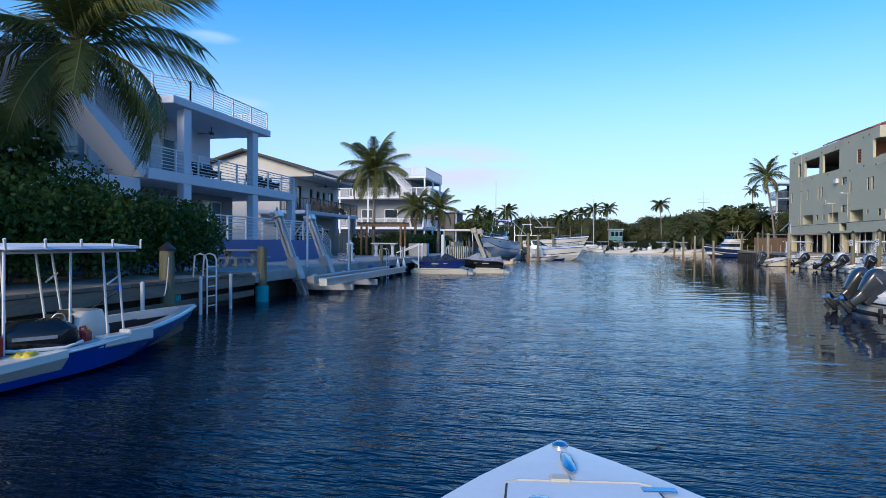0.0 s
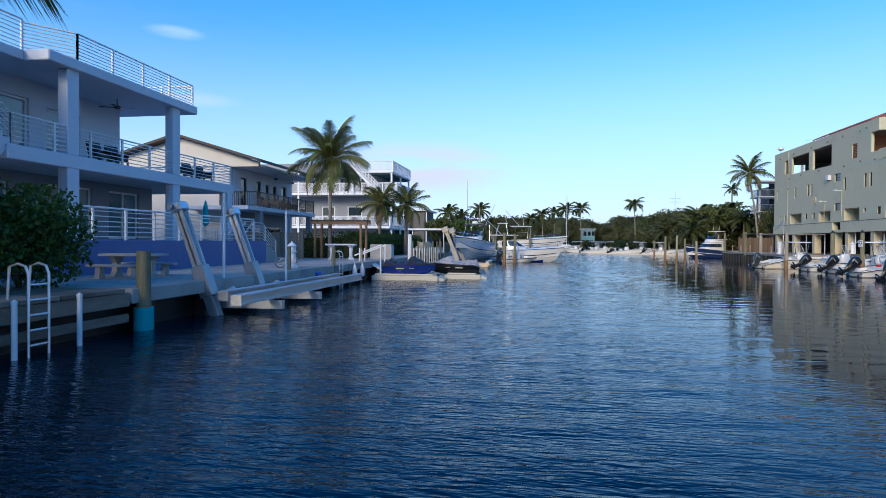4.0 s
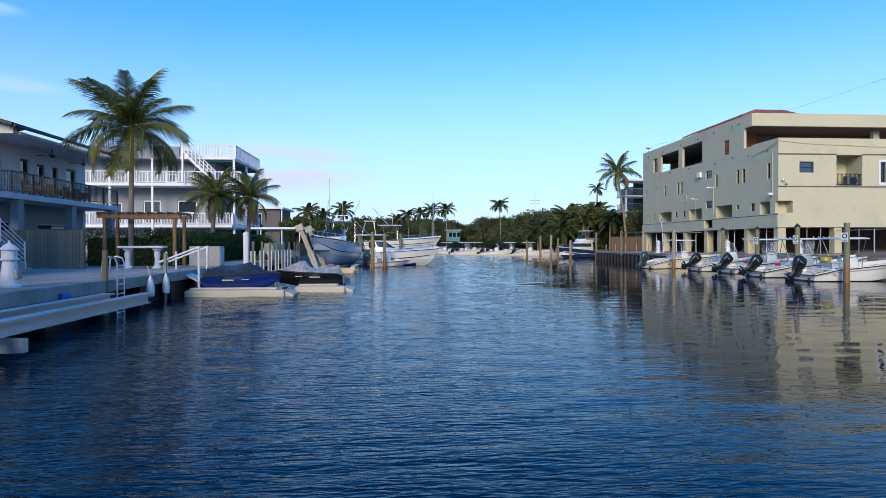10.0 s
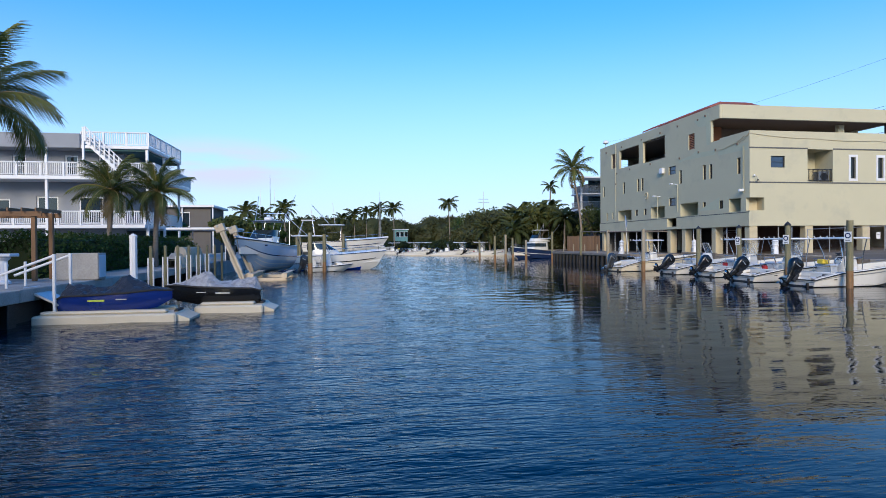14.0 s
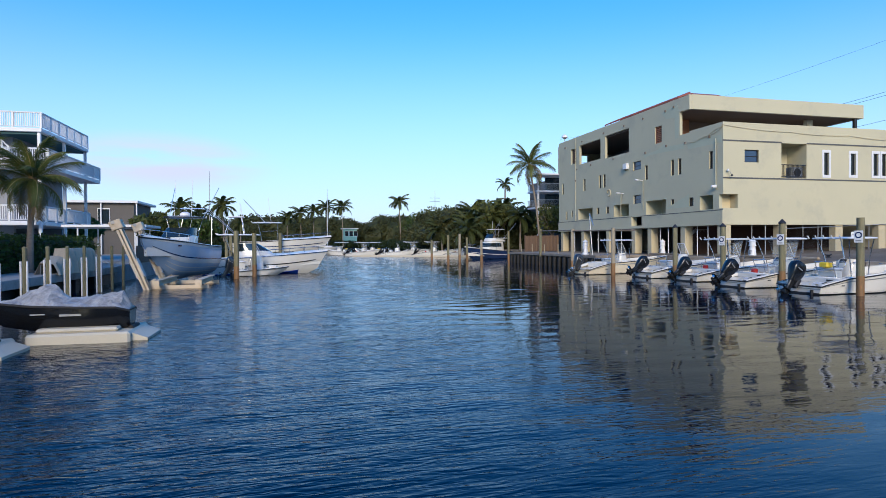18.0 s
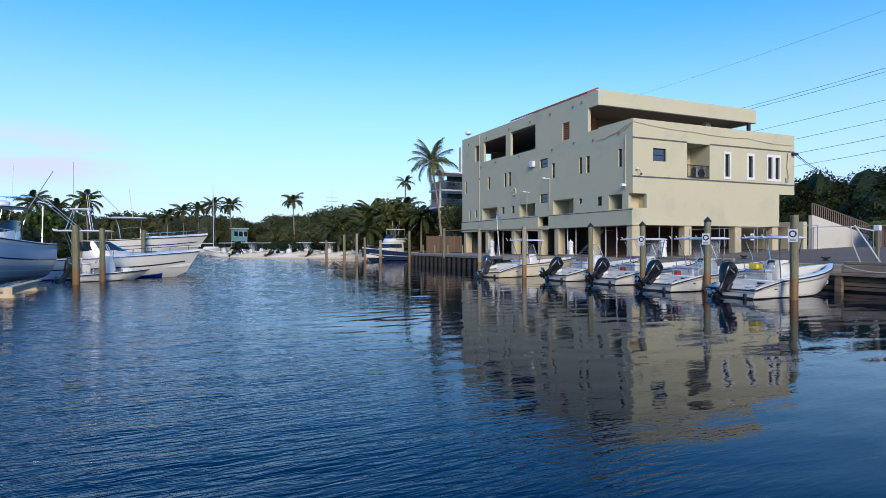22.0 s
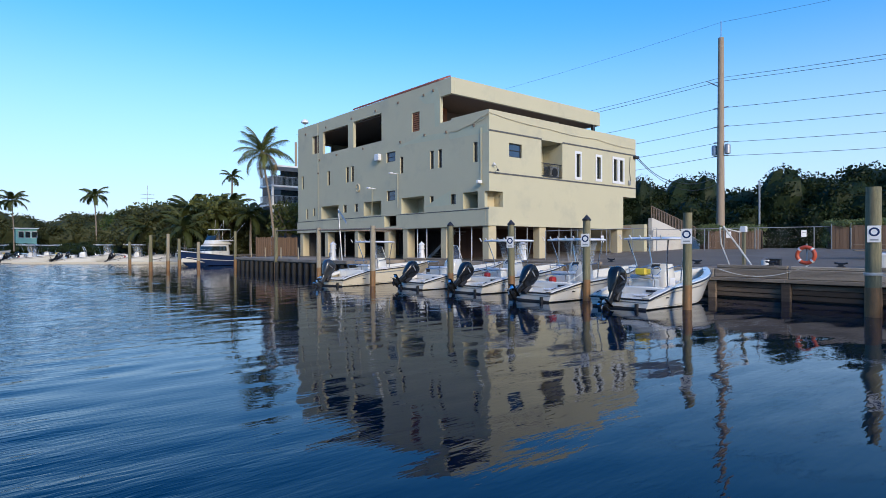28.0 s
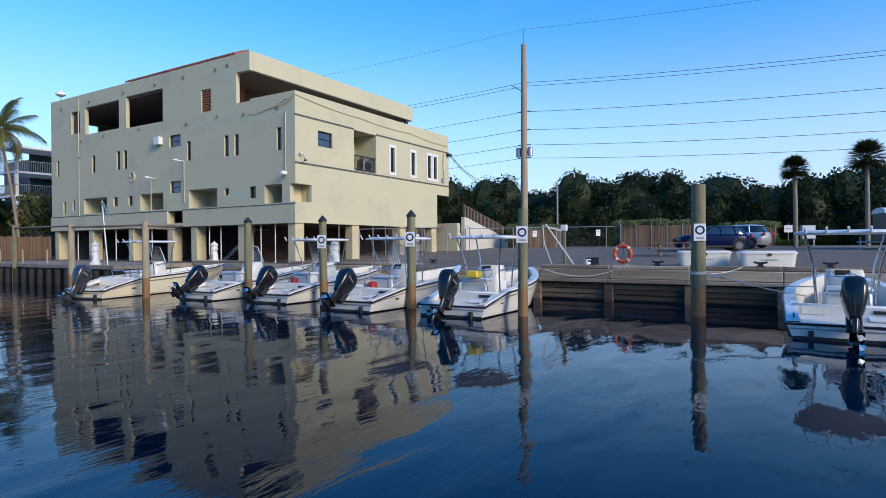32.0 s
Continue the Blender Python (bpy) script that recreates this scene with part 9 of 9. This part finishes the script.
    part("post", Mesh().tube([(0, 0, 0), (0, 0, 1.0)], 0.03, 6), GALV, s)
    ring = [(-0.08, 0.31 * math.cos(k * math.pi / 12), 0.55 + 0.31 * math.sin(k * math.pi / 12)) for k in range(25)]
    part("ring", Mesh().tube(ring, 0.075, 8, caps=False), ORANGE, s, smooth=True)
    for k in range(4):
        a = k * math.pi / 2 + 0.785
        c = Vector((-0.08, 0.31 * math.cos(a), 0.55 + 0.31 * math.sin(a)))
        t = Vector((0, -math.sin(a), math.cos(a)))
        part("band", Mesh().tube([tuple(c - t * 0.04), tuple(c + t * 0.04)], 0.08, 8), WHITE, s, smooth=True)
    # water post with hoses, bucket
    w = thing("water_post", at_place(30.6, 40.7, gz(30) + 0.03), "dark service post with hanging hoses by the quay", "service post")
    part("post", Mesh().box(-0.06, -0.06, 0, 0.06, 0.06, 1.75, 0.01), PILE_WOOD, w)
    part("tap_box", Mesh().box(-0.1, -0.12, 1.5, 0.1, 0.12, 1.75, 0.02), WHITE, w)
    part("hose", Mesh().tube([(-0.1, 0.1, 1.5), (-0.9, 0.6, 1.7), (-1.0, 0.5, 1.0), (-0.9, 0.2, 0.1)], 0.03, 6), ROPE, w, smooth=True)
    part("hose", Mesh().tube([(-0.8, 0.5, 1.75), (-1.1, -0.3, 0.8), (-1.4, -0.9, 0.1)], 0.035, 6), ROPE, w, smooth=True)
    bk = thing("bucket", at_place(29.2, 39.3, QZ + 0.04), "white plastic bucket on the quay", "bucket")
    part("body", Mesh().lathe([(0.12, 0), (0.15, 0.33), (0.155, 0.35)], 14), WHITE, bk, smooth=True)
    part("handle", Mesh().tube([(0, -0.15, 0.33), (0.1, 0, 0.45), (0, 0.15, 0.33)], 0.008, 5), GALV, bk)
    # picnic table in the yard
    t = thing("timber_picnic_table", at_place(40.70, 38.21, gz(40.70), 108), "weathered timber picnic table in the yard", "table")
    part("tabletop", Mesh().box(-1.15, -0.38, 0.7, 1.15, 0.38, 0.75, 0.01), DOCK_WOOD, t)
    for sy in (-0.7, 0.7):
        part("bench", Mesh().box(-1.15, sy - 0.13, 0.42, 1.15, sy + 0.13, 0.47, 0.01), DOCK_WOOD, t)
    for sx in (-0.6, 0.6):
        part("leg", Mesh().tube([(sx, -0.65, 0), (sx, -0.2, 0.7)], 0.045, 4).tube([(sx, 0.65, 0), (sx, 0.2, 0.7)], 0.045, 4).box(sx - 0.03, -0.75, 0.35, sx + 0.03, 0.75, 0.42), DOCK_WOOD, t)
    for x, y, z in ((24.6, 65.4, 1.14), (29.6, 61.9, QZ), (30.2, 53.0, QZ)):
        dock_pedestal(x, y, z, 1.15, 180)


def car(x, y, rz, paint, label):
    z = gz(x) + 0.01
    c = thing("parked_car", at_place(x, y, z, rz), label, "car", "parked cars")
    low = [(-1.95, 1.95, 0.80, 0.2), (-2.1, 2.12, 0.87, 0.36), (-2.14, 2.16, 0.9, 0.6), (-2.12, 2.08, 0.9, 0.8), (-2.08, 1.85, 0.86, 0.93), (-2.0, 1.15, 0.79, 1.02)]
    part("body", Mesh().rings([rounded_ring(a, b, hw, h, 12, 5) for a, b, hw, h in low], True, True, True), paint, c, smooth=True)
    part("glasshouse", Mesh().rings([rounded_ring(a, b, hw, h, 12, 5) for a, b, hw, h in ((-1.98, 1.12, 0.78, 1.022), (-1.82, 0.72, 0.71, 1.28), (-1.6, 0.32, 0.64, 1.46))], True), GLASS, c, smooth=True)
    part("roof", Mesh().rings([rounded_ring(a, b, hw, h, 12, 4) for a, b, hw, h in ((-1.72, 0.36, 0.66, 1.45), (-1.66, 0.25, 0.64, 1.50), (-1.3, -0.1, 0.45, 1.55))], True, True, True), paint, c, smooth=True)
    for px, dx in ((-1.25, 0.12), (-0.35, 0.02), (0.85, -0.55)):
        for s in (-1, 1):
            part("pillar", Mesh().tube([(px, s * 0.785, 1.0), (px + dx, s * 0.655, 1.47)], 0.04, 5), paint, c)
    for s in (-1, 1):
        part("sill", Mesh().box(-1.0, s * 0.86, 0.2, 1.0, s * 0.905, 0.34, 0.02), BLACK, c)
        for px in (-1.35, 1.35):
            part("wheel_arch", Mesh().tube([(px + 0.4 * math.cos(k * math.pi / 8), s * 0.885, 0.33 + 0.4 * math.sin(k * math.pi / 8)) for k in range(9)], 0.04, 5), BLACK, c)
    for px in (-1.35, 1.35):
        for s in (-1, 1):
            w = part("wheel", Mesh().tube([(px, s * 0.7, 0.33), (px, s * 0.92, 0.33)], 0.33, 18), RUBBER, c, smooth=True)
            part("rim", Mesh().tube([(px, s * 0.9, 0.33), (px, s * 0.935, 0.33)], 0.2, 14), RIM, w, smooth=True)
    for s in (-1, 1):
        part("headlight", Mesh().box(2.0, s * 0.5, 0.62, 2.16, s * 0.78, 0.76, 0.03), GLASS, c)
        part("tail_light", Mesh().box(-2.16, s * 0.6, 0.8, -2.06, s * 0.84, 1.02, 0.02), RED, c)
        part("mirror", Mesh().box(0.7, s * 0.9, 0.95, 0.85, s * 1.02, 1.06, 0.02), paint, c)


yard()
BLUE_CAR = surface("metallic_navy_paint", (0.004, 0.009, 0.05), rough=0.25, bump=0.0, spec=0.12)
RIM = surface("dark_alloy", (0.16, 0.165, 0.17), rough=0.45, metal=0.6, bump=0.0)
SILVER_CAR = surface("silver_paint", (0.5, 0.5, 0.52), rough=0.3, metal=0.4, bump=0.0, coat=0.6)
car(46.94, 36.94, 114, BLUE_CAR, "navy blue hatchback car parked in the yard")
car(51.06, 35.87, 70, SILVER_CAR, "silver car parked beside the navy one")


# ------------------------------------------------------------------ far bank
def balcony_building():
    b = thing("balcony_building", at_place(35.9, 96, QZ), "grey building with stacked open balconies behind the palms", "building")
    # dark core colour paints the shade inside the balconies
    part("core", Mesh().box(-0.2, 0.2, 0, 6, 8, 9.9, 0.05), SHADED_TAUPE, b)
    for z in (5.8, 8.0, 10.3):
        part("slab", Mesh().box(-3.8, -3.2, z - 0.2, 2.2, 0.2, z, 0.02), WHITE, b)
        if z < 10:
            m = Mesh()
            m.box(-3.8, -3.2, z + 0.95, 2.2, -3.14, z + 1.0)
            m.box(-3.8, -3.2, z + 0.95, -3.74, 0.2, z + 1.0)
            for k in range(40):
                m.box(-3.8 + k * 0.15, -3.19, z, -3.78 + k * 0.15, -3.16, z + 0.95)
            for k in range(22):
                m.box(-3.79, -3.2 + k * 0.15, z, -3.76, -3.18 + k * 0.15, z + 0.95)
            part("balcony_rail", m, GALV, b)
            part("glass_door", Mesh().box(-1.2, 0.14, z, 1.6, 0.19, z + 2.1), GLASS, b)
    for x in (-3.6, 2.0):
        part("post", Mesh().box(x - 0.12, -3.1, 0, x + 0.12, -2.86, 10.1), WHITE, b)


def low_house(x0, x1, y0, y1, h, wall, label, gallery=True):
    b = thing("low_house", at_place(x0, y0, LZ - 0.1), label, "house")
    w, d = x1 - x0, y1 - y0
    part("wall", Mesh().box(0.6, 0.6, 0, w - 0.6, d - 0.6, h, 0.02), wall, b)
    part("roof", Mesh().box(0, 0, h, w, d, h + 0.3, 0.03), WHITE, b)
    if gallery:
        part("floor_slab", Mesh().box(0.1, 0.1, h * 0.5, w - 0.1, d - 0.1, h * 0.5 + 0.2, 0.02), WHITE, b)
    for k in range(5 if gallery else 0):
        part("post", Mesh().box(0.2 + k * (w - 0.5) / 4, 0.2, 0, 0.35 + k * (w - 0.5) / 4, 0.35, h), WHITE, b)
    for k in range(3):
        x = w * (0.2 + 0.26 * k)
        wn = part("window", Mesh().box(x - 0.06, 0.54, h * 0.58, x + 1.36, 0.62, h * 0.9), WHITE, b)
        part("pane", Mesh().box(x, 0.52, h * 0.6, x + 1.3, 0.538, h * 0.88), GLASS, wn)


balcony_building()
nf = thing("board_fence", at_place(26.6, 83.6, QZ), "brown board fence at the end of the concrete dock", "fence")
board = make_data("board", Mesh().box(-0.09, -0.015, 0.04, 0.09, 0.015, 1.85, 0.004), FENCE_WOOD, False)
rf = random.Random(15)
for k in range(22):
    again("board", board, nf, at_place(k * 0.195, 0, rf.uniform(-0.03, 0.02)))
for k in range(4):
    part("post", Mesh().box(-0.05 + 1.36 * k, 0.02, 0, 0.05 + 1.36 * k, 0.12, 1.9), FENCE_WOOD, nf)
for k in range(6):
    timber_post(24.6 + 0.05 * k, 64.5 + 3.2 * k, 1.14, 2.0, PALE_PILE, 0.05, "rail_post", "slim weathered post along the concrete dock", None, "dock rail posts")
# the first house's dark walls stand in for shade in its galleries
low_house(-36, -18.9, 103, 113, 6.7, SHADED_TAUPE, "low house with a flat white roof, slim posts and dark galleries")
low_house(18, 24.5, 250, 257, 6.8, TEAL_WALL, "distant teal house behind the palms", False)
low_house(-30, -6, 252, 258, 3.0, GREY_WALL, "distant low white building at the end of the canal")

for k, (x, y) in enumerate(((24.3, 111.6), (20.0, 114.4), (14.6, 117.6), (9.6, 122.4), (17.5, 119.5))):
    copy_thing(boat_c if k == 2 else boat_a, at_place(x, y, 0, -36 + 4 * (k % 3)))
for x, y, r in ((27.0, 113.5, 150), (22.6, 117.0, 144), (12.6, 124.6, 140), (7.0, 127.0, 150)):
    copy_thing(boat_d, at_place(x + 4.0, y + 1.2, 0, r))
solo("sand_quay", Mesh().box(-13, -1.0, -0.8, 10.5, 0.6, 0.22, 0.03), FLOAT, "low sand-coloured float along the far bank", "quay", kind="structure", m=at_place(21.0, 111.0, 0, -35.5))
sf = express_boat("sportfisher", "navy-hulled sport fishing boat with a white house and flybridge", 8.6, 3.0, 0.95, 1.6, at_place(30.2, 97.4, 0, 207), NAVY_GEL, WHITE, raise_cabin=False)
house = part("pilothouse", Mesh().rings([rounded_ring(2.4, 6.0, 1.05, 0.9, 8, 5), rounded_ring(2.4, 5.8, 1.05, 1.5, 8, 5), rounded_ring(2.5, 5.2, 0.95, 2.3, 8, 5)], True, True, True), GEL, sf, "white pilothouse", smooth=True)
part("window_band", Mesh().rings([rounded_ring(2.7, 5.72, 1.05, 1.62, 8, 5), rounded_ring(2.75, 5.42, 0.99, 2.12, 8, 5)], True), GLASS, house, smooth=True)
fly = part("flybridge", Mesh().rings([rounded_ring(2.0, 4.9, 1.0, 2.32, 8, 4), rounded_ring(2.0, 4.95, 1.04, 2.42, 8, 4), rounded_ring(2.6, 4.8, 0.85, 2.8, 8, 4)], True, True, True), GEL, sf, "white flybridge", smooth=True)
part("fly_top", Mesh().rings([rounded_ring(2.2, 4.3, 0.95, 3.95, 8, 4), rounded_ring(2.2, 4.3, 0.95, 4.02, 8, 4)], True, True, True), WHITE, fly, smooth=True)
for sx in (2.4, 4.1):
    for sy in (-0.8, 0.8):
        part("fly_post", Mesh().tube([(sx, sy, 2.4), (sx, sy, 3.96)], 0.03, 6), STEEL, fly)
part("fly_screen", Mesh().rings([[(4.6, -0.7, 2.8), (4.75, 0, 2.8), (4.6, 0.7, 2.8)], [(4.3, -0.65, 3.3), (4.42, 0, 3.3), (4.3, 0.65, 3.3)]], False), GLASS, fly, fix=False)

sb = thing("sailboat", at_place(4.45, 191.6, 0, 25), "white sailboat with a bare mast at anchor", "sailboat")
sec = hull_sections(11, 3.2, 0.9, 1.3, flat=0.3)
part("hull", hull_mesh(sec), GEL, sb, smooth=True)
part("deck", gunwale_mesh(sec, 1.2), GEL, sb)
part("cabin", Mesh().rings([rounded_ring(3, 7.5, 0.9, 0.95, 8, 3), rounded_ring(3.2, 7.0, 0.8, 1.5, 8, 3)], True, True, True), WHITE, sb, smooth=True)
part("mast", Mesh().tube([(5.8, 0, 1.0), (5.8, 0, 18.0)], 0.11, 8, r1=0.06), ALU, sb, smooth=True)
part("boom", Mesh().tube([(5.8, 0, 2.4), (1.4, 0, 2.4)], 0.12, 8), CANVAS, sb, smooth=True)
for s in (-1.4, 1.4):
    part("stay", Mesh().tube([(5.8, s, 1.1), (5.8, 0, 17.5)], 0.02, 4), GALV, sb)
for x, y, h, arms in ((55.8, 251.5, 22.6, True), (-23.4, 200, 22.5, False)):
    t = thing("radio_mast", at_place(x, y, LZ - 0.1), "thin grey mast above the far trees", "mast", "far masts")
    part("mast", Mesh().tube([(0, 0, 0), (0, 0, h)], 0.16, 6, r1=0.07), GALV, t)
    if arms:
        for z in (h * 0.8, h * 0.86):
            part("arm", Mesh().tube([(-2.2, 0, z), (2.2, 0, z)], 0.07, 5), GALV, t)

# rusty pipe frame between the piles north of the building
pf = thing("pipe_frame", at_place(21.4, 61, 0), "rusty pipe frame fixed across the tops of the piles", "frame")
for a, c in (((23.9, 73.1, 3.3), (21.43, 61.47, 3.1)), ((21.43, 61.47, 3.05), (21.33, 55.4, 3.0)), ((21.33, 55.4, 2.98), (21.85, 53.6, 2.95)), ((21.4, 61.5, 3.1), (27.5, 62.6, 3.1))):
    part("pipe", Mesh().tube([tuple(Vector(a) - Vector((21.4, 61, 0))), tuple(Vector(c) - Vector((21.4, 61, 0)))], 0.045, 8), DOCK_WOOD, pf, smooth=True)
for a, c in (((24.5, 64.0, 1.15), (24.5, 64.5, 4.6)), ((24.5, 64.4, 4.5), (21.6, 58.5, 3.4))):
    part("davit", Mesh().tube([tuple(Vector(a) - Vector((21.4, 61, 0))), tuple(Vector(c) - Vector((21.4, 61, 0)))], 0.05, 8), GALV, pf, smooth=True)


# ------------------------------------------------------------------ the boat that carried the camera, at its first place
def own_boat():
    b = thing("bow_skiff", at_place(2.37, -7.04, 0, 99.1), "white open skiff with a hatch on its broad foredeck", "boat")
    sec = hull_sections(7.0, 2.35, 0.78, 0.89, n=33, fine=2.75, flat=0.62, rake=0.3)
    part("hull", hull_mesh(sec), GEL, b, smooth=True)
    part("rub_rail", rub_mesh(sec, 0.022, -0.06), GALV, b, smooth=True)
    part("gunwale", gunwale_mesh([q for q in sec if q["s"] < 0.66], 0.25), GEL, b, smooth=True)
    part("cockpit", liner_mesh([q for q in sec if q["s"] < 0.66], 0.25, 0.32), GEL, b)
    rows = []
    for q in sec:
        if q["s"] >= 0.62:
            x = q["fwd"](q["sh"])
            rows.append([(x, q["b"], q["sh"]), (x, q["b"] * 0.985, q["sh"] + 0.04), (x, q["b"] * 0.5, q["sh"] + 0.052), (x, 0, q["sh"] + 0.055), (x, -q["b"] * 0.5, q["sh"] + 0.052), (x, -q["b"] * 0.985, q["sh"] + 0.04), (x, -q["b"], q["sh"])])
    part("foredeck", Mesh().rings(rows, False), GEL, b, smooth=True)
    zt = 0.89 + 0.045
    part("hatch", Mesh().prism([(4.9, -0.52), (6.27, -0.36), (6.3, -0.3), (6.3, 0.28), (6.27, 0.33), (4.9, 0.46)], zt - 0.04, zt + 0.006, lambda u, v, h: (u, v, h)), GEL, b)
    part("hatch_seal", Mesh().tube([(6.27, -0.36, zt + 0.004), (6.305, -0.3, zt + 0.004), (6.305, 0.28, zt + 0.004), (6.27, 0.335, zt + 0.004)], 0.008, 6), FLOAT, b)
    for y0, y1 in ((-0.365, -0.525), (0.335, 0.465)):
        part("hatch_gap", Mesh().tube([(6.26, y0, zt + 0.002), (4.9, y1, zt + 0.002)], 0.007, 5), BLACK, b)
    part("latch_tab", Mesh().box(6.29, 0.02, zt, 6.36, 0.12, zt + 0.02, 0.008), FLOAT, b)
    part("hatch_latch", Mesh().lathe([(0.055, 0), (0.055, 0.014), (0.03, 0.02)], 16, (6.06, 0.2, zt + 0.004)), STEEL, b, smooth=True)
    part("hinge", Mesh().box(6.2, -0.46, zt, 6.25, -0.3, zt + 0.014, 0.004), STEEL, b)
    part("cleat", Mesh().rings([rounded_ring(6.40, 6.66, 0.032, zt + 0.0, 8, 2.2), rounded_ring(6.39, 6.67, 0.034, zt + 0.02, 8, 2.2), rounded_ring(6.44, 6.62, 0.02, zt + 0.032, 8, 2.2)], True, True, True), STEEL, b, "polished steel pop-up mooring cleat", smooth=True)
    part("bow_light", Mesh().lathe([(0.045, 0), (0.045, 0.02), (0.025, 0.035)], 14, (6.80, 0, zt - 0.002)), STEEL, b, smooth=True)


own_boat()
